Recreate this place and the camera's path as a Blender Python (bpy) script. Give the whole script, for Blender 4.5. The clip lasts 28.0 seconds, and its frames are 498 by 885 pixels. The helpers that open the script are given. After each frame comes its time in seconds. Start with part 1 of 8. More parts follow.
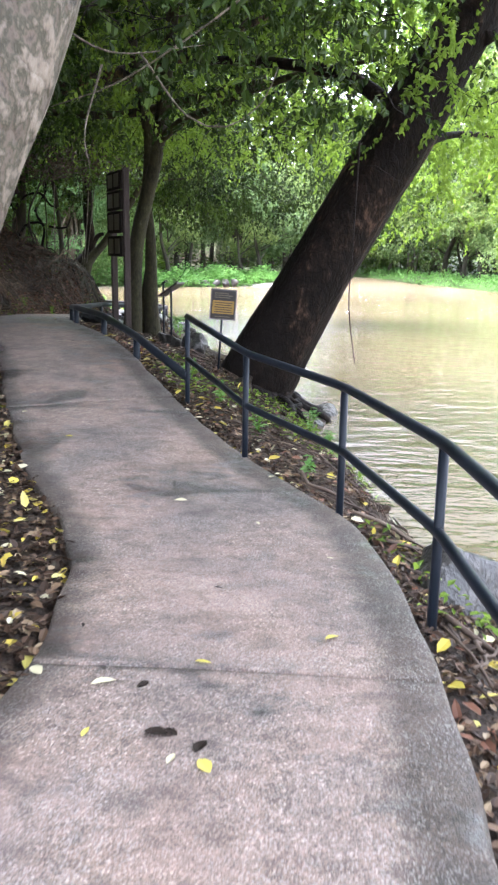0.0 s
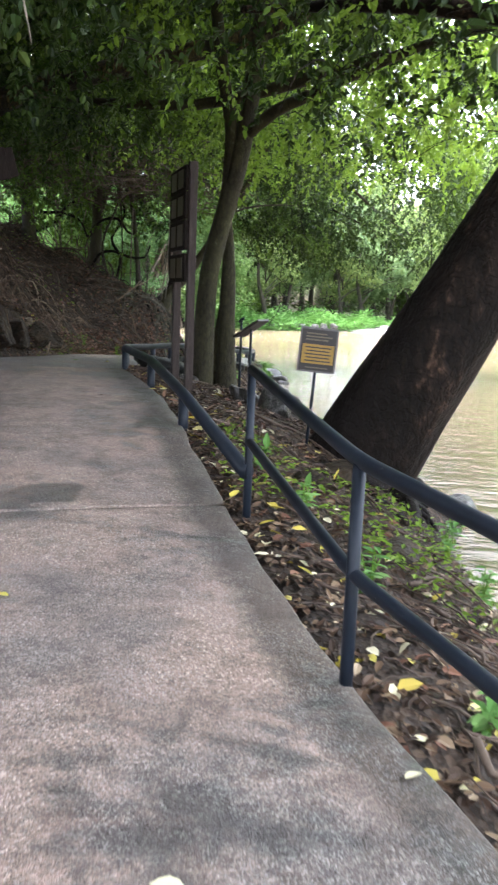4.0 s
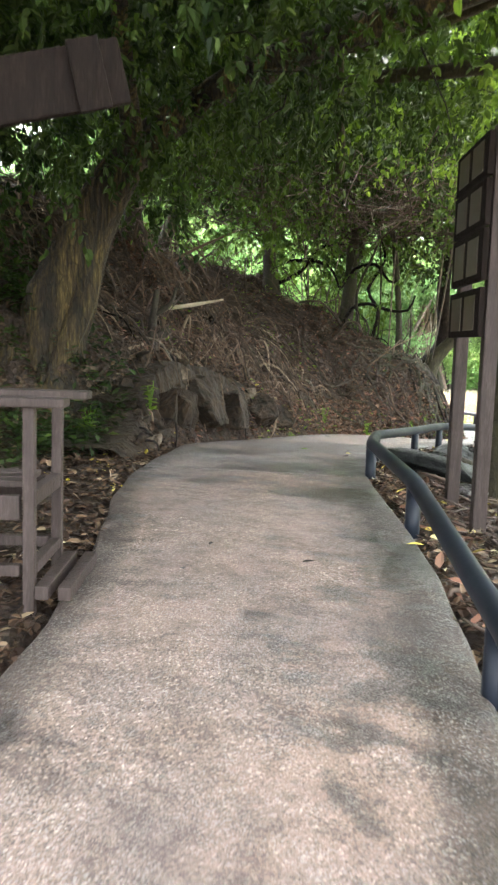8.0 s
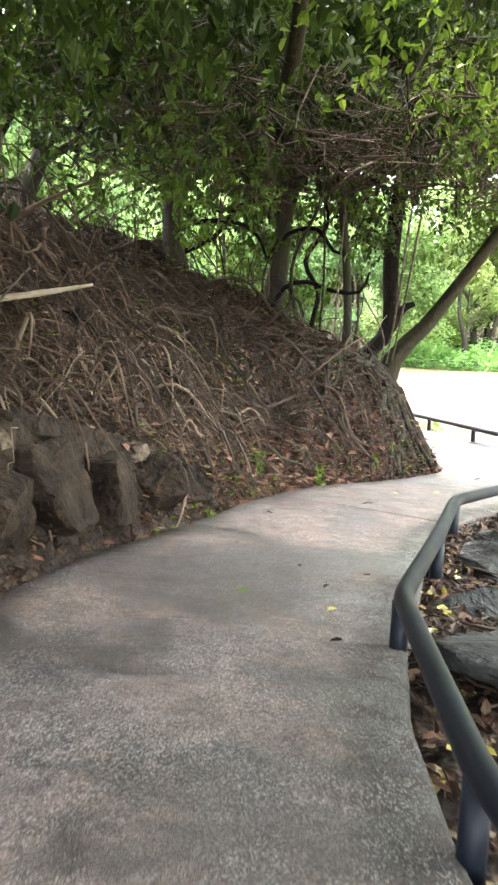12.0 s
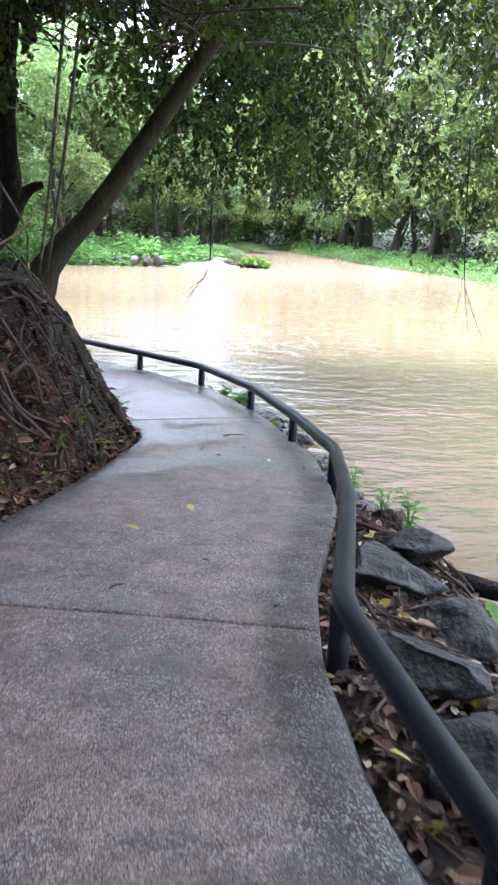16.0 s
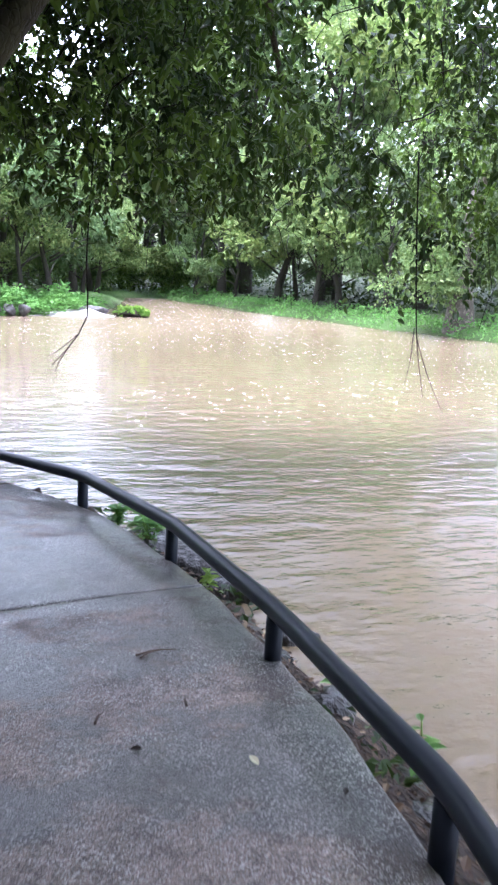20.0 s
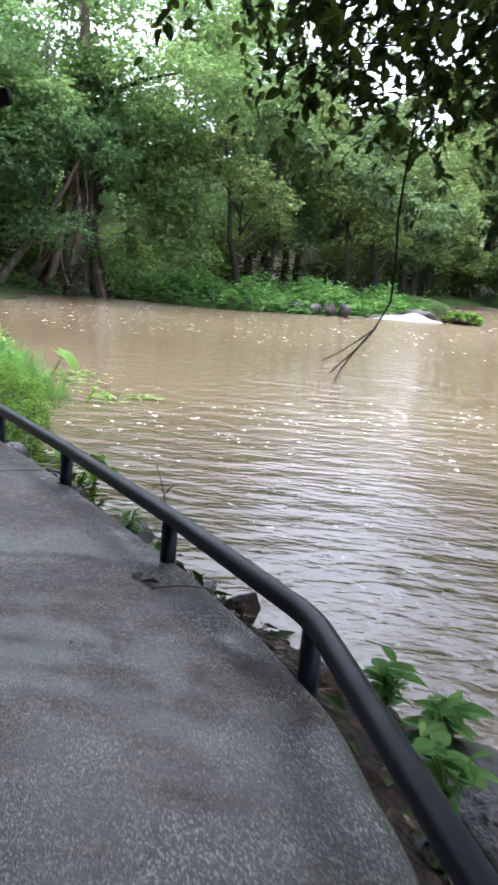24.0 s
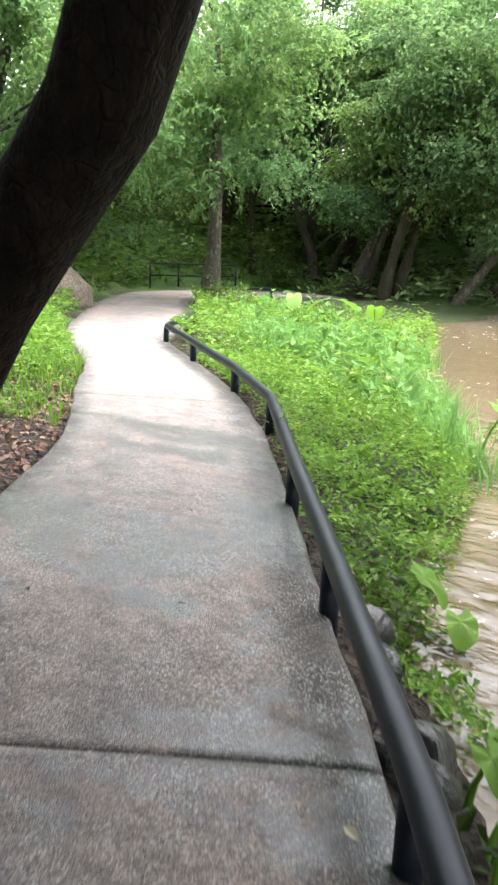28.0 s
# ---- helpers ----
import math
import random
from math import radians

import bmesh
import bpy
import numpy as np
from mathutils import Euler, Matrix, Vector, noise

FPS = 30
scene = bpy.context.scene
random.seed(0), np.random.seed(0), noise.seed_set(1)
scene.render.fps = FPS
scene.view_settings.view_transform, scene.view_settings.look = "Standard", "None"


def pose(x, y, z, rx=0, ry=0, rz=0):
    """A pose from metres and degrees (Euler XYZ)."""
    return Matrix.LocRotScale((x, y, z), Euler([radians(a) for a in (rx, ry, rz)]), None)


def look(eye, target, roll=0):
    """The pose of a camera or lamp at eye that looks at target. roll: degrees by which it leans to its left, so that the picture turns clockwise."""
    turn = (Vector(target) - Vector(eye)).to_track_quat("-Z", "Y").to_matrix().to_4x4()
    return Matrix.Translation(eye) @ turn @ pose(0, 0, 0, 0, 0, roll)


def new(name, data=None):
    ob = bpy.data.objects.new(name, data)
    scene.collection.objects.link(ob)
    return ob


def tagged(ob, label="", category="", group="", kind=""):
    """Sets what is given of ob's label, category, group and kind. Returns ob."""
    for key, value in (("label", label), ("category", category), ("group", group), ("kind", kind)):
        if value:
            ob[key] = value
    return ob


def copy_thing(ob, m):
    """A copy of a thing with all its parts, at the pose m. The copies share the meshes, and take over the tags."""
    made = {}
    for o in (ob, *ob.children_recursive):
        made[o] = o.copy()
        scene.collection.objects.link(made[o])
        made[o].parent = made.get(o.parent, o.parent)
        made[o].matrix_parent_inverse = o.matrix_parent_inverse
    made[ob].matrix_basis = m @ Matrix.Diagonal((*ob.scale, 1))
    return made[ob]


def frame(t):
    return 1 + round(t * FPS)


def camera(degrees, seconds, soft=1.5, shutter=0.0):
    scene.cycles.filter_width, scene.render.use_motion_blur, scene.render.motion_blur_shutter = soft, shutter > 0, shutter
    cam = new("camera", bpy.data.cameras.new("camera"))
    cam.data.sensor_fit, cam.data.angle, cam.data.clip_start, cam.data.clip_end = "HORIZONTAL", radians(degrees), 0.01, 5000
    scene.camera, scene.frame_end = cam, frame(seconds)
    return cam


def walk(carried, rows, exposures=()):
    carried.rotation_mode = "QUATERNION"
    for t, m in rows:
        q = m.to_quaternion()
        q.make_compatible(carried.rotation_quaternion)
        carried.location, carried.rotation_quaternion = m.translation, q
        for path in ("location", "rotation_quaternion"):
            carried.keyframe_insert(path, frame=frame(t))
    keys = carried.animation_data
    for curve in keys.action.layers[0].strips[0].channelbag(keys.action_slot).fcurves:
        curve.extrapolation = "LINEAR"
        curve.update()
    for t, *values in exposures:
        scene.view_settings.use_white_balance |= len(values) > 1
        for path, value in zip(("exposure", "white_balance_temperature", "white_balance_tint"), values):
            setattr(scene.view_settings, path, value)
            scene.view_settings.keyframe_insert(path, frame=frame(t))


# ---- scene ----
cam = camera(34.1, 28.0, 2.4, 0.4)
PATH = [
    (0, (0.04, 0.044, 1.469), (0.033, 1.991, 1.012), 0.9),
    (0.5, (-0.017, 0.518, 1.47), (0.01, 2.47, 1.036), 3.0),
    (1, (-0.086, 0.988, 1.424), (-0.03, 2.948, 1.029), 2.9),
    (1.5, (-0.058, 1.468, 1.356), (0.0, 3.428, 0.963), 3.8),
    (2, (-0.06, 1.93, 1.307), (0.023, 3.89, 0.917), 3.3),
    (2.5, (-0.055, 2.354, 1.274), (-0.016, 4.318, 0.895), 4.4),
    (4.5, (-0.099, 4.453, 1.198), (-0.439, 6.392, 0.842), 2.6),
    (5, (-0.157, 4.952, 1.149), (-0.594, 6.867, 0.773), 4.4),
    (5.5, (-0.317, 5.421, 1.122), (-0.855, 7.307, 0.729), 3.7),
    (6, (-0.484, 5.908, 1.14), (-1.094, 7.781, 0.793), 2.1),
    (6.5, (-0.621, 6.438, 1.195), (-1.323, 8.29, 0.915), 1.8),
    (7, (-0.808, 6.996, 1.209), (-1.527, 8.85, 0.995), 0.8),
    (7.5, (-0.965, 7.569, 1.232), (-1.766, 9.393, 1.063), 2.4),
    (8, (-1.168, 8.1, 1.25), (-2.014, 9.897, 1.013), 1.8),
    (8.5, (-1.359, 8.632, 1.308), (-2.208, 10.423, 1.039), 1.1),
    (9, (-1.554, 9.129, 1.38), (-2.408, 10.923, 1.144), 0.4),
    (9.5, (-1.812, 9.676, 1.448), (-2.578, 11.507, 1.198), 0.2),
    (10, (-2.014, 10.232, 1.508), (-2.748, 12.07, 1.218), 0.9),
    (10.5, (-2.336, 10.839, 1.589), (-3.011, 12.697, 1.283), 1.5),
    (11, (-2.555, 11.39, 1.692), (-3.189, 13.263, 1.391), 1.8),
    (11.5, (-2.89, 12.0, 1.728), (-3.528, 13.87, 1.416), 2.3),
    (13.5, (-3.643, 13.974, 1.709), (-4.018, 15.904, 1.342), 0.8),
    (14, (-3.93, 14.59, 1.689), (-4.126, 16.528, 1.235), 0.7),
    (14.5, (-4.134, 15.115, 1.676), (-4.124, 17.057, 1.201), 1.5),
    (15, (-4.34, 15.593, 1.661), (-4.181, 17.529, 1.182), 2.2),
    (15.5, (-4.497, 16.124, 1.679), (-4.184, 18.037, 1.187), 2.7),
    (16, (-4.572, 16.606, 1.703), (-4.209, 18.499, 1.171), 3.3),
    (16.5, (-4.615, 17.15, 1.658), (-4.161, 19.027, 1.134), 2.4),
    (17, (-4.556, 17.705, 1.638), (-4.08, 19.601, 1.213), 1.6),
    (17.5, (-4.525, 18.186, 1.61), (-4.025, 20.078, 1.196), 1.4),
    (18, (-4.439, 18.739, 1.586), (-3.903, 20.623, 1.183), 2.5),
    (18.5, (-4.408, 19.221, 1.578), (-3.865, 21.1, 1.163), 3.6),
    (19, (-4.357, 19.696, 1.564), (-3.761, 21.557, 1.135), 4.2),
    (19.5, (-4.24, 20.24, 1.549), (-3.615, 22.091, 1.121), 4.2),
    (20, (-4.116, 20.758, 1.489), (-3.462, 22.604, 1.083), 3.1),
    (20.5, (-3.95, 21.275, 1.44), (-3.288, 23.122, 1.052), 4.1),
    (22.5, (-3.502, 23.251, 1.163), (-3.09, 25.145, 0.67), 5.0),
    (23, (-3.511, 23.708, 1.159), (-3.259, 25.635, 0.684), 5.9),
    (23.5, (-3.405, 24.169, 1.099), (-3.339, 26.118, 0.657), 4.9),
    (24, (-3.332, 24.688, 1.081), (-3.431, 26.636, 0.642), 5.0),
    (24.5, (-3.335, 25.179, 1.054), (-3.584, 27.108, 0.589), 4.5),
    (25, (-3.37, 25.7, 1.047), (-3.823, 27.588, 0.568), 4.1),
    (25.5, (-3.432, 26.207, 1.017), (-4.004, 28.058, 0.521), 3.4),
    (26, (-3.453, 26.745, 0.982), (-4.14, 28.561, 0.5), 3.4),
    (26.5, (-3.607, 27.287, 0.929), (-4.421, 29.049, 0.443), 3.5),
    (27, (-3.775, 27.784, 0.891), (-4.743, 29.466, 0.407), 2.9),
    (27.5, (-3.991, 28.215, 0.88), (-5.07, 29.83, 0.403), 2.8),
    (28, (-4.314, 28.759, 0.875), (-5.442, 30.344, 0.41), 2.6),
]
EXPOSURES = [(0.0, 4.1, 5800, 15), (1.0, 3.95, 5800, 15), (2.5, 3.9, 5800, 15), (5.0, 4.6, 6100, 11), (6.0, 4.95, 6200, 11), (8.0, 5.3, 6400, 10), (9.0, 5.6, 6500, 9), (10.0, 5.68, 6500, 10), (11.0, 5.55, 6500, 12), (14.0, 5.1, 6300, 19), (15.5, 4.2, 5700, 22), (17.0, 3.75, 5200, 25), (19.0, 3.66, 5250, 24), (20.5, 3.45, 5300, 22), (23.0, 2.75, 5300, 18), (25.5, 3.0, 6400, 14), (28.0, 3.2, 6250, 12)]
walk(cam, [(t, look(eye, target, roll)) for t, eye, target, roll in PATH], EXPOSURES)

# ---- world and light: a bright overcast sky ----
world = bpy.data.worlds.new("world")
scene.world = world
world.use_nodes = True
wn, wl = world.node_tree.nodes, world.node_tree.links
sky = wn.new("ShaderNodeTexSky")
sky.sky_type = 'NISHITA'
sky.sun_disc = False
sky.sun_elevation, sky.sun_rotation = radians(73), radians(-20)
sky.air_density, sky.dust_density, sky.ozone_density = 1.0, 4.0, 1.0
grey = wn.new("ShaderNodeHueSaturation")
grey.inputs["Saturation"].default_value = 0.22
wl.new(sky.outputs[0], grey.inputs["Color"])
wl.new(grey.outputs[0], wn["Background"].inputs["Color"])
wn["Background"].inputs["Strength"].default_value = 0.15

sun_data = bpy.data.lights.new("sun", 'SUN')
sun_data.energy, sun_data.angle, sun_data.color = 0.7, radians(40), (1.0, 0.95, 0.87)
sun = new("sun", sun_data)
sun.matrix_world = look((0, 0, 60), Vector((0, 0, 60)) - Vector((math.sin(radians(-20)) * math.cos(radians(73)), math.cos(radians(-20)) * math.cos(radians(73)), math.sin(radians(73)))))

# ---- materials ----


def shader(name):
    m = bpy.data.materials.new(name)
    m.use_nodes = True
    nt = m.node_tree
    return m, nt.nodes, nt.links, nt.nodes["Principled BSDF"]


def coords(n, l, scale=1.0):
    c = n.new("ShaderNodeTexCoord")
    return c.outputs["Object"]


def noise_tex(n, l, vec, scale, detail=4.0, rough=0.55, stretch=None):
    t = n.new("ShaderNodeTexNoise")
    t.inputs["Scale"].default_value, t.inputs["Detail"].default_value, t.inputs["Roughness"].default_value = scale, detail, rough
    if stretch:
        mp = n.new("ShaderNodeMapping")
        mp.inputs["Scale"].default_value = stretch
        l.new(vec, mp.inputs["Vector"])
        vec = mp.outputs[0]
    l.new(vec, t.inputs["Vector"])
    return t.outputs["Fac"]


def ramp(n, l, fac, stops):
    r = n.new("ShaderNodeValToRGB")
    e = r.color_ramp.elements
    e.remove(e[1])
    e[0].position, e[0].color = stops[0][0], (*stops[0][1], 1)
    for p, c in stops[1:]:
        e.new(p).color = (*c, 1)
    l.new(fac, r.inputs["Fac"])
    return r.outputs["Color"]


def mix(n, l, fac, a, b, kind='MIX'):
    m = n.new("ShaderNodeMixRGB")
    m.blend_type = kind
    for i, v in ((0, fac), (1, a), (2, b)):
        if isinstance(v, bpy.types.NodeSocket):
            l.new(v, m.inputs[i])
        elif i == 0:
            m.inputs[0].default_value = v
        else:
            m.inputs[i].default_value = (*v, 1)
    return m.outputs[0]


def bump(n, l, height, strength, distance, prev=None):
    b = n.new("ShaderNodeBump")
    b.inputs["Strength"].default_value, b.inputs["Distance"].default_value = strength, distance
    l.new(height, b.inputs["Height"])
    if prev is not None:
        l.new(prev, b.inputs["Normal"])
    return b.outputs[0]


def leaf_mat(name, stops, through_col, amount=0.35, rough=0.42, varied=False):
    """A leaf: glossy skin, light passing through, each leaf its own tone."""
    m, n, l, p = shader(name)
    geo = n.new("ShaderNodeNewGeometry")
    col = ramp(n, l, geo.outputs["Random Per Island"], stops)
    big = noise_tex(n, l, coords(n, l), 0.7, 2.0)
    col = mix(n, l, ramp(n, l, big, [(0.35, (0, 0, 0)), (0.7, (0.6, 0.6, 0.6))]), col, through_col)
    # every tree its own tone
    oi = n.new("ShaderNodeObjectInfo")
    col = mix(n, l, 1.0, col, ramp(n, l, oi.outputs["Random"], [(0.0, (0.72, 0.78, 0.85)), (0.35, (1.0, 1.0, 1.0)), (0.65, (1.25, 1.12, 0.8)), (1.0, (0.85, 0.95, 1.0))]), 'MULTIPLY') if varied else col
    l.new(col, p.inputs["Base Color"])
    p.inputs["Roughness"].default_value = rough
    p.inputs["Specular IOR Level"].default_value = 0.16
    t = n.new("ShaderNodeBsdfTranslucent")
    tc = mix(n, l, 0.5, col, through_col)
    l.new(tc, t.inputs["Color"])
    mx = n.new("ShaderNodeMixShader")
    mx.inputs[0].default_value = amount
    l.new(p.outputs[0], mx.inputs[1])
    l.new(t.outputs[0], mx.inputs[2])
    l.new(mx.outputs[0], n["Material Output"].inputs["Surface"])
    return m


def rough_mat(name, stops, scale, rough=(0.6, 0.9), bumps=(0.4, 0.02), stretch=None, fine=30.0, island=0.0, tint=None, spec=0.4, cracks=None):
    """A plain uneven surface: two scales of tone and relief."""
    m, n, l, p = shader(name)
    v = coords(n, l)
    a = noise_tex(n, l, v, scale, 5.0, 0.6, stretch)
    b = noise_tex(n, l, v, fine, 4.0, 0.6, stretch)
    s = n.new("ShaderNodeMath")
    s.operation = 'MULTIPLY_ADD'
    l.new(b, s.inputs[0])
    s.inputs[1].default_value = 0.45
    half = n.new("ShaderNodeMath")
    half.operation = 'MULTIPLY'
    half.inputs[1].default_value = 0.55
    l.new(a, half.inputs[0])
    l.new(half.outputs[0], s.inputs[2])
    col = ramp(n, l, s.outputs[0], stops)
    if island:
        geo = n.new("ShaderNodeNewGeometry")
        oi = n.new("ShaderNodeObjectInfo")
        add = n.new("ShaderNodeMath")
        add.operation = 'ADD'
        l.new(geo.outputs["Random Per Island"], add.inputs[0])
        l.new(oi.outputs["Random"], add.inputs[1])
        fr = n.new("ShaderNodeMath")
        fr.operation = 'FRACT'
        l.new(add.outputs[0], fr.inputs[0])
        col = mix(n, l, island, col, ramp(n, l, fr.outputs[0], tint), 'MIX')
    l.new(col, p.inputs["Base Color"])
    rr = n.new("ShaderNodeMapRange")
    rr.inputs["To Min"].default_value, rr.inputs["To Max"].default_value = rough
    l.new(a, rr.inputs["Value"])
    l.new(rr.outputs[0], p.inputs["Roughness"])
    p.inputs["Specular IOR Level"].default_value = spec
    nrm = bump(n, l, b, bumps[0], bumps[1], bump(n, l, a, bumps[0], bumps[1] * 3))
    if cracks:
        # plates of bark between crooked furrows
        vo = n.new("ShaderNodeTexVoronoi")
        vo.feature = 'DISTANCE_TO_EDGE'
        vo.inputs["Scale"].default_value = cracks[0]
        warp = n.new("ShaderNodeVectorMath")
        warp.operation = 'MULTIPLY_ADD'
        nz = n.new("ShaderNodeTexNoise")
        nz.inputs["Scale"].default_value = 6.0
        l.new(v, nz.inputs["Vector"])
        l.new(nz.outputs["Color"], warp.inputs[0])
        warp.inputs[1].default_value = (0.12, 0.12, 0.12)
        mp = n.new("ShaderNodeMapping")
        mp.inputs["Scale"].default_value = (1, 1, cracks[2])
        l.new(v, mp.inputs["Vector"])
        l.new(mp.outputs[0], warp.inputs[2])
        l.new(warp.outputs[0], vo.inputs["Vector"])
        plate = ramp(n, l, vo.outputs["Distance"], [(0.0, (0, 0, 0)), (0.12, (1, 1, 1))])
        col = mix(n, l, 1.0, col, mix(n, l, plate, (cracks[1],) * 3, (1, 1, 1)), 'MULTIPLY')
        l.new(col, p.inputs["Base Color"])
        nrm = bump(n, l, plate, 0.5, 0.008, nrm)
    l.new(nrm, p.inputs["Normal"])
    return m


def concrete_mat(name, tint, speck):
    """Worn concrete: exposed pebbles, cement of one tint, damp and dry patches; speck: how much pale grit shows."""
    m, n, l, p = shader(name)
    v = coords(n, l)
    big = noise_tex(n, l, v, 0.55, 3.0)
    mid = noise_tex(n, l, v, 2.6, 6.0, 0.68)
    fine = noise_tex(n, l, v, 60.0, 3.0, 0.6)
    col = ramp(n, l, mid, [(0.28, (0.10, 0.074, 0.066)), (0.45, (0.185, 0.142, 0.126)), (0.6, (0.235, 0.19, 0.172)), (0.8, (0.145, 0.115, 0.102))])
    col = mix(n, l, ramp(n, l, big, [(0.4, (0, 0, 0)), (0.62, (0.6, 0.6, 0.6))]), col, (0.15, 0.123, 0.111))
    # exposed aggregate: pale and dark grains of two sizes
    vo = n.new("ShaderNodeTexVoronoi")
    vo.inputs["Scale"].default_value = 118.0
    l.new(v, vo.inputs["Vector"])
    v2 = n.new("ShaderNodeTexVoronoi")
    v2.inputs["Scale"].default_value = 190.0
    l.new(v, v2.inputs["Vector"])
    grain = ramp(n, l, vo.outputs["Color"], [(0.12, (0.075, 0.059, 0.05)), (0.42, (0.14, 0.112, 0.097)), (0.75, (0.20, 0.163, 0.143)), (0.92, (0.36, 0.325, 0.295))])
    grit = ramp(n, l, v2.outputs["Color"], [(0.2, (0.66, 0.66, 0.66)), (0.6, (0.9, 0.9, 0.9)), (0.92, (1.5, 1.45, 1.4))])
    worn = ramp(n, l, noise_tex(n, l, v, 1.3, 4.0), [(0.36, (0.35, 0.35, 0.35)), (0.56, (0.95, 0.95, 0.95))])
    col = mix(n, l, worn, col, grain)
    col = mix(n, l, 0.7, col, mix(n, l, 1.0, col, grit, 'MULTIPLY'))
    # brown silt and grey cement showing in turns, trodden dirt in smears
    silt = ramp(n, l, noise_tex(n, l, v, 0.95, 5.0, 0.62), [(0.34, (0.66, 0.70, 0.74)), (0.5, (1.0, 0.97, 0.95)), (0.64, (1.18, 1.12, 1.06))])
    col = mix(n, l, 1.0, col, silt, 'MULTIPLY')
    smear = ramp(n, l, noise_tex(n, l, v, 5.5, 7.0, 0.72, (1.0, 1.5, 1.0)), [(0.47, (1.12, 1.12, 1.12)), (0.56, (0.78, 0.76, 0.74)), (0.7, (0.46, 0.44, 0.42))])
    col = mix(n, l, 0.85, col, mix(n, l, 1.0, col, smear, 'MULTIPLY'))
    # old dark blots
    blot = ramp(n, l, noise_tex(n, l, v, 4.3, 2.0, 0.4), [(0.60, (0, 0, 0)), (0.85, (0.7, 0.7, 0.7))])
    col = mix(n, l, blot, col, (0.05, 0.043, 0.038))
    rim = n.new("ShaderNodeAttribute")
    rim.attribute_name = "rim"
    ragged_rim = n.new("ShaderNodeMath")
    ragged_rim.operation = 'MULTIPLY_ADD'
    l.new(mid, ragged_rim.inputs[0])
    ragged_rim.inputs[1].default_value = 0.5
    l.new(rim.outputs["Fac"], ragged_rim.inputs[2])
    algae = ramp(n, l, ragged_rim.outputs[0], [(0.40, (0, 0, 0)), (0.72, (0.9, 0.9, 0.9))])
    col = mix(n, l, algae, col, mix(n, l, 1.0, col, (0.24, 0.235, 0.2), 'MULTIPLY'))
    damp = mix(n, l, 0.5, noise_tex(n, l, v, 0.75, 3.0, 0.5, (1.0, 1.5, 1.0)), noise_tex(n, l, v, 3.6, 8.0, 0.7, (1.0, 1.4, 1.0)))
    # wet from the river round the point; levels also put in shade elsewhere
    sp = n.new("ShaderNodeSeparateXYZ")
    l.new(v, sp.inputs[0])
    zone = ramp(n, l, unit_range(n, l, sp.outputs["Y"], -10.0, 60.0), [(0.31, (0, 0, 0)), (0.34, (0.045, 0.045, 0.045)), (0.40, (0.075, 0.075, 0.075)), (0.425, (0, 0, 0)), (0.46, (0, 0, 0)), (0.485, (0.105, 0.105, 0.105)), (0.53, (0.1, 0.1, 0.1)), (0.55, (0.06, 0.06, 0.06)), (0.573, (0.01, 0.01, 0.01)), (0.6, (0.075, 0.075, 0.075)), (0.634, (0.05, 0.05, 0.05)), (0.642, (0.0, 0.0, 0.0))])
    # drying the far end paints in the open-sky brightness there
    lit_end = unit_range(n, l, sp.outputs["Y"], 34.3, 35.0)
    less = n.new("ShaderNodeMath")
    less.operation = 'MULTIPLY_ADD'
    l.new(lit_end, less.inputs[0])
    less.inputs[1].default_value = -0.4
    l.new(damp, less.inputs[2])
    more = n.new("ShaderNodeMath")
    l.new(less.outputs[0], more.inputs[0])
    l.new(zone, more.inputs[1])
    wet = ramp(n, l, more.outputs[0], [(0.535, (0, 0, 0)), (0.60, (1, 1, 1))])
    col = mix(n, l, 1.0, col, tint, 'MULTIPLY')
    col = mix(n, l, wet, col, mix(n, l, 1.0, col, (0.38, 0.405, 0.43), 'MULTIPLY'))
    # pale quartz grains stay bright in the wet
    v3 = n.new("ShaderNodeTexVoronoi")
    v3.inputs["Scale"].default_value = 165.0
    l.new(v, v3.inputs["Vector"])
    patch = noise_tex(n, l, v, 3.1, 5.0, 0.65)
    specks = mix(n, l, 1.0, ramp(n, l, v3.outputs["Color"], [(0.68, (0, 0, 0)), (0.75, (speck, speck, speck))]), ramp(n, l, patch, [(0.38, (0.15, 0.15, 0.15)), (0.6, (1, 1, 1))]), 'MULTIPLY')
    col = mix(n, l, specks, col, (0.40, 0.385, 0.36))
    pits = ramp(n, l, v3.outputs["Color"], [(0.2, (0.5 * speck + 0.2,) * 3), (0.27, (0, 0, 0))])
    col = mix(n, l, pits, col, (0.03, 0.028, 0.026))
    l.new(col, p.inputs["Base Color"])
    r = n.new("ShaderNodeMapRange")
    r.inputs["To Min"].default_value, r.inputs["To Max"].default_value = 0.66, 0.31
    l.new(wet, r.inputs["Value"])
    l.new(r.outputs[0], p.inputs["Roughness"])
    p.inputs["Specular IOR Level"].default_value = 0.5
    # a film of water on the damp patches
    film_w = n.new("ShaderNodeMath")
    film_w.operation = 'MULTIPLY'
    l.new(wet, film_w.inputs[0])
    film_w.inputs[1].default_value = 0.6
    l.new(film_w.outputs[0], p.inputs["Coat Weight"])
    p.inputs["Coat Roughness"].default_value = 0.17
    p.inputs["Coat IOR"].default_value = 1.4
    h = mix(n, l, 0.5, vo.outputs["Distance"], v2.outputs["Distance"])
    rough_top = bump(n, l, h, 0.9, -0.009, bump(n, l, fine, 0.3, 0.003, bump(n, l, mid, 0.12, 0.012)))
    l.new(rough_top, p.inputs["Normal"])
    l.new(bump(n, l, h, 0.4, -0.004, bump(n, l, mid, 0.12, 0.012)), p.inputs["Coat Normal"])
    return m


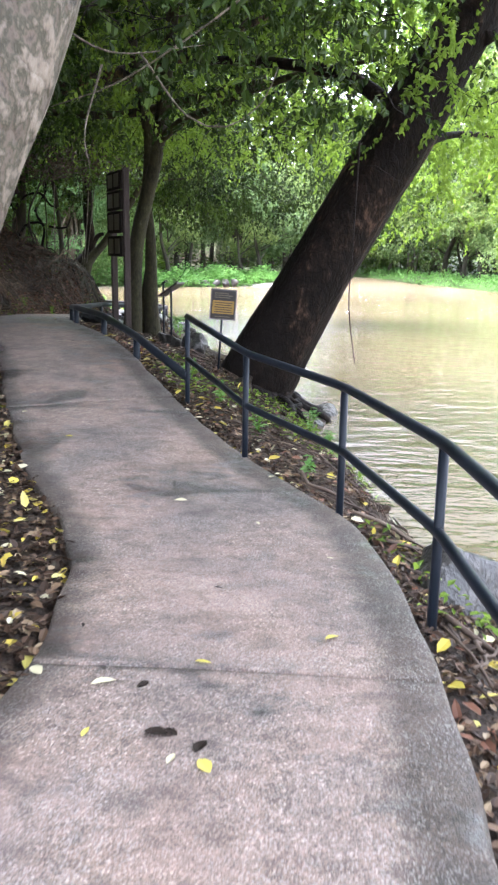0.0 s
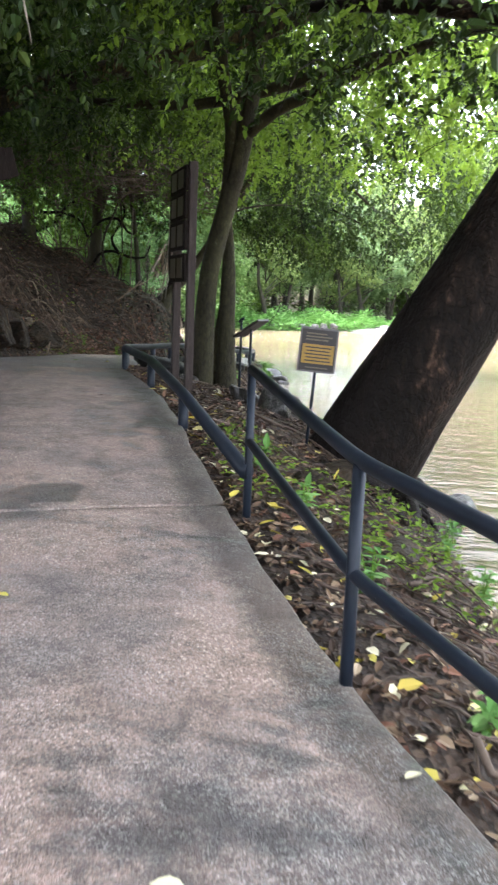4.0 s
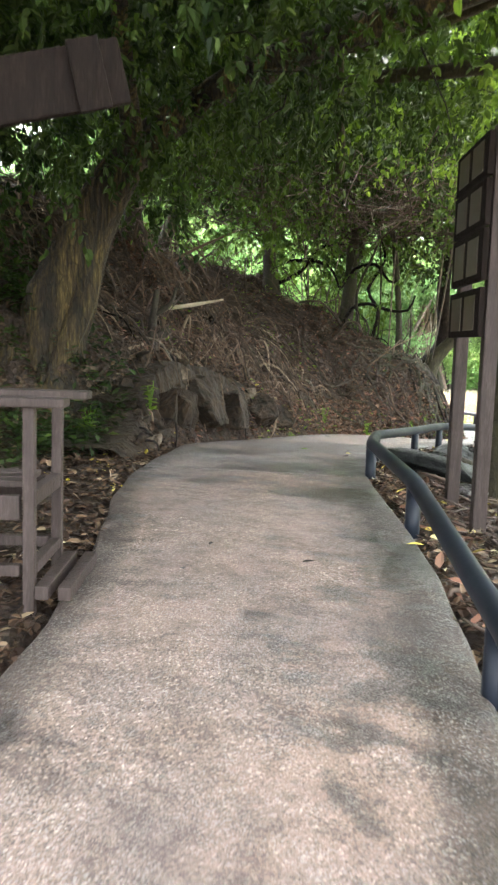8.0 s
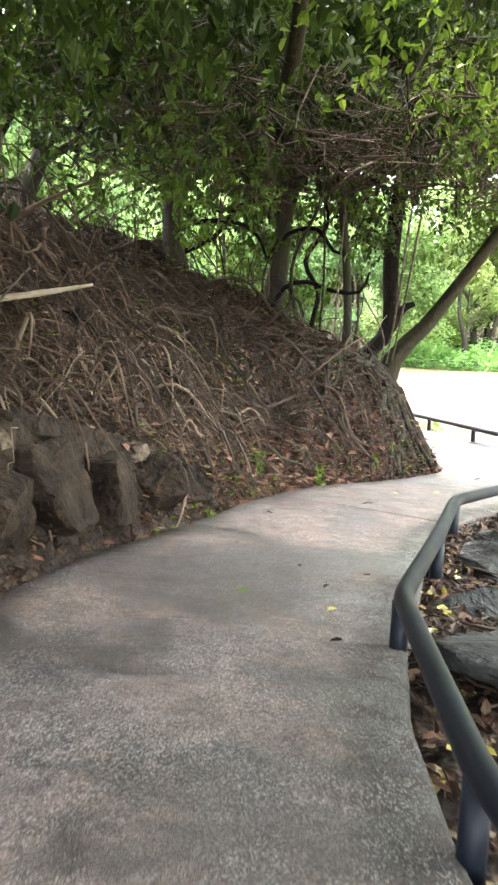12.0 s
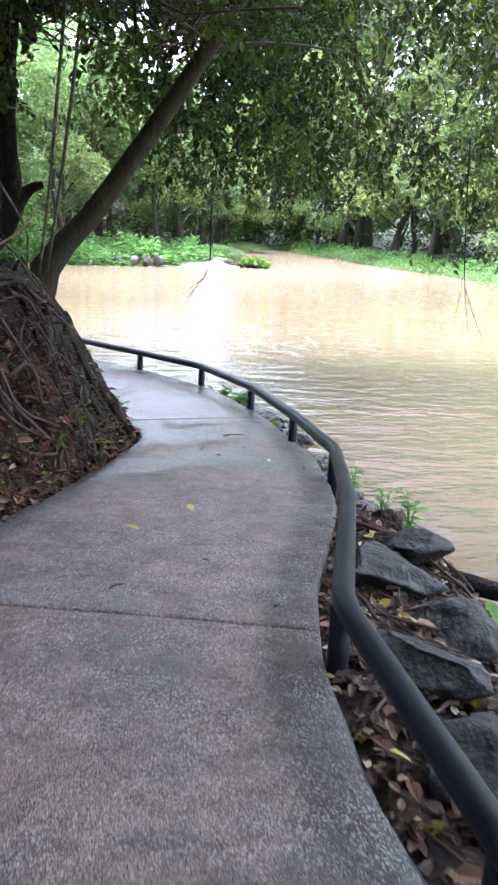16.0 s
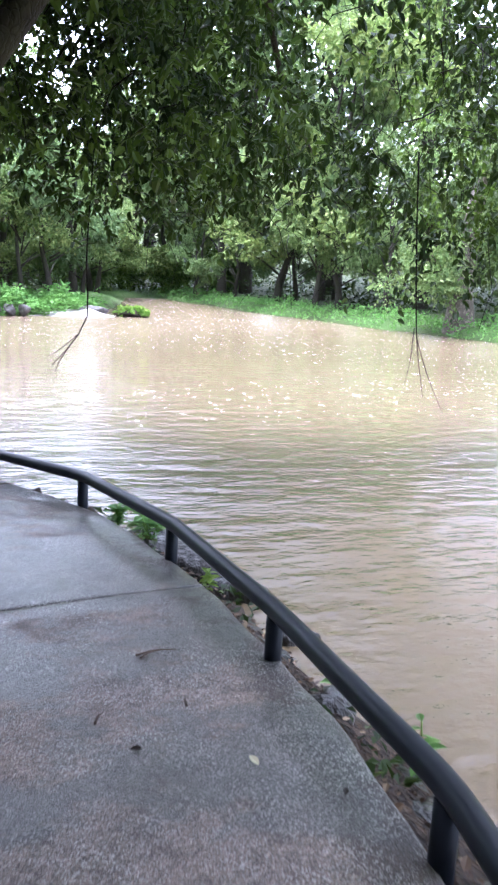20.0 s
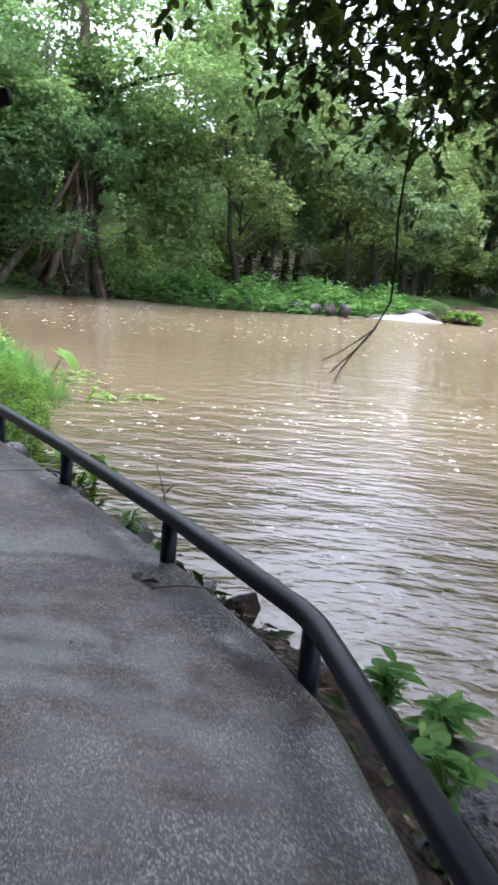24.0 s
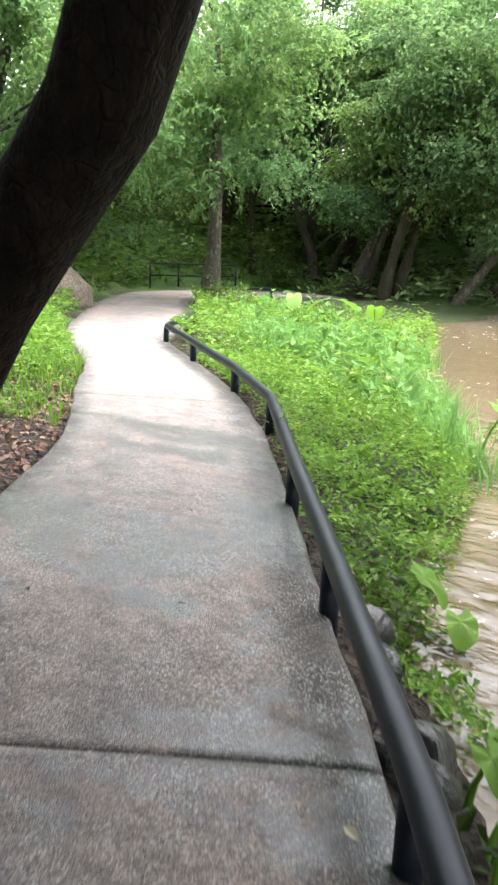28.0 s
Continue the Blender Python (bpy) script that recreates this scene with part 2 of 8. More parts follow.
def unit_range(n, l, value, lo, hi):
    r = n.new("ShaderNodeMapRange")
    r.inputs["From Min"].default_value, r.inputs["From Max"].default_value = lo, hi
    l.new(value, r.inputs["Value"])
    return r.outputs[0]


def water_mat():
    m, n, l, p = shader("muddy_river_water")
    v = coords(n, l)
    big = noise_tex(n, l, v, 0.07, 3.0)
    col = ramp(n, l, big, [(0.3, (0.104, 0.077, 0.045)), (0.55, (0.126, 0.095, 0.056)), (0.75, (0.12, 0.095, 0.061))])
    # flecks of foam drifting in bands down the middle of the river
    band = noise_tex(n, l, v, 0.13, 3.0, 0.5, (0.5, 1.0, 1.0))
    gates = ramp(n, l, band, [(0.38, (0, 0, 0)), (0.48, (0.95, 0.95, 0.95))])
    # below the weir only
    sp = n.new("ShaderNodeSeparateXYZ")
    l.new(v, sp.inputs[0])
    gates = mix(n, l, 1.0, gates, unit_range(n, l, sp.outputs["Y"], 29.0, 37.0), 'MULTIPLY')
    big_fl = ramp(n, l, noise_tex(n, l, v, 2.4, 6.0, 0.72, (1.6, 1.0, 1.0)), [(0.645, (0, 0, 0)), (0.665, (1, 1, 1))])
    small_fl = ramp(n, l, noise_tex(n, l, v, 6.5, 3.0, 0.6), [(0.675, (0, 0, 0)), (0.70, (1, 1, 1))])
    gate = mix(n, l, 1.0, mix(n, l, 1.0, big_fl, small_fl, 'LIGHTEN'), gates, 'MULTIPLY')
    col = mix(n, l, gate, col, (0.72, 0.69, 0.64))
    l.new(col, p.inputs["Base Color"])
    r = n.new("ShaderNodeMapRange")
    r.inputs["To Min"].default_value, r.inputs["To Max"].default_value = 0.04, 0.6
    l.new(gate, r.inputs["Value"])
    # broken water below the weir
    churn = n.new("ShaderNodeMath")
    churn.operation = 'MULTIPLY_ADD'
    l.new(unit_range(n, l, sp.outputs["Y"], 42.0, 60.0), churn.inputs[0])
    churn.inputs[1].default_value = 0.22
    l.new(r.outputs[0], churn.inputs[2])
    l.new(churn.outputs[0], p.inputs["Roughness"])
    p.inputs["IOR"].default_value = 1.36
    a = noise_tex(n, l, v, 0.7, 3.0, 0.5)
    b = noise_tex(n, l, v, 2.0, 2.5, 0.5, (0.7, 1.5, 1.0))
    c = noise_tex(n, l, v, 6.5, 3.5, 0.6, (0.8, 1.4, 1.0))
    l.new(bump(n, l, c, 0.8, 0.022, bump(n, l, b, 0.85, 0.06, bump(n, l, a, 0.6, 0.09))), p.inputs["Normal"])
    return m


def ground_mat():
    """Soil under leaf litter near the path, green ground cover on the far banks and grassy verges."""
    m, n, l, p = shader("forest_floor")
    v = coords(n, l)
    a = noise_tex(n, l, v, 1.1, 5.0, 0.6)
    b = noise_tex(n, l, v, 38.0, 6.0, 0.7)
    vo = n.new("ShaderNodeTexVoronoi")
    vo.inputs["Scale"].default_value = 22.0
    l.new(v, vo.inputs["Vector"])
    lit = ramp(n, l, vo.outputs["Color"], [(0.15, (0.014, 0.010, 0.007)), (0.45, (0.045, 0.029, 0.019)), (0.75, (0.085, 0.054, 0.034)), (0.95, (0.16, 0.11, 0.068))])
    soil = ramp(n, l, b, [(0.3, (0.012, 0.009, 0.006)), (0.6, (0.04, 0.027, 0.018)), (0.8, (0.075, 0.05, 0.034))])
    col = mix(n, l, ramp(n, l, a, [(0.4, (0, 0, 0)), (0.6, (0.85, 0.85, 0.85))]), soil, lit)
    att = n.new("ShaderNodeAttribute")
    att.attribute_name = "green"
    grass = ramp(n, l, b, [(0.25, (0.03, 0.07, 0.015)), (0.55, (0.08, 0.17, 0.03)), (0.8, (0.13, 0.25, 0.05))])
    col = mix(n, l, att.outputs["Fac"], col, grass)
    l.new(col, p.inputs["Base Color"])
    p.inputs["Roughness"].default_value = 0.85
    p.inputs["Specular IOR Level"].default_value = 0.3
    l.new(bump(n, l, vo.outputs["Distance"], 0.8, 0.05, bump(n, l, b, 0.8, 0.05)), p.inputs["Normal"])
    return m


def paint_mat():
    m, n, l, p = shader("black_enamel_paint")
    v = coords(n, l)
    a = noise_tex(n, l, v, 3.0, 4.0)
    chips = noise_tex(n, l, v, 21.0, 5.0, 0.7)
    col = ramp(n, l, a, [(0.3, (0.005, 0.007, 0.011)), (0.7, (0.010, 0.0135, 0.02))])
    col = mix(n, l, ramp(n, l, chips, [(0.70, (0, 0, 0)), (0.73, (1, 1, 1))]), col, (0.12, 0.105, 0.095))
    l.new(col, p.inputs["Base Color"])
    r = n.new("ShaderNodeMapRange")
    r.inputs["To Min"].default_value, r.inputs["To Max"].default_value = 0.30, 0.52
    l.new(a, r.inputs["Value"])
    p.inputs["Specular IOR Level"].default_value = 0.17
    l.new(r.outputs[0], p.inputs["Roughness"])
    l.new(bump(n, l, chips, 0.25, 0.003), p.inputs["Normal"])
    return m


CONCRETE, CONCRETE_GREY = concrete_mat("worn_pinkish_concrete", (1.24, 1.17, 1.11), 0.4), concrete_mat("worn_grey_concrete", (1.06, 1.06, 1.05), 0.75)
WATER, GROUND, PAINT = water_mat(), ground_mat(), paint_mat()
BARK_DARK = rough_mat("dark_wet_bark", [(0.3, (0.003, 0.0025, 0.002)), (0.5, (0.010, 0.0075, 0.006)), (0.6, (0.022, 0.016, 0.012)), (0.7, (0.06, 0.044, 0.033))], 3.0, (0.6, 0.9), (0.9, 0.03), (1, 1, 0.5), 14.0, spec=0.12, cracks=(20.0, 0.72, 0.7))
BARK_GREY = rough_mat("grey_mossy_bark", [(0.3, (0.015, 0.013, 0.010)), (0.48, (0.045, 0.039, 0.03)), (0.6, (0.042, 0.046, 0.024)), (0.72, (0.12, 0.108, 0.088))], 2.6, (0.65, 0.95), (0.8, 0.015), (1, 1, 0.4), 18.0, spec=0.15, cracks=(20.0, 0.75, 0.35))
BARK_PALE = rough_mat("pale_flaking_bark", [(0.34, (0.02, 0.016, 0.012)), (0.44, (0.11, 0.088, 0.066)), (0.5, (0.05, 0.046, 0.028)), (0.57, (0.17, 0.14, 0.108)), (0.7, (0.26, 0.225, 0.175))], 4.0, (0.6, 0.9), (0.7, 0.015), (1, 1, 0.6), 16.0, cracks=(7.0, 0.85, 0.5))
BARK_TAN = rough_mat("tan_root_bark", [(0.3, (0.045, 0.033, 0.024)), (0.5, (0.13, 0.097, 0.073)), (0.7, (0.26, 0.205, 0.16))], 3.0, (0.65, 0.95), (0.8, 0.02), (1, 1, 0.4), 14.0, spec=0.15)
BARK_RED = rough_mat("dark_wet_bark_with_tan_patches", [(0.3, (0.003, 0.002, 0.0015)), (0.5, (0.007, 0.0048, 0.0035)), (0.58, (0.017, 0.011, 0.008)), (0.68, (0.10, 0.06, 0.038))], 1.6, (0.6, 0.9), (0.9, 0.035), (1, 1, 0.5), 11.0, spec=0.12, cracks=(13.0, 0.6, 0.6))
BARK_STEM = rough_mat("smooth_grey_green_bark", [(0.3, (0.010, 0.0085, 0.006)), (0.47, (0.030, 0.026, 0.016)), (0.6, (0.045, 0.043, 0.021)), (0.74, (0.15, 0.135, 0.095))], 3.2, (0.65, 0.92), (0.6, 0.010), (1, 1, 0.5), 22.0, spec=0.15, cracks=(24.0, 0.8, 0.3))
TWIG = rough_mat("dry_twigs", [(0.3, (0.035, 0.024, 0.017)), (0.5, (0.09, 0.062, 0.043)), (0.75, (0.18, 0.135, 0.098))], 4.0, (0.7, 0.95), (0.4, 0.01), None, 25.0, 0.65, [(0.0, (0.022, 0.015, 0.011)), (0.35, (0.06, 0.04, 0.027)), (0.6, (0.12, 0.075, 0.048)), (0.85, (0.18, 0.13, 0.088)), (1.0, (0.33, 0.26, 0.18))])
# darker copy of the twig tones; shade under the leaves is put in
VINE_DARK = rough_mat("shade_toned_vine", [(0.3, (0.02, 0.013, 0.009)), (0.5, (0.05, 0.033, 0.023)), (0.75, (0.11, 0.078, 0.055))], 4.0, (0.7, 0.95), (0.4, 0.01), None, 25.0, 0.5, [(0.0, (0.014, 0.009, 0.007)), (0.6, (0.05, 0.032, 0.021)), (1.0, (0.13, 0.095, 0.065))])
ROCK = rough_mat("river_rock", [(0.3, (0.028, 0.025, 0.022)), (0.5, (0.075, 0.067, 0.06)), (0.7, (0.15, 0.135, 0.12))], 2.4, (0.4, 0.8), (0.8, 0.03), None, 20.0, cracks=(3.0, 0.5, 1.0))
ROCK_MOSS = rough_mat("earthy_rock", [(0.3, (0.008, 0.005, 0.003)), (0.5, (0.024, 0.016, 0.009)), (0.6, (0.05, 0.033, 0.018)), (0.72, (0.12, 0.082, 0.046))], 3.0, (0.5, 0.85), (0.9, 0.04), None, 18.0, spec=0.2, cracks=(4.0, 0.45, 1.0))
ROCK_SLATE = rough_mat("wet_slate_rock", [(0.3, (0.010, 0.011, 0.010)), (0.47, (0.024, 0.026, 0.024)), (0.6, (0.055, 0.06, 0.055)), (0.75, (0.04, 0.034, 0.02))], 2.2, (0.45, 0.8), (0.8, 0.04), None, 16.0, spec=0.25, cracks=(2.2, 0.5, 1.0))
ROCK_TAN = rough_mat("tan_rock", [(0.3, (0.05, 0.037, 0.025)), (0.5, (0.13, 0.10, 0.07)), (0.7, (0.22, 0.18, 0.13))], 3.0, (0.6, 0.9), (0.8, 0.03), None, 22.0, cracks=(5.0, 0.6, 1.0))
ROCK_WET = rough_mat("wet_black_rock", [(0.3, (0.008, 0.008, 0.007)), (0.5, (0.025, 0.023, 0.02)), (0.7, (0.06, 0.055, 0.048))], 3.0, (0.2, 0.5), (0.9, 0.04), (1, 1, 0.5), 14.0, spec=0.5, cracks=(5.0, 0.5, 0.6))
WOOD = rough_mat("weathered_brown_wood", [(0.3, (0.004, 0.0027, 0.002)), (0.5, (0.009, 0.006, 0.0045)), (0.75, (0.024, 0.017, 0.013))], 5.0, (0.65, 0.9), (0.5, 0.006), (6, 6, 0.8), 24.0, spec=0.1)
WOOD_GREY = rough_mat("painted_grey_brown_wood", [(0.3, (0.016, 0.011, 0.009)), (0.5, (0.034, 0.024, 0.02)), (0.75, (0.075, 0.056, 0.048))], 4.0, (0.55, 0.8), (0.4, 0.005), (6, 6, 0.8), 24.0, spec=0.25)
LITTER = leaf_mat("fallen_brown_leaf", [(0.0, (0.012, 0.008, 0.005)), (0.4, (0.035, 0.021, 0.014)), (0.7, (0.08, 0.048, 0.029)), (0.9, (0.15, 0.10, 0.06)), (1.0, (0.30, 0.235, 0.15))], (0.05, 0.03, 0.019), 0.06, 0.5)
LITTER_RED = leaf_mat("reddish_dry_leaf", [(0.0, (0.05, 0.025, 0.016)), (0.5, (0.14, 0.066, 0.042)), (0.8, (0.24, 0.13, 0.085)), (1.0, (0.34, 0.23, 0.16))], (0.14, 0.07, 0.045), 0.08, 0.5)
YELLOW = leaf_mat("fallen_yellow_leaf", [(0.0, (0.30, 0.22, 0.045)), (0.5, (0.48, 0.40, 0.06)), (0.8, (0.52, 0.49, 0.20)), (1.0, (0.34, 0.30, 0.15))], (0.42, 0.36, 0.07), 0.12, 0.45)
PALE_LEAF = leaf_mat("pale_dry_leaf", [(0.0, (0.42, 0.40, 0.22)), (1.0, (0.52, 0.48, 0.34))], (0.45, 0.42, 0.28), 0.1, 0.5)
LEAF = leaf_mat("canopy_leaf", [(0.0, (0.036, 0.075, 0.013)), (0.4, (0.075, 0.138, 0.022)), (0.75, (0.125, 0.20, 0.03)), (1.0, (0.20, 0.285, 0.05))], (0.22, 0.34, 0.035), 0.5)
# darker copies of the canopy leaf, with shade put into the colour
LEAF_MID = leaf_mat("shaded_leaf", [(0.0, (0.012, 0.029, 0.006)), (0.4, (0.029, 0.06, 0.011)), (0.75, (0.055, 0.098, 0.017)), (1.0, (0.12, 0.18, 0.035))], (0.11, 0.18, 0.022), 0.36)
LEAF_DARK = leaf_mat("shade_toned_leaf", [(0.0, (0.005, 0.012, 0.0035)), (0.5, (0.013, 0.028, 0.007)), (0.9, (0.032, 0.058, 0.013)), (1.0, (0.09, 0.13, 0.028))], (0.055, 0.095, 0.013), 0.2, 0.5)
# bluish leaf tone, with distance haze put into the colour
LEAF_FAR = leaf_mat("far_bank_leaf", [(0.0, (0.045, 0.085, 0.032)), (0.35, (0.085, 0.145, 0.052)), (0.7, (0.145, 0.215, 0.08)), (1.0, (0.26, 0.32, 0.14))], (0.18, 0.26, 0.08), 0.33, 0.5, True)
# lighter, more translucent copy of the far leaf, making up for missing light
LEAF_HEAD = leaf_mat("brightened_head_leaf", [(0.0, (0.05, 0.10, 0.04)), (0.35, (0.095, 0.17, 0.065)), (0.7, (0.15, 0.24, 0.095)), (1.0, (0.26, 0.35, 0.16))], (0.17, 0.29, 0.09), 0.58, 0.5, True)
LEAF_BRIGHT = leaf_mat("bright_lush_leaf", [(0.0, (0.035, 0.085, 0.012)), (0.35, (0.085, 0.18, 0.022)), (0.75, (0.15, 0.275, 0.038)), (0.93, (0.23, 0.36, 0.07)), (1.0, (0.30, 0.27, 0.08))], (0.17, 0.31, 0.035), 0.36, 0.55)
LEAF_FRESH = leaf_mat("fresh_pale_leaf", [(0.0, (0.06, 0.15, 0.035)), (0.4, (0.11, 0.24, 0.06)), (0.8, (0.16, 0.31, 0.09)), (1.0, (0.24, 0.38, 0.13))], (0.16, 0.31, 0.07), 0.4, 0.6)
FOAM = rough_mat("white_water", [(0.3, (0.15, 0.135, 0.115)), (0.6, (0.31, 0.29, 0.265))], 1.2, (0.4, 0.7), (0.6, 0.05), None, 8.0)

# ---- the plan ----
WATER_Z = -1.1
PATH_Z = ((-8, -0.19), (0, -0.26), (3.6, -0.335), (5.6, -0.367), (7, -0.296), (9, -0.138), (10.5, 0.05), (12, 0.17), (14, 0.207), (15.5, 0.156),
          (17, 0.025), (19.5, -0.05), (21, -0.16), (23.5, -0.42), (25, -0.50), (28, -0.615), (31, -0.70), (36, -0.70), (39, -0.71), (70, -0.72))
RIGHT = ((0.85, -8), (0.74, -2), (0.74, 1), (0.87, 3.0), (0.9, 3.8), (0.83, 5.0), (0.65, 5.7), (0.0, 7.0), (-0.55, 8.3), (-1.03, 9.55), (-1.5, 10.8), (-1.95, 12.0),
         (-2.4, 13.0), (-2.9, 14.1), (-3.24, 14.95), (-3.49, 15.9), (-3.58, 16.8), (-3.66, 18.0), (-3.68, 19.1), (-3.54, 20.0), (-3.2, 21.0), (-2.87, 22.0), (-2.66, 23.0),
         (-2.58, 24.2), (-2.66, 25.5), (-2.76, 26.2), (-3.1, 27.6), (-3.75, 28.8), (-4.6, 30.0), (-5.22, 30.85), (-6.0, 31.8), (-7.1, 33.15), (-8.5, 34.8), (-9.9, 36.2), (-11.7, 37.7),
         (-13.6, 39.3), (-14.6, 40.8), (-17.2, 44.2), (-20.1, 47.6), (-20.9, 49.6), (-20.4, 52), (-19, 55))
LEFT = ((-1.6, -8), (-1.3, -2), (-1.08, 1), (-0.99, 2.6), (-0.93, 3.5), (-1.06, 4.67), (-1.38, 5.67), (-1.83, 6.58), (-2.41, 8.1), (-2.8, 9.2), (-3.05, 10.0), (-3.45, 11.0),
        (-3.92, 11.95), (-4.4, 12.75), (-4.92, 13.85), (-5.45, 15.3), (-5.85, 16.3), (-5.9, 17.4), (-5.68, 18.4), (-5.6, 19.4), (-5.48, 20.3), (-5.2, 21.55), (-4.88, 22.4), (-4.52, 23.4),
        (-4.2, 24.5), (-4.3, 25.4), (-4.7, 27.0), (-5.3, 28.2), (-6.0, 29.05), (-6.85, 29.85), (-7.7, 30.8), (-8.35, 31.7), (-8.85, 32.45), (-9.5, 33.3), (-11.0, 34.8), (-12.6, 36.4),
        (-15.2, 38.4), (-17.2, 40.4), (-20.2, 43.8), (-23.1, 47.7), (-24.0, 50.2), (-23.4, 53), (-22, 56))
FAR_BANK = ((-60, 70), (-40, 62), (-26, 57.2), (-18, 55.9), (-15, 58.4), (-11.5, 60.4), (-8.5, 59.6), (-5.8, 59.6), (-1.5, 62), (2.8, 66), (6.5, 78), (9.5, 92), (12.2, 91), (14, 76), (16, 65), (18, 57),
            (21, 49), (25, 38), (29, 24), (32, 8), (35, -20), (38, -60))


def spline(points, step):
    """A smooth line through the points, in steps of about that many metres."""
    pts = np.array(points, float)
    pts = np.vstack([2 * pts[0] - pts[1], pts, 2 * pts[-1] - pts[-2]])
    out = []
    for a, b, c, d in zip(pts, pts[1:], pts[2:], pts[3:]):
        n = max(1, int(np.linalg.norm(c - b) / step))
        t = (np.arange(n) / n)[:, None]
        out.append(0.5 * (2 * b + (c - a) * t + (2 * a - 5 * b + 4 * c - d) * t ** 2 + (3 * b - a - 3 * c + d) * t ** 3))
    out.append(pts[-2][None])
    return np.vstack(out)


def table(y, rows):
    r = np.array(rows, float)
    return np.interp(y, r[:, 0], r[:, 1])


def path_z(y):
    k = np.array([-0.8, -0.4, 0.0, 0.4, 0.8])
    return table(np.asarray(y, float)[..., None] + k, PATH_Z).mean(-1)


def waves(x, y, f, seed):
    """Cheap smooth noise about -1..1 on arrays."""
    r = np.random.RandomState(seed)
    s = 0
    for i in range(6):
        a, b, c = r.uniform(0, 6.28), r.uniform(0.6, 1.7), r.uniform(0, 6.28)
        s = s + np.sin(f * b * (x * math.cos(a) + y * math.sin(a)) + c)
    return s / 3.2


def nearest(x, y, line):
    """Distance to a line, signed (plus to the right of its direction), and the index of the nearest sample."""
    tang = np.gradient(line, axis=0)
    n = len(x)
    dist, idx = np.empty(n), np.empty(n, int)
    for i in range(0, n, 20000):
        s = slice(i, i + 20000)
        d = (x[s, None] - line[None, :, 0]) ** 2 + (y[s, None] - line[None, :, 1]) ** 2
        idx[s] = d.argmin(1)
        dist[s] = np.sqrt(d.min(1))
    t, p = tang[idx], line[idx]
    side = t[:, 0] * (y - p[:, 1]) - t[:, 1] * (x - p[:, 0])
    return np.where(side < 0, dist, -dist), idx


R_LINE, L_LINE, F_LINE = spline(RIGHT, 0.25), spline(LEFT, 0.25), spline(FAR_BANK, 1.0)
BANK = ((-8, 1.3), (3, 1.3), (6, 1.15), (7, 1.5), (8.5, 2.2), (11, 2.7), (14, 3.4), (16, 3.1), (18, 2.6), (20, 2.1), (21.5, 1.5), (23, 0.9), (25, 0.6), (27, 0.62), (28, 0.8), (29.3, 0.42), (31.2, 0.4),
        (32.2, 0.5), (33.5, 1.15), (35, 2.1), (37, 3.0), (40, 4.4), (45, 5.5), (52, 6.0), (60, 5))
FLAT = ((-8, 1.8), (6, 1.7), (9, 2.4), (11.5, 2.3), (13, 1.7), (14.6, 1.8), (15.4, 1.3), (16.0, 0.4), (16.5, 0.06), (24, 0.06), (26, 0.1), (28, 0.9), (31, 1.6), (34, 0.9), (40, 0.4), (60, 1.5))
WALL_H = ((15.0, 0.0), (15.7, 0.4), (16.2, 0.5), (18.6, 0.5), (19.6, 0.25), (20.6, 0.0))
SLOPE = ((-8, 0.35), (8, 0.4), (11, 0.6), (14, 0.75), (17, 0.72), (20, 0.8), (23.5, 1.1), (25.3, 1.42), (26.3, 1.0), (28, 0.4), (31, 0.25), (34, 0.42), (38, 0.55), (50, 0.45), (60, 0.3))

# how far up the slope it eases off
KNEE = ((16, 5.0), (19, 3.2), (21, 2.1), (23, 1.5), (24.5, 1.05), (26.3, 1.0), (28, 2.0), (30, 5.0))


def near_ground(x, y, rough=True):
    dr, ir = nearest(x, y, R_LINE)
    dl, il = nearest(x, y, L_LINE)
    yr, yl = R_LINE[ir, 1], L_LINE[il, 1]
    zr, zl = path_z(yr), path_z(yl)
    z = np.minimum(zr, zl) - 0.16
    b = table(yr, BANK) * (1 + 0.12 * waves(x, y, 1.6, 3))
    u = np.clip(dr / b, 0, None)
    shape = np.where(b > 1.4, 0.35 * u + 0.65 * u ** 2.2, u ** 1.15)
    right = (zr - 0.06) - (zr - 0.06 - WATER_Z) * np.minimum(shape, 1) - np.clip(dr - b, 0, None) * 0.55
    right = np.maximum(right, -2.6)
    d = -dl
    fl = table(yl, FLAT)
    wall = table(yl, WALL_H) * np.clip((d - 0.05) / 0.3, 0, 1)
    up = np.clip(d - fl, 0, None)
    knee = table(yl, KNEE)
    hill = table(yl, SLOPE) * np.minimum(up, knee) + np.minimum(table(yl, SLOPE), 0.52) * np.clip(up - knee, 0, None) * np.where(up < 5, 1, 0.75)
    hill = np.minimum(hill, 7 + 0.05 * up)
    left = zl - 0.05 + wall + hill + 0.05 * np.minimum(d, 1.5) * (1 - (fl < 0.3))
    out_r, out_l = dr > 0, d > 0
    both = out_r & out_l
    z = np.where(out_r & ~out_l, right, z)
    z = np.where(out_l & ~out_r, left, z)
    z = np.where(both, np.where(dr < d, right, left), z)
    if rough:
        k = np.clip(np.maximum(dr, d), 0, 1)
        z = z + k * (0.05 * waves(x, y, 2.2, 7) + 0.03 * waves(x, y, 7.0, 9) + np.where(out_l & (hill > 0.1), 0.16 * waves(x, y, 1.3, 11) + 0.09 * waves(x, y, 4.1, 13) + 0.05 * waves(x, y, 9.0, 15), 0))
    return z, dr, d, yr


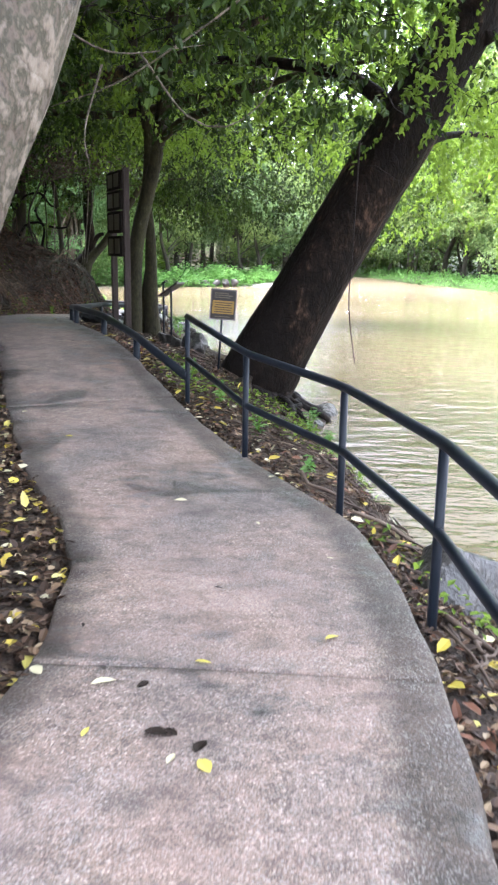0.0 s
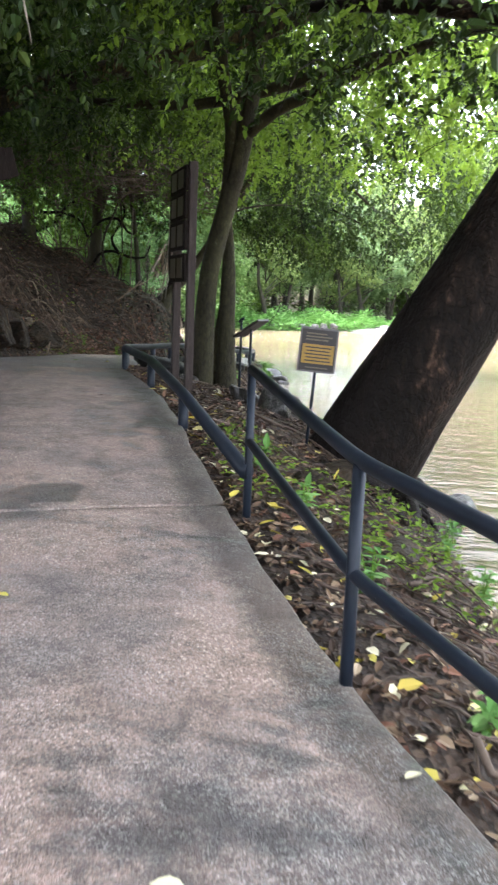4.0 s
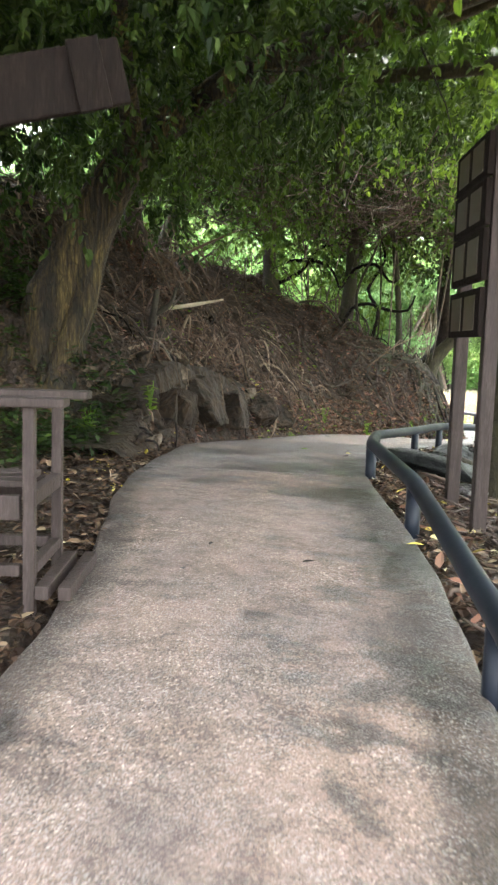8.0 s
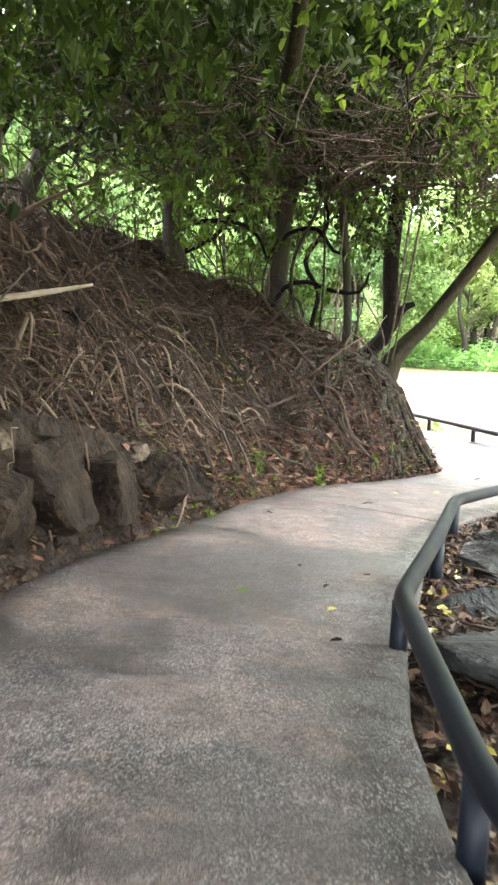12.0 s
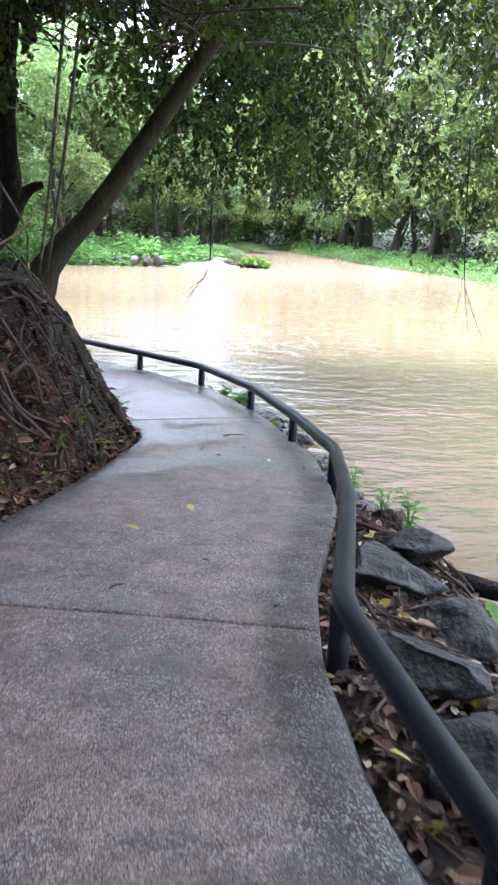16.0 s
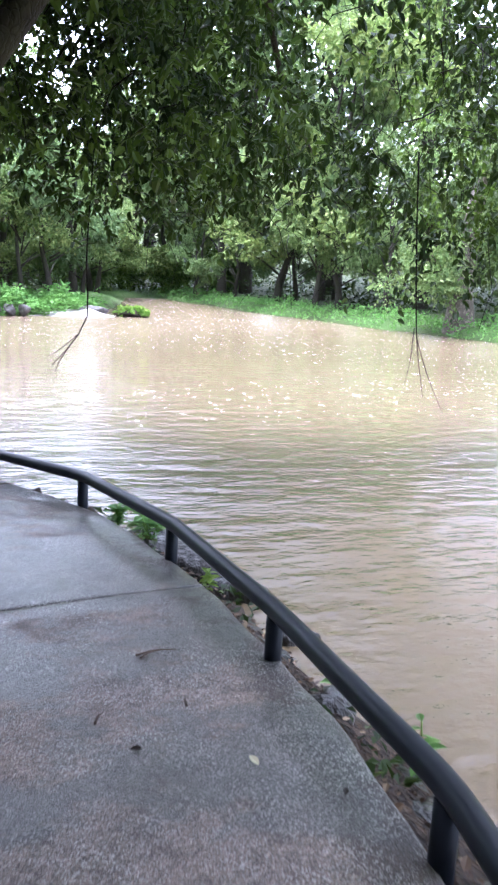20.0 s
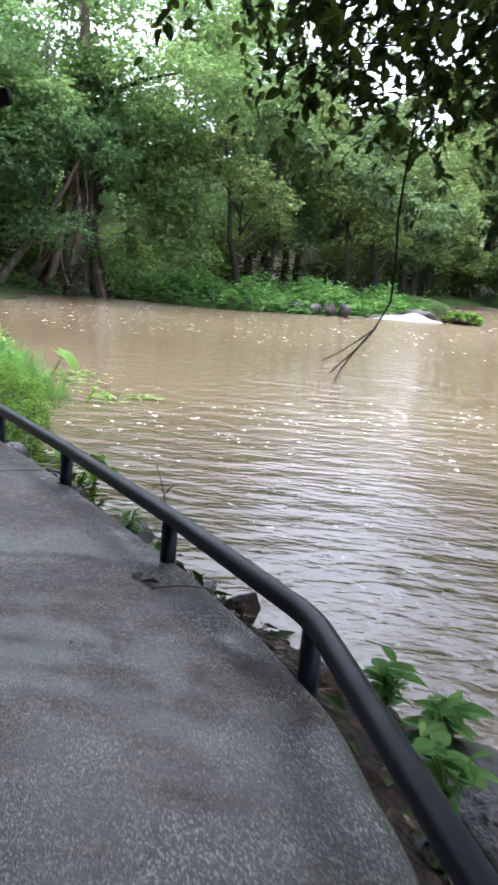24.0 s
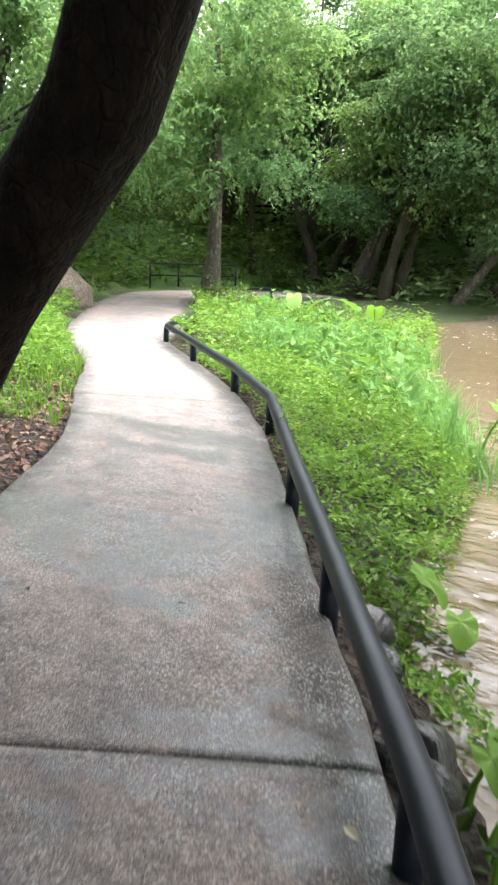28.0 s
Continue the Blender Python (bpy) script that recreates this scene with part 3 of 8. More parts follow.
def ground_z(x, y):
    x, y = np.atleast_1d(np.asarray(x, float)), np.atleast_1d(np.asarray(y, float))
    z, dr, d, yr = near_ground(x, y)
    f, _ = nearest(x, y, F_LINE)
    land = -f
    far = WATER_Z - 0.25 + np.where(land > 0, 0.55 * np.minimum(land, 1.2) + 0.07 * np.clip(land - 1.2, 0, 20) + 0.22 * np.clip(land - 14, 0, 60), 0.55 * np.maximum(land, -3)) + 0.1 * waves(x, y, 0.9, 5) * (land > 1)
    return np.maximum(z, far), dr, d, land


def g_z(x, y):
    return float(ground_z([x], [y])[0][0])


# ---- mesh helpers ----


def mesh(name, verts, faces, mat, smooth=True):
    me = bpy.data.meshes.new(name)
    me.from_pydata([tuple(v) for v in verts] if not isinstance(verts, np.ndarray) else verts.tolist(), [], faces if not isinstance(faces, np.ndarray) else faces.tolist())
    if mat:
        me.materials.append(mat)
    if smooth:
        me.polygons.foreach_set("use_smooth", [True] * len(me.polygons))
    me.update()
    return me


def thing(name, data=None, label="", category="", group="", kind="", at=None):
    ob = new(name, data)
    if at is not None:
        ob.matrix_basis = at if isinstance(at, Matrix) else Matrix.Translation(at)
    return tagged(ob, label, category, group, kind)


def part(name, data, parent, label=""):
    ob = new(name, data)
    ob.parent = parent
    return tagged(ob, label)


def tube_arrays(points, radii, sides=10, wobble=0.0, seed=0, caps=True):
    """A tube round a line of points. Returns vertices and faces."""
    p = np.array(points, float)
    r = np.interp(np.linspace(0, 1, len(p)), np.linspace(0, 1, len(radii)), radii)
    t = np.gradient(p, axis=0)
    t /= np.linalg.norm(t, axis=1)[:, None] + 1e-9
    up = np.array([0, 0, 1.0]) if abs(t[0][2]) < 0.8 else np.array([1.0, 0, 0])
    u = np.cross(t, up)
    u /= np.linalg.norm(u, axis=1)[:, None] + 1e-9
    for i in range(1, len(u)):
        w = u[i - 1] - t[i] * (u[i - 1] @ t[i])
        u[i] = w / (np.linalg.norm(w) + 1e-9)
    v = np.cross(t, u)
    a = np.linspace(0, 2 * np.pi, sides, endpoint=False)
    rr = r[:, None] * np.ones(sides)
    if wobble:
        g = np.random.RandomState(seed)
        ph = g.uniform(0, 6.28, 4)
        s = np.arange(len(p))[:, None]
        rr = rr * (1 + wobble * (np.sin(3 * a + ph[0] + 0.25 * s) + 0.6 * np.sin(5 * a + ph[1] - 0.4 * s) + 0.5 * np.sin(0.9 * s + ph[2]) + 0.5 * g.uniform(-1, 1, rr.shape)))
    ring = p[:, None] + rr[..., None] * (np.cos(a)[None, :, None] * u[:, None] + np.sin(a)[None, :, None] * v[:, None])
    verts = ring.reshape(-1, 3)
    i, j = np.meshgrid(np.arange(len(p) - 1), np.arange(sides), indexing="ij")
    k = (j + 1) % sides
    faces = np.stack([i * sides + j, i * sides + k, (i + 1) * sides + k, (i + 1) * sides + j], -1).reshape(-1, 4).tolist()
    if caps:
        faces += [list(range(sides))[::-1], list(range((len(p) - 1) * sides, len(p) * sides))]
    return verts, faces


def tube(name, points, radii, mat, sides=10, wobble=0.0, seed=0):
    v, f = tube_arrays(points, radii, sides, wobble, seed)
    return mesh(name, v, f, mat)


def tubes(name, many, mat, sides=5):
    """Several tubes in one mesh: many is a list of (points, radii)."""
    V, F, n = [], [], 0
    for pts, rad in many:
        v, f = tube_arrays(pts, rad, sides)
        V.append(v)
        F += [[i + n for i in q] for q in f]
        n += len(v)
    return mesh(name, np.vstack(V), F, mat)


def bezier(points, n):
    p = spline(points, 1e9) if len(points) < 3 else spline(points, max(1e-6, sum(np.linalg.norm(np.subtract(a, b)) for a, b in zip(points, points[1:])) / n))
    return p


def box_arrays(sx, sy, sz, bevel=0.01):
    bm = bmesh.new()
    bmesh.ops.create_cube(bm, size=1.0)
    bmesh.ops.scale(bm, vec=(sx, sy, sz), verts=bm.verts)
    if bevel:
        bmesh.ops.bevel(bm, geom=bm.edges[:], offset=bevel, segments=2, affect='EDGES', profile=0.6)
    return bm


def box(name, sx, sy, sz, mat, bevel=0.008, m=None):
    bm = box_arrays(sx, sy, sz, min(bevel, 0.4 * min(sx, sy, sz)))
    if m is not None:
        bmesh.ops.transform(bm, matrix=m, verts=bm.verts)
    me = bpy.data.meshes.new(name)
    bm.to_mesh(me)
    bm.free()
    me.materials.append(mat)
    return me


def leaf_arrays(base, along, normal, length, width, fold=0.22, oval=False):
    """Leaves: one blade each, folded along its midrib. All arguments are arrays over the leaves."""
    along = along / (np.linalg.norm(along, axis=1)[:, None] + 1e-9)
    side = np.cross(along, normal)
    side /= np.linalg.norm(side, axis=1)[:, None] + 1e-9
    nrm = np.cross(side, along)
    L, Wd = length[:, None], width[:, None]
    tip = base + along * L - nrm * L * 0.1
    if not oval:
        lift = along * L * 0.4 + nrm * Wd * fold
        v = np.stack([base, base + lift + side * Wd * 0.5, tip, base + lift - side * Wd * 0.5], 1).reshape(-1, 3)
        k = np.arange(len(base))[:, None] * 4
        f = np.concatenate([k + np.array([[0, 2, 1]]), k + np.array([[0, 3, 2]])], 0)
        return v, f
    low, high = along * L * 0.26 + nrm * Wd * fold * 0.9, along * L * 0.68 + nrm * Wd * fold * 0.8 - nrm * L * 0.04
    v = np.stack([base, base + low + side * Wd * 0.46, base + high + side * Wd * 0.4, tip, base + high - side * Wd * 0.4, base + low - side * Wd * 0.46], 1).reshape(-1, 3)
    k = np.arange(len(base))[:, None] * 6
    f = np.concatenate([k + np.array([[0, 3, 2]]), k + np.array([[0, 2, 1]]), k + np.array([[0, 5, 4]]), k + np.array([[0, 4, 3]])], 0)
    return v, f


def broad_leaf_arrays(base, along, normal, length, width, curl=0.25):
    """Larger leaves with a rounded outline of ten points and a drooping tip."""
    along = along / (np.linalg.norm(along, axis=1)[:, None] + 1e-9)
    side = np.cross(along, normal)
    side /= np.linalg.norm(side, axis=1)[:, None] + 1e-9
    nrm = np.cross(side, along)
    us = np.array([0.0, 0.18, 0.45, 0.75, 1.0])
    ws = np.array([0.08, 0.7, 1.0, 0.68, 0.04])
    V = []
    for u, w in zip(us, ws):
        c = base + along * (length * u)[:, None] - nrm * (length * curl * u * u)[:, None]
        up = nrm * (width * w * 0.14)[:, None]
        V += [c + side * (width * w * 0.5)[:, None] + up, c - nrm * (width * w * 0.05)[:, None], c - side * (width * w * 0.5)[:, None] + up]
    v = np.stack(V, 1).reshape(-1, 3)
    k = np.arange(len(base))[:, None] * 15
    F = []
    for i in range(4):
        for j in range(2):
            a = i * 3 + j
            F += [k + np.array([[a, a + 1, a + 4]]), k + np.array([[a, a + 4, a + 3]])]
    return v, np.concatenate(F, 0)


def unit(rng, n):
    d = rng.normal(size=(n, 3))
    return d / np.linalg.norm(d, axis=1)[:, None]


def fast_mesh(name, v, f, mat, smooth=False):
    """A triangle mesh from arrays."""
    me = bpy.data.meshes.new(name)
    v, f = np.ascontiguousarray(v, np.float32), np.ascontiguousarray(f, np.int32)
    me.vertices.add(len(v))
    me.vertices.foreach_set("co", v.ravel())
    me.loops.add(f.size)
    me.loops.foreach_set("vertex_index", f.ravel())
    me.polygons.add(len(f))
    me.polygons.foreach_set("loop_start", np.arange(0, f.size, 3, dtype=np.int32))
    me.polygons.foreach_set("use_smooth", np.full(len(f), smooth))
    me.materials.append(mat)
    me.update(calc_edges=True)
    return me


def spray_arrays(rng, origin, heading, length, droop, per, leaf, spread=0.5, oval=True):
    """Drooping leafy twigs. origin, heading: arrays over the twigs; per: leaves on each; leaf: length of a leaf."""
    n = len(origin)
    s = np.tile(np.linspace(0.12, 1, per), (n, 1)) + rng.uniform(-0.04, 0.04, (n, per))
    L = (length * rng.uniform(0.6, 1.25, n))[:, None, None]
    h = heading[:, None]
    p = origin[:, None] + h * s[..., None] * L + np.array([0, 0, -1.0]) * droop * s[..., None] ** 2 * L
    p = p.reshape(-1, 3)
    tang = (h + np.array([0, 0, -2.0]) * droop * s[..., None]).reshape(-1, 3)
    out = unit(rng, len(p))
    along = tang / (np.linalg.norm(tang, axis=1)[:, None] + 1e-9) * 0.5 + out * (0.6 + spread) + np.array([0, 0, -0.55])
    nrm = np.array([0, 0, 1.0]) + 0.7 * unit(rng, len(p))
    ln = leaf * rng.uniform(0.6, 1.25, len(p))
    return leaf_arrays(p, along, nrm, ln, ln * rng.uniform(0.46, 0.68, len(p)), 0.2, oval)


# ---- ground, river, path ----


def graded(fine_a, fine_b, step, lo, hi):
    out = list(np.arange(fine_a, fine_b + 1e-6, step))
    s = step
    while out[-1] < hi:
        s *= 1.18
        out.append(out[-1] + s)
    s = step
    while out[0] > lo:
        s *= 1.18
        out.insert(0, out[0] - s)
    return np.array(out)


gx, gy = graded(-11, 3, 0.14, -420, 420), graded(-3, 46, 0.14, -300, 620)
GX, GY = np.meshgrid(gx, gy, indexing="ij")
gzv, g_dr, g_dl, g_land = ground_z(GX.ravel(), GY.ravel())
gi, gj = np.meshgrid(np.arange(len(gx) - 1), np.arange(len(gy) - 1), indexing="ij")
q = (gi * len(gy) + gj).ravel()
gf = np.vstack([np.stack([q, q + len(gy), q + len(gy) + 1], 1), np.stack([q, q + len(gy) + 1, q + 1], 1)])
ground = thing("ground", fast_mesh("ground", np.stack([GX.ravel(), GY.ravel(), gzv], 1), gf, GROUND, True), "brown forest floor under leaf litter, sloping to the river", "ground", kind="structure")
verge = 0.35 * np.clip((GY.ravel() - 32.8) / 2, 0, 1) * (g_dr > 0.3) * (gzv > WATER_Z)
verge = np.maximum(verge, np.clip((GY.ravel() - 33.5) / 3, 0, 1) * (g_dl > 0.2))
verge = np.maximum(verge, (g_land > 0.3) * (g_land < 4.5) * 0.8)
att = ground.data.attributes.new("green", 'FLOAT', 'POINT')
att.data.foreach_set("value", verge.astype(np.float32))

wx, wy = graded(-30, 30, 3.0, -300, 300), graded(-20, 90, 3.0, -250, 500)
WX, WY = np.meshgrid(wx, wy, indexing="ij")
wi, wj = np.meshgrid(np.arange(len(wx) - 1), np.arange(len(wy) - 1), indexing="ij")
q = (wi * len(wy) + wj).ravel()
wf = np.vstack([np.stack([q, q + len(wy), q + len(wy) + 1], 1), np.stack([q, q + len(wy) + 1, q + 1], 1)])
thing("water", fast_mesh("water", np.stack([WX.ravel(), WY.ravel(), np.full(WX.size, WATER_Z)], 1), wf, WATER, True), "muddy brown river with foam flecks and ripples", "river", kind="structure")


pavement = thing("pavement", None, "worn grey concrete footpath with damp patches, cast in slabs", "path", kind="structure")
# joints: where each crosses the left and the right edge
JOINTS = (((-1.6, -8), (0.85, -8)), ((-1.3, -2.2), (0.74, -2.3)), ((-0.95, 3.33), (0.87, 3.21)), ((-2.55, 8.45), (-0.8, 9.05)), ((-5.0, 13.85), (-3.1, 14.55)), ((-5.5, 20.3), (-3.55, 19.77)),
          ((-4.35, 25.3), (-2.66, 25.55)), ((-6.8, 29.77), (-5.23, 30.81)), ((-11.0, 34.32), (-9.25, 35.32)), ((-17.2, 40.4), (-14.6, 40.8)), ((-23.1, 47.7), (-20.1, 47.6)), ((-22, 56), (-19, 55)))


def piece_of(line, a, b, n):
    """The stretch of a line between the samples nearest to a and b, in n even steps."""
    i, j = (int(np.argmin(((line - np.array(p)) ** 2).sum(1))) for p in (a, b))
    seg = line[i:j + 1]
    d = np.r_[0, np.cumsum(np.linalg.norm(np.diff(seg, axis=0), axis=1))]
    k = np.r_[0, 0.012, np.linspace(0.05, d[-1] - 0.05, n - 4), d[-1] - 0.012, d[-1]]
    return np.stack([np.interp(k, d, seg[:, 0]), np.interp(k, d, seg[:, 1])], 1)


RS, LS = spline(RIGHT, 0.05), spline(LEFT, 0.05)


def slab(ja, jb):
    """One cast slab between two joints."""
    n = max(8, int(math.dist(ja[1], jb[1]) / 0.14))
    l, r = piece_of(LS, ja[0], jb[0], n), piece_of(RS, ja[1], jb[1], n)
    l = l + 0.025 * waves(l[:, 0], l[:, 1], 5.0, 21)[:, None] * np.array([1, 0])
    r = r + 0.012 * waves(r[:, 0], r[:, 1], 6.0, 22)[:, None] * np.array([1, 0])
    c = np.r_[0, 0.012, np.linspace(0.06, 0.8, 8), 0.85, 0.9, 0.95, 0.988, 1]
    xy = l[:, None] * (1 - c)[None, :, None] + r[:, None] * c[None, :, None]
    for row, other in ((0, 1), (-1, -2)):
        t = xy[other] - xy[row]
        xy[row] += t / np.linalg.norm(t, axis=1)[:, None] * 0.005
    z = path_z(xy[..., 1]) + 0.012 * (1 - (2 * c - 1) ** 2) + 0.004 * waves(xy[..., 0], xy[..., 1], 2.0, 31)
    z[:, [0, -1]] -= 0.018
    z[[0, -1]] -= 0.012
    top = np.concatenate([xy, z[..., None]], -1).reshape(-1, 3)
    m = len(c)
    V = np.vstack([top, top - np.array([0, 0, 0.24])])
    o = len(top)
    F = []
    for i in range(n - 1):
        for j in range(m - 1):
            k = i * m + j
            F.append((k, k + 1, k + m + 1, k + m))
        F.append((i * m, (i + 1) * m, o + (i + 1) * m, o + i * m))
        F.append((i * m + m - 1, o + i * m + m - 1, o + (i + 1) * m + m - 1, (i + 1) * m + m - 1))
    e = (n - 1) * m
    for j in range(m - 1):
        F.append((j, o + j, o + j + 1, j + 1))
        F.append((e + j, e + j + 1, o + e + j + 1, o + e + j))
    return V, F


for ja, jb in zip(JOINTS, JOINTS[1:]):
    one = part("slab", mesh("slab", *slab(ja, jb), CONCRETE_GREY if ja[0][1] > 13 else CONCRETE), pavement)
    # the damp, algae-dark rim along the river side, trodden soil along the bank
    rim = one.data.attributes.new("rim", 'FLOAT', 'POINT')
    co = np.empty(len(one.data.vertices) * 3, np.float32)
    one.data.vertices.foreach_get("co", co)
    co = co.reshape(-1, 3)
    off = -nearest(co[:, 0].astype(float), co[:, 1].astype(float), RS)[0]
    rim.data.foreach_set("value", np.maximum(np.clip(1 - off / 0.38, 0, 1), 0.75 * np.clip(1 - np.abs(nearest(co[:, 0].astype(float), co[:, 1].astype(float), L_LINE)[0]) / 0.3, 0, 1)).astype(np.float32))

# ---- rails ----
LOW_RAIL = ((-0.69, 8.88), (-1.52, 10.9), (-2.33, 12.95), (-3.16, 14.8), (-3.62, 16.5), (-3.59, 18.1), (-3.59, 19.5), (-3.06, 21.15), (-2.69, 22.7), (-2.63, 24.4), (-2.75, 26.15),
            (-3.16, 27.8), (-3.96, 29.05), (-4.98, 30.5), (-5.96, 31.75), (-6.97, 33.0), (-8.35, 34.75), (-9.7, 36.0), (-11.6, 37.55), (-13.4, 39.0), (-14.3, 40.6), (-15.6, 42.4))
RAIL_H = 0.27


def rounded(points, radius=0.16, n=5):
    """A line with its corners rounded off."""
    p = [Vector(q) for q in points]
    out = [p[0]]
    for a, b, c in zip(p, p[1:], p[2:]):
        u, v = (a - b).normalized(), (c - b).normalized()
        s, e = b + u * radius, b + v * radius
        for k in range(n + 1):
            t = k / n
            out.append(s * (1 - t) ** 2 + b * 2 * t * (1 - t) + e * t * t)
    out.append(p[-1])
    return out


low_rail = thing("low_rail", None, "low black steel pipe rail on short posts along the path edge", "rail")
rail_pts = [(x, y, float(path_z(y)) + RAIL_H) for x, y in LOW_RAIL]
part("pipe", tube("pipe", rounded(rail_pts), [0.05], PAINT, 16), low_rail)
for x, y, z in rail_pts[1:]:
    part("post", tube("post", [(x, y, z - RAIL_H - 0.25), (x, y, z - 0.02)], [0.046, 0.046], PAINT, 14), low_rail)

tall_rail = thing("handrail", None, "tall black steel handrail with a middle bar beside the path", "railing")
TALL = ((1.0, -6.0), (0.98, -4.0), (0.97, -2.0), (0.98, 0.0), (1.0, 2.1), (0.98, 3.9), (0.68, 5.63), (-0.02, 6.98), (-0.68, 8.9))
tops = [(x, y, float(path_z(y)) + 0.915) for x, y in TALL]
part("top_bar", tube("top_bar", rounded(tops), [0.031], PAINT, 14), tall_rail)
part("middle_bar", tube("middle_bar", rounded([(x, y, z - 0.455) for x, y, z in tops]), [0.029], PAINT, 14), tall_rail)
for x, y, z in tops:
    part("post", tube("post", [(x, y, z - 1.25), (x, y, z - 0.01)], [0.027, 0.027], PAINT, 12), tall_rail)

# ---- trees ----


def limb(points, radii, n=14):
    return bezier(points, n), radii


def tree(name, label, trunk_pts, trunk_r, bark, branches=(), crown=None, leaf=LEAF, group="", sides=14, wobble=0.05, seed=1):
    """A tree: trunk, limbs and a leafy crown."""
    t = thing(name, None, label, "tree", group)
    part("trunk", tube("trunk", bezier(trunk_pts, 24), trunk_r, bark, sides, wobble, seed), t)
    for pts, rad in branches:
        part("limb", tube("limb", bezier(pts, 16), rad, bark, 9, wobble * 0.6, seed + 3), t)
    if crown is not None:
        part("crown", fast_mesh("crown", *crown, leaf), t)
    return t


def blob_crown(rng, blobs, per, leaf, droop=0.5):
    """Leaves on and in a handful of uneven clumps: blobs are (x, y, z, rx, ry, rz)."""
    V, F, n = [], [], 0
    for x, y, z, rx, ry, rz in blobs:
        d = unit(rng, per)
        d[:, 2] = np.where(rng.uniform(size=per) < 0.6, np.abs(d[:, 2]), d[:, 2])
        r = rng.uniform(0.5, 1.08, per) ** 0.6
        k = 1 + 0.22 * np.sin(d[:, 0] * 5 + x) + 0.2 * np.sin(d[:, 1] * 6 + y) + 0.2 * np.sin(d[:, 2] * 7 + z)
        p = np.array([x, y, z]) + d * (r * k)[:, None] * np.array([rx, ry, rz])
        along = d * 0.7 + 0.8 * unit(rng, per) + np.array([0, 0, -droop])
        nrm = d + np.array([0, 0, 0.8]) + 0.5 * unit(rng, per)
        ln = leaf * rng.uniform(0.6, 1.35, per)
        v, f = leaf_arrays(p, along, nrm, ln, ln * rng.uniform(0.55, 0.85, per))
        V.append(v)
        F.append(f + n)
        n += len(v)
    return np.vstack(V), np.vstack(F)


def sprays(rng, n, lo, hi, length, droop, per, leaf, keep=None):
    """Leafy twigs spread through a box of space."""
    o = rng.uniform(lo, hi, (n, 3))
    if keep is not None:
        o = o[keep(o)]
    h = unit(rng, len(o))
    h[:, 2] *= 0.35
    return spray_arrays(rng, o, h, length, droop, per, leaf)

rng = np.random.RandomState(5)
# pale trunk beside the start of the path, leaning over it
leaning = [tree("leaning_tree", "pale flaking-barked tree leaning over the path", [(-1.85, 3.3, -0.4), (-1.55, 3.35, 0.6), (-1.2, 3.4, 1.6), (-0.85, 3.45, 2.4), (-0.5, 3.5, 3.6), (-0.2, 3.6, 5.5)], [0.34, 0.24, 0.2, 0.18, 0.16, 0.12], BARK_PALE,
     [([(-0.85, 3.45, 2.4), (-0.6, 4.0, 3.2), (-0.2, 4.8, 4.2)], [0.07, 0.05, 0.03])], sides=18, wobble=0.04)]
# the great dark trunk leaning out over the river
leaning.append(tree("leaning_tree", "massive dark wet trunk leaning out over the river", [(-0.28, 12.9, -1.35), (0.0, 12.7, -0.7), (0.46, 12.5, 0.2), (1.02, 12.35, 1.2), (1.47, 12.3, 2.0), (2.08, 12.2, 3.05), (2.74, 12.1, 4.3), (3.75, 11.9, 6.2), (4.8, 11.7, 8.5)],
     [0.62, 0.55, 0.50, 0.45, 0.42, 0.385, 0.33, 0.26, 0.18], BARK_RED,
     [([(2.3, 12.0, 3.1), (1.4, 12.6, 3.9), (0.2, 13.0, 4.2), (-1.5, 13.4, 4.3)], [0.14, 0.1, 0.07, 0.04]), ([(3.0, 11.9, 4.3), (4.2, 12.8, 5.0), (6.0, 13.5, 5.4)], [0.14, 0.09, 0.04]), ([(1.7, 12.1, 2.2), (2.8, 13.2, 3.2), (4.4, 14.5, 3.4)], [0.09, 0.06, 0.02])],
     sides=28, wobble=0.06))
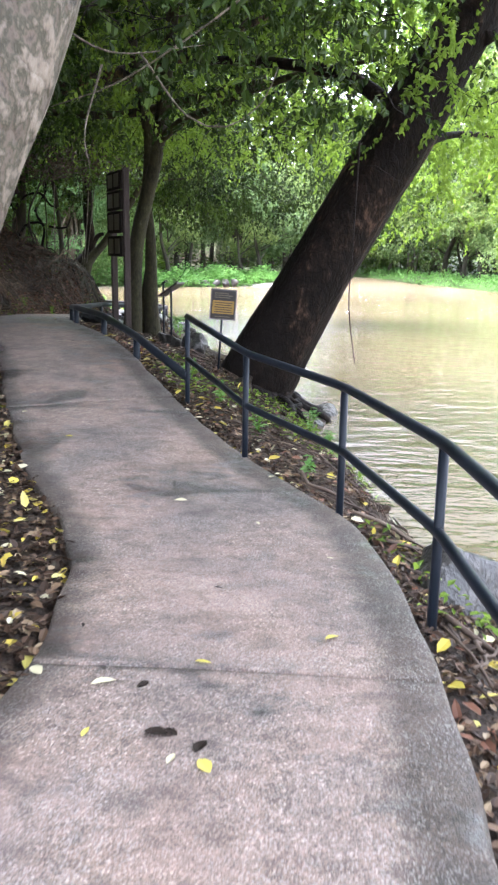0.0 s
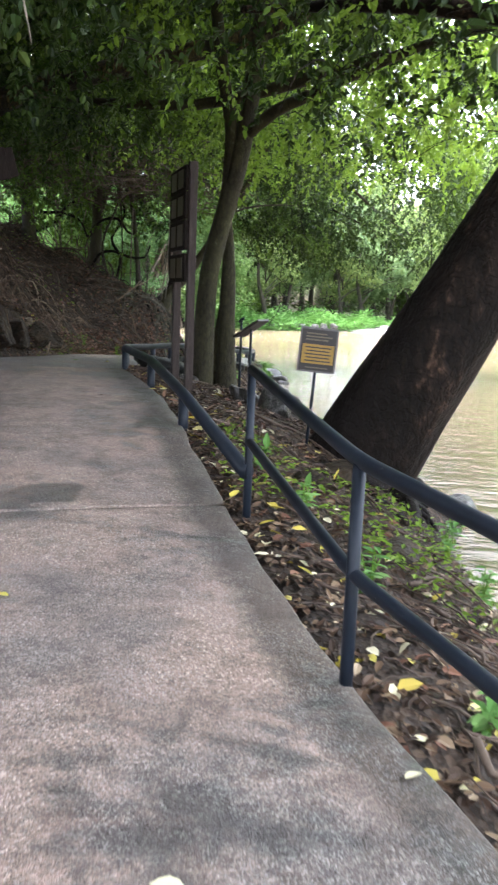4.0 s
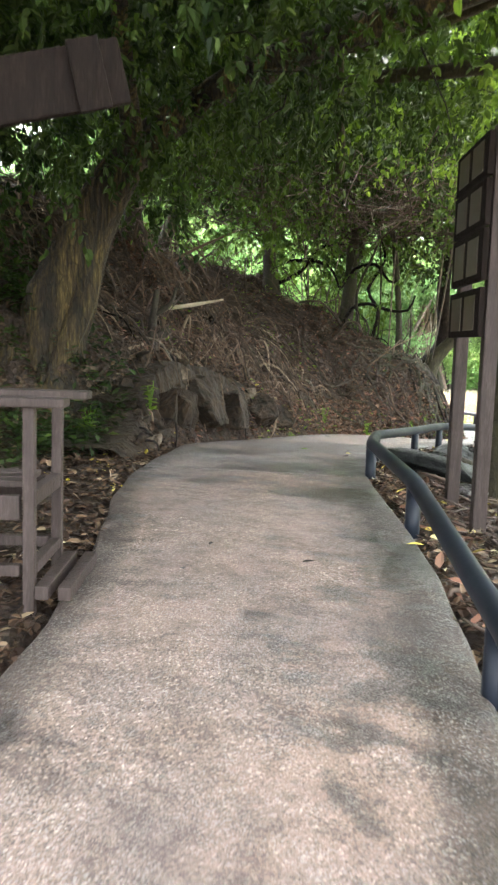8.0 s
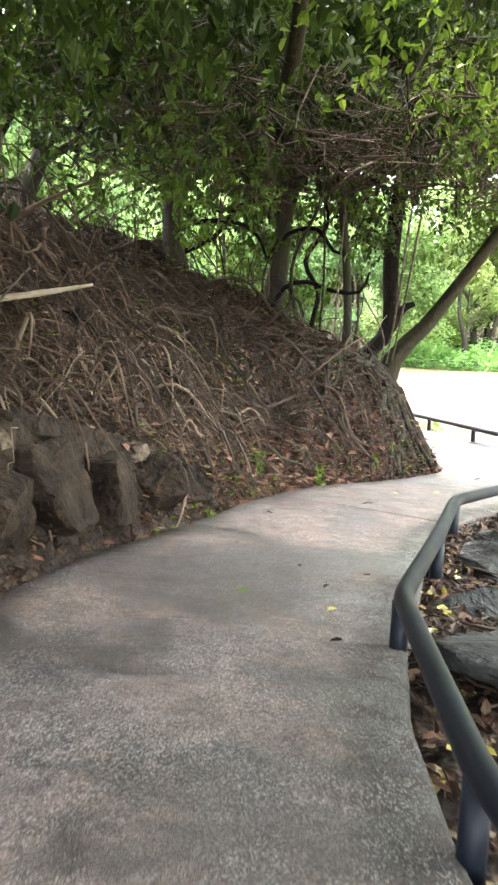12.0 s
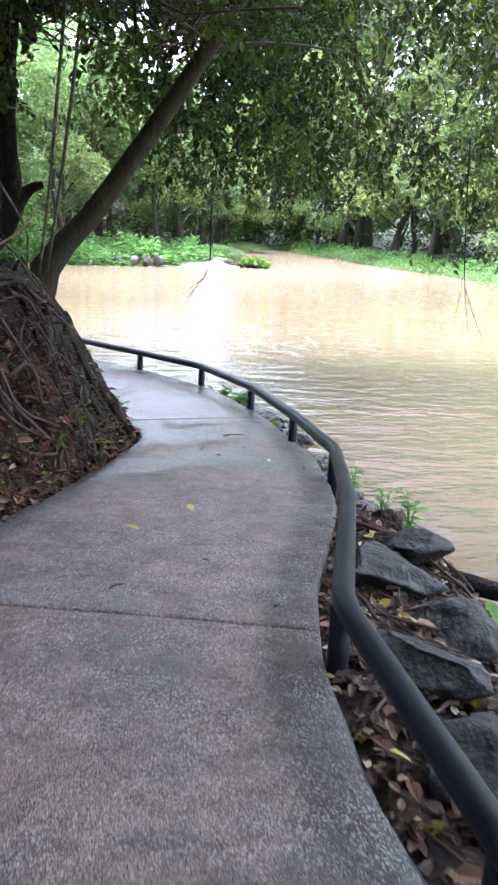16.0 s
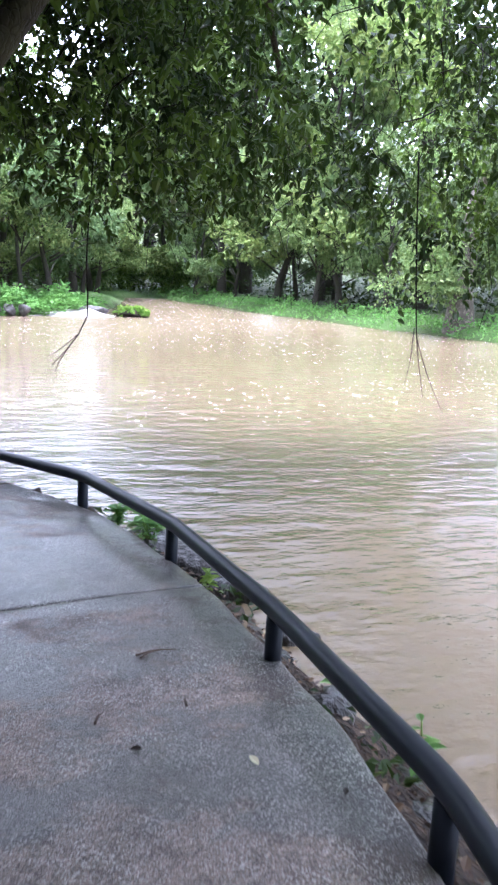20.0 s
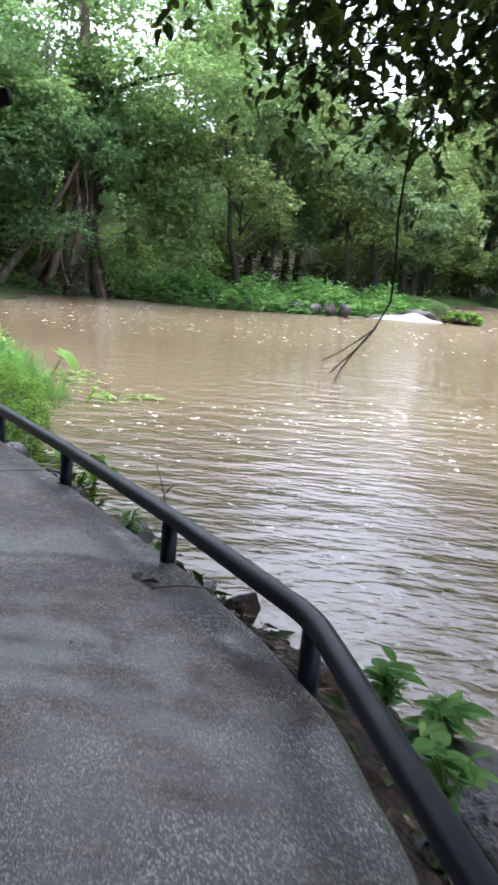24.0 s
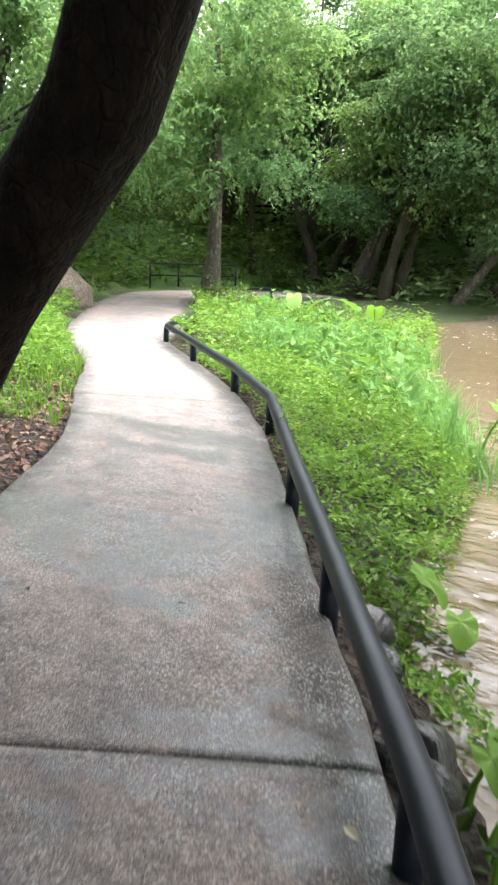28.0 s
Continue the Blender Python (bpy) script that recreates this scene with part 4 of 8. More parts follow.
# many-stemmed tree behind the notice board, its limbs crossing over the path
stemmed = tree("many_stemmed_tree", "grey many-stemmed tree with long limbs over the path", [(-2.36, 16.1, -0.5), (-2.31, 16.05, 0.3), (-2.24, 16.0, 1.5), (-2.03, 16.0, 2.4), (-1.8, 16.0, 3.4), (-1.62, 16.0, 4.75), (-1.35, 16.0, 7.0)], [0.2, 0.15, 0.135, 0.13, 0.12, 0.105, 0.06], BARK_STEM,
     [([(-1.98, 16.35, -0.5), (-2.0, 16.3, 0.5), (-1.98, 16.2, 1.7), (-2.02, 16.05, 2.5)], [0.19, 0.14, 0.11, 0.06]),
      ([(-2.2, 16.5, -0.5), (-2.14, 16.4, 0.4), (-2.02, 16.3, 1.2), (-1.98, 16.2, 2.0)], [0.16, 0.1, 0.08, 0.05]),
      ([(-2.02, 16.0, 2.6), (-1.97, 15.98, 3.5), (-2.1, 15.95, 4.2), (-2.18, 15.9, 4.8), (-2.4, 15.9, 6.5)], [0.09, 0.095, 0.09, 0.08, 0.05]),
      ([(-1.78, 16.0, 3.45), (-1.35, 15.8, 3.75), (-0.8, 15.6, 3.95), (0.6, 15.0, 4.4), (2.0, 14.6, 4.6)], [0.09, 0.08, 0.07, 0.05, 0.03]),
      ([(0.2, 15.8, 4.5), (-1.53, 16.2, 4.12), (-2.55, 16.25, 3.93), (-3.62, 16.3, 3.95), (-4.5, 16.8, 4.1), (-5.2, 17.6, 4.3)], [0.1, 0.095, 0.085, 0.07, 0.05, 0.03]),
      ([(-2.3, 16.3, 4.65), (-3.0, 16.4, 4.5), (-3.6, 16.4, 4.36), (-4.4, 16.7, 4.4)], [0.08, 0.085, 0.08, 0.04]),
      ([(-4.3, 16.6, 4.9), (-4.6, 17.6, 4.3), (-4.9, 18.6, 3.8), (-5.08, 19.0, 3.55)], [0.06, 0.055, 0.05, 0.07])], sides=16)
# the tree whose roots clasp the end of the bank
nose = tree("root_clasped_tree", "grey tree leaning over the path from root-covered bank", [(-5.3, 25.6, 0.2), (-5.15, 25.85, 1.05), (-4.7, 26.0, 1.6), (-4.28, 26.0, 2.2), (-3.6, 26.0, 3.2), (-3.04, 26.0, 4.15), (-2.3, 26.2, 5.6), (-1.4, 26.6, 7.2)], [0.2, 0.135, 0.105, 0.092, 0.086, 0.08, 0.065, 0.04], BARK_STEM,
     [([(-3.5, 26.0, 3.35), (-3.0, 26.3, 3.55), (-2.4, 26.6, 3.65), (-1.6, 27.0, 3.7)], [0.03, 0.026, 0.018, 0.008]),
      ([(-2.4, 26.2, 5.4), (-1.6, 28.2, 5.5), (-0.8, 30.5, 5.0), (0.5, 33.0, 4.2), (1.8, 34.8, 3.6)], [0.09, 0.07, 0.055, 0.04, 0.02])], sides=14)
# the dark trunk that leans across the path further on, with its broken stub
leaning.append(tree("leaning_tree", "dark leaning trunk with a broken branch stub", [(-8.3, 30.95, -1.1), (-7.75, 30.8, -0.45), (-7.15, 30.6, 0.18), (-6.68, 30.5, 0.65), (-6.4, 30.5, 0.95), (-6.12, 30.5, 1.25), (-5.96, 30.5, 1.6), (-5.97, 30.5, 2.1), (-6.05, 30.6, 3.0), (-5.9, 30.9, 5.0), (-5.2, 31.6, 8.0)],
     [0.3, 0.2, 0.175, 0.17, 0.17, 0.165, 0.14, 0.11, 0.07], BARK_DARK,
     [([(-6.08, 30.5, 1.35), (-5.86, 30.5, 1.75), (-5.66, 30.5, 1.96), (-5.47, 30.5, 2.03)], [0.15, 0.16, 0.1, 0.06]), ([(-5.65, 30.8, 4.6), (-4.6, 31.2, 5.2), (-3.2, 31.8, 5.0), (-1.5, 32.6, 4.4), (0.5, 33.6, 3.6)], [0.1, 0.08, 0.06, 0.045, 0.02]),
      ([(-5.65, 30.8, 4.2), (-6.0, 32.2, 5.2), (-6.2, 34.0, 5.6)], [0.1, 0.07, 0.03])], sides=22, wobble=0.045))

# trunks on the bank above the path
bank_trees = []
for i, (x, y, lean, h, r) in enumerate(((-7.4, 25.8, (0.0, 0.1), 5.0, 0.16), (-6.15, 25.7, (-0.02, 0.05), 5.0, 0.07), (-8.6, 24.4, (0.08, 0.0), 6.0, 0.13), (-9.6, 21.0, (0.1, -0.05), 7.0, 0.15), (-7.9, 27.4, (0.1, 0.1), 6.0, 0.11), (-9.0, 15.6, (0.12, 0.0), 7.0, 0.17), (-7.2, 13.6, (0.1, 0.05), 7.0, 0.2), (-6.6, 9.0, (0.06, 0.05), 8.0, 0.16), (-5.4, 5.6, (0.05, 0.0), 8.0, 0.15), (-10.5, 18.0, (0.08, 0.0), 8.0, 0.2))):
    z = g_z(x, y) - 0.2
    pts = [(x + lean[0] * h * k ** 1.4 + 0.25 * math.sin(3 * k + i), y + lean[1] * h * k + 0.2 * math.cos(4 * k + i), z + h * k) for k in (0, 0.2, 0.4, 0.6, 0.8, 1.0)]
    br = [([pts[3], (pts[3][0] + 0.9 * math.cos(2.1 * i), pts[3][1] + 0.9 * math.sin(2.1 * i), pts[3][2] + 0.5), (pts[3][0] + 2.0 * math.cos(2.1 * i), pts[3][1] + 2.0 * math.sin(2.1 * i), pts[3][2] + 0.6)], [r * 0.5, r * 0.35, r * 0.12])]
    bank_trees.append(tree("bank_tree", "slim grey tree rooted in the steep bank", pts, [r * 1.5, r, r * 0.9, r * 0.8, r * 0.6, r * 0.3], BARK_GREY, br, group="trees on the bank", sides=10, seed=i))

# ---- crowns over the walk, and leaf roofs added to shade it ----


def boughs(owner, pieces, mat, seed, label=""):
    """A crown of leafy twigs for a tree, or a leaf roof added to block skylight: pieces are (count, low corner, high
    corner, twig length, droop, leaves, leaf size, filter).
    """
    g = np.random.RandomState(seed)
    V, F, n = [], [], 0
    for cnt, lo, hi, length, droop, per, leaf, keep in pieces:
        v, f = sprays(g, cnt, lo, hi, length, droop, per, leaf, keep)
        V.append(v)
        F.append(f + n)
        n += len(v)
    return part("crown", fast_mesh("crown", np.vstack(V), np.vstack(F), mat), owner, label)


def ragged(base, k=0.8, f=1.1, seed=3, hole=0.0, over=None):
    """Keeps twigs above an uneven lower edge, with gaps."""
    def keep(o):
        low = base(o[:, 0], o[:, 1]) if callable(base) else base
        ok = o[:, 2] > low + k * waves(o[:, 0], o[:, 1], f, seed)
        if hole:
            ok &= waves(o[:, 0] + 0.7 * o[:, 2], o[:, 1] - 0.9 * o[:, 2], 1.7, seed + 5) > hole
        return ok
    return keep


def hill(x, y):
    return ground_z(x, y)[0]


# over the start: low boughs, shade put into dark leaves; thinner and brighter towards the river
boughs(leaning[1], [
    (1100, (0.9, 9.5, 2.4), (7, 18, 8.0), 0.7, 0.55, 22, 0.095, ragged(lambda x, y: 3.0 + 0 * x, 0.7, 1.0, 4, -0.4)),
    (170, (2.6, 11.5, 1.6), (5.0, 15, 4.5), 0.8, 0.9, 24, 0.085, ragged(lambda x, y: 2.5 - 0.25 * (x - 2), 0.9, 1.6, 6, -0.1)),
    (900, (2, 16, 0.6), (12, 27, 8.0), 0.9, 0.7, 28, 0.12, ragged(lambda x, y: 2.3 - 0.06 * (y - 16), 0.9, 0.8, 8, -0.3))], LEAF, 21)
# the large-leaved first piece is an unseen roof added to shade the start
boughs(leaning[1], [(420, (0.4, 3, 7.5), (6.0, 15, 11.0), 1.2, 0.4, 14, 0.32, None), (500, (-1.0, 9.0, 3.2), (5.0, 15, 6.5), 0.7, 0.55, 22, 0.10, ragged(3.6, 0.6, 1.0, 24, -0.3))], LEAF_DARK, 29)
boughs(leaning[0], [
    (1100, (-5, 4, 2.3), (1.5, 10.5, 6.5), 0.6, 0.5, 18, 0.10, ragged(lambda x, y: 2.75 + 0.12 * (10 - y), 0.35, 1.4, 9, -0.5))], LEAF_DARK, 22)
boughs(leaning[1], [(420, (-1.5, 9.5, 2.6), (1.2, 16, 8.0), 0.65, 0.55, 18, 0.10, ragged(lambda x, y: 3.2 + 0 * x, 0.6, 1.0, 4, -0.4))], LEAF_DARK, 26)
# one crown in three leaf tones: bright by the river, shade-toned inland
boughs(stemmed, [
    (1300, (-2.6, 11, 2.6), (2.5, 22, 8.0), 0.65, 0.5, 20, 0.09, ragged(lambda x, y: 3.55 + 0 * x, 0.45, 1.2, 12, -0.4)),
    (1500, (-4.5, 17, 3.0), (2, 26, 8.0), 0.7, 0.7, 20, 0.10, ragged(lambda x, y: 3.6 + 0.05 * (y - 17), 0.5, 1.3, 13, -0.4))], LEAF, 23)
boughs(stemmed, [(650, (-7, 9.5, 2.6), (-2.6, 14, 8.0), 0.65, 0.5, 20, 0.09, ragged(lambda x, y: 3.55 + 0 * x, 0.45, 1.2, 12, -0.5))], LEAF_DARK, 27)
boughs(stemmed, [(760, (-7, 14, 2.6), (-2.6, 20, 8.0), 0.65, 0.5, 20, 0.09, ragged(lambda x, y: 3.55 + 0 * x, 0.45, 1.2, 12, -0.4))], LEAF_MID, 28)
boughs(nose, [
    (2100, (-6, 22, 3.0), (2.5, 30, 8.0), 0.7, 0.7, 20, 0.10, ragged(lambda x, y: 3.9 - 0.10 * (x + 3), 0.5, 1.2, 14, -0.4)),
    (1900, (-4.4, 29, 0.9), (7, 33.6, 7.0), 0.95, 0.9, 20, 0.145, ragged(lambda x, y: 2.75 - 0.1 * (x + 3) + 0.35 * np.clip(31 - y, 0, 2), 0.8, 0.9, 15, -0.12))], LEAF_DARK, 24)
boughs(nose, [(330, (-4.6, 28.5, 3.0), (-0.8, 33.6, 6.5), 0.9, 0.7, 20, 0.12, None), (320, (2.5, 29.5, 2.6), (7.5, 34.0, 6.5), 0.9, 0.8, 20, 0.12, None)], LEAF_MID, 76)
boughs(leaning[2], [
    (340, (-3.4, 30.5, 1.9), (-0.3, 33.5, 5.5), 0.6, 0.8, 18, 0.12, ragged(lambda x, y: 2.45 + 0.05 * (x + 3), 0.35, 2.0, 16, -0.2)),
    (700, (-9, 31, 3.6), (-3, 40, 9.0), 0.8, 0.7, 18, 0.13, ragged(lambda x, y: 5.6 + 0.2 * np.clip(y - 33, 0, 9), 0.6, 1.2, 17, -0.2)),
    # next three: large-leaved roof added high up to shade path and water
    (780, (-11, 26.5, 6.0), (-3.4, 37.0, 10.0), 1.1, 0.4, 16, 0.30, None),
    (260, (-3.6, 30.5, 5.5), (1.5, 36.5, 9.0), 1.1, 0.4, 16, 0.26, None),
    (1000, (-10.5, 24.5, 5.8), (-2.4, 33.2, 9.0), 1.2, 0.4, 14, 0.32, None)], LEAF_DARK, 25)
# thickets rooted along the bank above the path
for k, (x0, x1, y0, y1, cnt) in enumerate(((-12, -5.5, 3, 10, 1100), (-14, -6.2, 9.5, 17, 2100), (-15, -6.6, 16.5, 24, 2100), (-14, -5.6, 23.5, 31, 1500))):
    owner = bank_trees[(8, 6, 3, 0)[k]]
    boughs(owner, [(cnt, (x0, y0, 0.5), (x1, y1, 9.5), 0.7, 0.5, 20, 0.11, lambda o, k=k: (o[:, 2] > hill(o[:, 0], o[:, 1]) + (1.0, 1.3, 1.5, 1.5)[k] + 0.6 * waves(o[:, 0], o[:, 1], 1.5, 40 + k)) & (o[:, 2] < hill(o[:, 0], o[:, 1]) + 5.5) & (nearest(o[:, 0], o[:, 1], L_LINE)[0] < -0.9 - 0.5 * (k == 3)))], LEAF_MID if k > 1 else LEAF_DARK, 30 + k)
# unseen high roof of leaves, added to block skylight over the path and its bend
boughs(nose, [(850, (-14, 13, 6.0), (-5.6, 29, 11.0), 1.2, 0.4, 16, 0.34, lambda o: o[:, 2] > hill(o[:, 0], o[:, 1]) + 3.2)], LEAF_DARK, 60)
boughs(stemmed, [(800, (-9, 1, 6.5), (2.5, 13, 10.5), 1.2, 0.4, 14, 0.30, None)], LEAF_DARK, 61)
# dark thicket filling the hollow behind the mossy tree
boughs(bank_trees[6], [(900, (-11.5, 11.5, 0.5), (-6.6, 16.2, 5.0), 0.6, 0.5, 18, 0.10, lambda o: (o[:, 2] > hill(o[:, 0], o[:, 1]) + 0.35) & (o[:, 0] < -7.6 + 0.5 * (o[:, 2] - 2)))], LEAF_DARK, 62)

# brown dry vines matted under the crown of the tree on the point
g = np.random.RandomState(66)
dry = []
for k in range(900):
    c = np.array([g.uniform(-8.6, -3.2), g.uniform(19.5, 27.5), 0])
    c[2] = 3.35 + 0.1 * max(0, -5 - c[0]) + 0.35 * float(waves(c[0], c[1], 1.2, 44)) + g.uniform(-0.1, 0.75) + 0.12 * max(0.0, c[0] + 4.5)
    if c[2] < hill(c[:1], c[1:2])[0] + 0.9:
        continue
    d = unit(g, 1)[0] * g.uniform(0.25, 0.7)
    d[2] = d[2] * 0.35 - (0.3 if k % 5 == 0 else 0)
    b = c + d + g.normal(0, 0.12, 3)
    r = g.choice([0.004, 0.006, 0.011])
    dry.append((np.array([c - d, c + g.normal(0, 0.08, 3), (c + b) / 2 + g.normal(0, 0.08, 3), b]), [r, r, r * 0.5]))
tagged(part("vine_tangle", tubes("vine_tangle", dry, VINE_DARK, 4), nose, "mat of dry brown vines under the leaves"), kind="stuff")


def twig_lines(owner, n, lo, hi, length, droop, keep, seed, radius=0.005):
    """Bare drooping twigs among the leaves."""
    g = np.random.RandomState(seed)
    o = g.uniform(lo, hi, (n, 3))
    if keep is not None:
        o = o[keep(o)]
    out = []
    for p in o:
        h = unit(g, 1)[0] * np.array([1, 1, 0.3])
        t = np.array([0, 0.35, 0.7, 1.0])[:, None]
        ln = length * g.uniform(0.5, 1.4)
        r = radius * g.uniform(0.6, 1.8)
        out.append((p + h * t * ln + np.array([0, 0, -droop]) * t ** 2 * ln + g.normal(0, 0.04, (4, 3)), [r, r * 0.8, r * 0.4]))
    tagged(part("twig_tangle", tubes("twig_tangle", out, BARK_DARK, 4), owner), kind="stuff")


twig_lines(nose, 420, (-4.2, 28.5, 1.6), (5, 33.6, 5.5), 0.9, 0.7, ragged(lambda x, y: 2.6 - 0.12 * (x + 3) + 0.35 * np.clip(31 - y, 0, 2), 0.85, 0.9, 15), 81)
twig_lines(stemmed, 260, (-6, 13, 2.8), (1.5, 25, 5.0), 0.8, 0.4, ragged(3.4, 0.45, 1.2, 12), 82)
twig_lines(leaning[1], 160, (-1, 10, 2.4), (6, 18, 5.5), 0.9, 0.6, ragged(2.8, 0.6, 1.0, 4), 83)
twig_lines(leaning[0], 120, (-4, 4.5, 2.4), (1.5, 10, 4.5), 0.7, 0.3, ragged(2.7, 0.35, 1.4, 9), 84)
# mostly unseen upper storey of leaves, added to keep the sky off the path
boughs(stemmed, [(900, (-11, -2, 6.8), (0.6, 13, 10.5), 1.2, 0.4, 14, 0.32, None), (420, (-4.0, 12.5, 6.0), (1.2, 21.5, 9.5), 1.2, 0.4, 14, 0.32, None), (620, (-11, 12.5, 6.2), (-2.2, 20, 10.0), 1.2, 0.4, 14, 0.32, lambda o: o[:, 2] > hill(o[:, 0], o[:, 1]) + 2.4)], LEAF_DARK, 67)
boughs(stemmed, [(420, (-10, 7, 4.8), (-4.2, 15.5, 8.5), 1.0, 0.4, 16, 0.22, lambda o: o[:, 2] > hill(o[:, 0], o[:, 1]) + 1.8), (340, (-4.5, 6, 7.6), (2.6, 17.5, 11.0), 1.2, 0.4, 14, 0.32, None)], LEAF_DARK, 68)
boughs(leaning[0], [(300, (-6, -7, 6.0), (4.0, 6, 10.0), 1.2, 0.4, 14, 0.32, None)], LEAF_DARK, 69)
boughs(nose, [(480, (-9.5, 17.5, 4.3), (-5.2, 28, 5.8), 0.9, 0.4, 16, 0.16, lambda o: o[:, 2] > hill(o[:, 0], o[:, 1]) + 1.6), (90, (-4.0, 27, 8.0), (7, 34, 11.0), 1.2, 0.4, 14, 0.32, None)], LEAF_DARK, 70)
# more unseen high roof over the bend and the start of the walk, added to shade them
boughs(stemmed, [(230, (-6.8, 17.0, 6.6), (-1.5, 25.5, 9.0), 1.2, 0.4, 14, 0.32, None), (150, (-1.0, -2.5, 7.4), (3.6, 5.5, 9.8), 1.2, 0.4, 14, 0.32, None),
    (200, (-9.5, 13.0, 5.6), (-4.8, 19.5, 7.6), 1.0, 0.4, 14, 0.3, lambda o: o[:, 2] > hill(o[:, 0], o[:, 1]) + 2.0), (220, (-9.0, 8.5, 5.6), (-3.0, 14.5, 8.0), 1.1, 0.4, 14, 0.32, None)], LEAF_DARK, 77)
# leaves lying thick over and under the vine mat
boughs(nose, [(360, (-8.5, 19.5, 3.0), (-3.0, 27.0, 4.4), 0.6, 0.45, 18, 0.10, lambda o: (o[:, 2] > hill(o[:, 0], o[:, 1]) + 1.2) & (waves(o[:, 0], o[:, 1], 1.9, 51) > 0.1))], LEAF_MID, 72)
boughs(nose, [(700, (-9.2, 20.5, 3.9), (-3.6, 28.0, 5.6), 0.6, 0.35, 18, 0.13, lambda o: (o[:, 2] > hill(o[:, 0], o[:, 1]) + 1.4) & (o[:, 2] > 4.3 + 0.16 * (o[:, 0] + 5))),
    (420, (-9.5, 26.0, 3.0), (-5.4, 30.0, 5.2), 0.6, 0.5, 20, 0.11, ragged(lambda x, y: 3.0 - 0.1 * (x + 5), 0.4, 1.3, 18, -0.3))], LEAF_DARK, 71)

# ---- far bank woods ----


def woodland_tree(seed, height, spread, leaf=LEAF_FAR, label="tall leafy riverside tree", per=470, size=0.27):
    """A broad tree for the woods: trunk, limbs, clumps of leaves hanging low."""
    g = np.random.RandomState(seed)
    lean = g.uniform(-1.9, 1.9, 2)
    trunk = [(0, 0, -0.6), (0.05 + 0.12 * lean[0], 0.05, height * 0.12), (0.45 * lean[0] - 0.2, 0.4 * lean[1] + 0.15, height * 0.34), (0.7 * lean[0] + 0.15, 0.6 * lean[1], height * 0.55), (lean[0], lean[1], height * 0.85)]
    r = height * 0.0155
    limbs, blobs = [], []
    for k in range(15):
        a, zz = k * 2.4 + g.uniform(-0.4, 0.4), height * (0.27 + 0.69 * ((k * 0.618) % 1.0))
        d = spread * g.uniform(0.4, 0.95) * (1.1 - 0.65 * abs(zz / height - 0.4))
        x, y = d * math.cos(a), d * math.sin(a)
        if k % 2 == 0:
            limbs.append(([(0.1, 0, zz * 0.6), (x * 0.5, y * 0.5, zz * 0.85), (x, y, zz)], [r * 0.45, r * 0.3, r * 0.1]))
        s = spread * g.uniform(0.2, 0.33)
        blobs.append((x, y, zz, s * g.uniform(0.8, 1.3), s * g.uniform(0.8, 1.3), s * g.uniform(0.5, 0.9)))
    blobs.append((lean[0], lean[1], height * 0.95, spread * 0.35, spread * 0.35, spread * 0.35))
    crown = blob_crown(g, blobs, per, size, 0.3)
    return tree("riverside_tree", label, trunk, [r * 1.7, r, r * 0.8, r * 0.3], BARK_GREY, limbs, crown, leaf, "woods on the far bank", 10, 0.06, seed)


models = [woodland_tree(s, h, w) for s, h, w in ((1, 11, 4.4), (2, 13, 4.8), (3, 9, 4.2), (4, 15, 5.2), (5, 12, 4.0))]
sites = []
g = np.random.RandomState(77)
for k in np.linspace(0.05, 1, 40):
    i = int(k * (len(F_LINE) - 1))
    p, t = F_LINE[i], F_LINE[min(i + 1, len(F_LINE) - 1)] - F_LINE[max(i - 1, 0)]
    nrm = np.array([-t[1], t[0]]) / np.linalg.norm(t)
    for back in (4.0, 9.5, 17.0):
        q = p + nrm * (back + g.uniform(-1.4, 1.8)) + g.uniform(-1.6, 1.6, 2)
        if (back > 12 and -24 < q[0] <= -12) or (back > 5 and q[1] < 12):
            continue
        sites.append((q[0], q[1], 0.85 + (back > 12) * 0.15 + (back > 20) * 0.2 if q[0] < -4 else 0.78 + (back > 12) * 0.1))
for x, y, size in ((0.5, 70, 0.95), (3, 79, 1.0), (5.5, 89, 1.1), (7.5, 99, 1.2), (11, 100, 1.4), (14.2, 98, 1.5), (16.5, 88, 1.4), (17.8, 78, 1.3), (19, 70, 1.1), (-2, 76, 1.0), (2, 92, 1.2), (6, 108, 1.5), (13, 109, 2.2), (17, 104, 2.8), (20, 92, 2.5), (22, 80, 2.2), (24.5, 69, 1.8), (9.3, 104, 1.5), (27, 60, 1.6), (28, 75, 2.2), (31, 52, 1.6), (26, 86, 2.5), (15, 112, 3.0)):
    sites.append((x, y, size))
# keep clear of the banyan, of the water and of the walk
sites = [s for s in sites if -75 < s[0] < 60 and -8 < s[1] < 135 and not (-18 < s[0] < -8 and 57 < s[1] < 65) and ground_z([s[0]], [s[1]])[3][0] > 1.8 and math.dist(s[:2], (21, 57)) > 5]
for k, (x, y, size) in enumerate(sites):
    m = pose(x, y, g_z(x, y), 0, 0, g.uniform(0, 360)) @ Matrix.Diagonal((size, size, size * g.uniform(0.9, 1.15), 1))
    if k < len(models):
        models[k].matrix_basis = m
    else:
        copy_thing(models[k % len(models)], m)

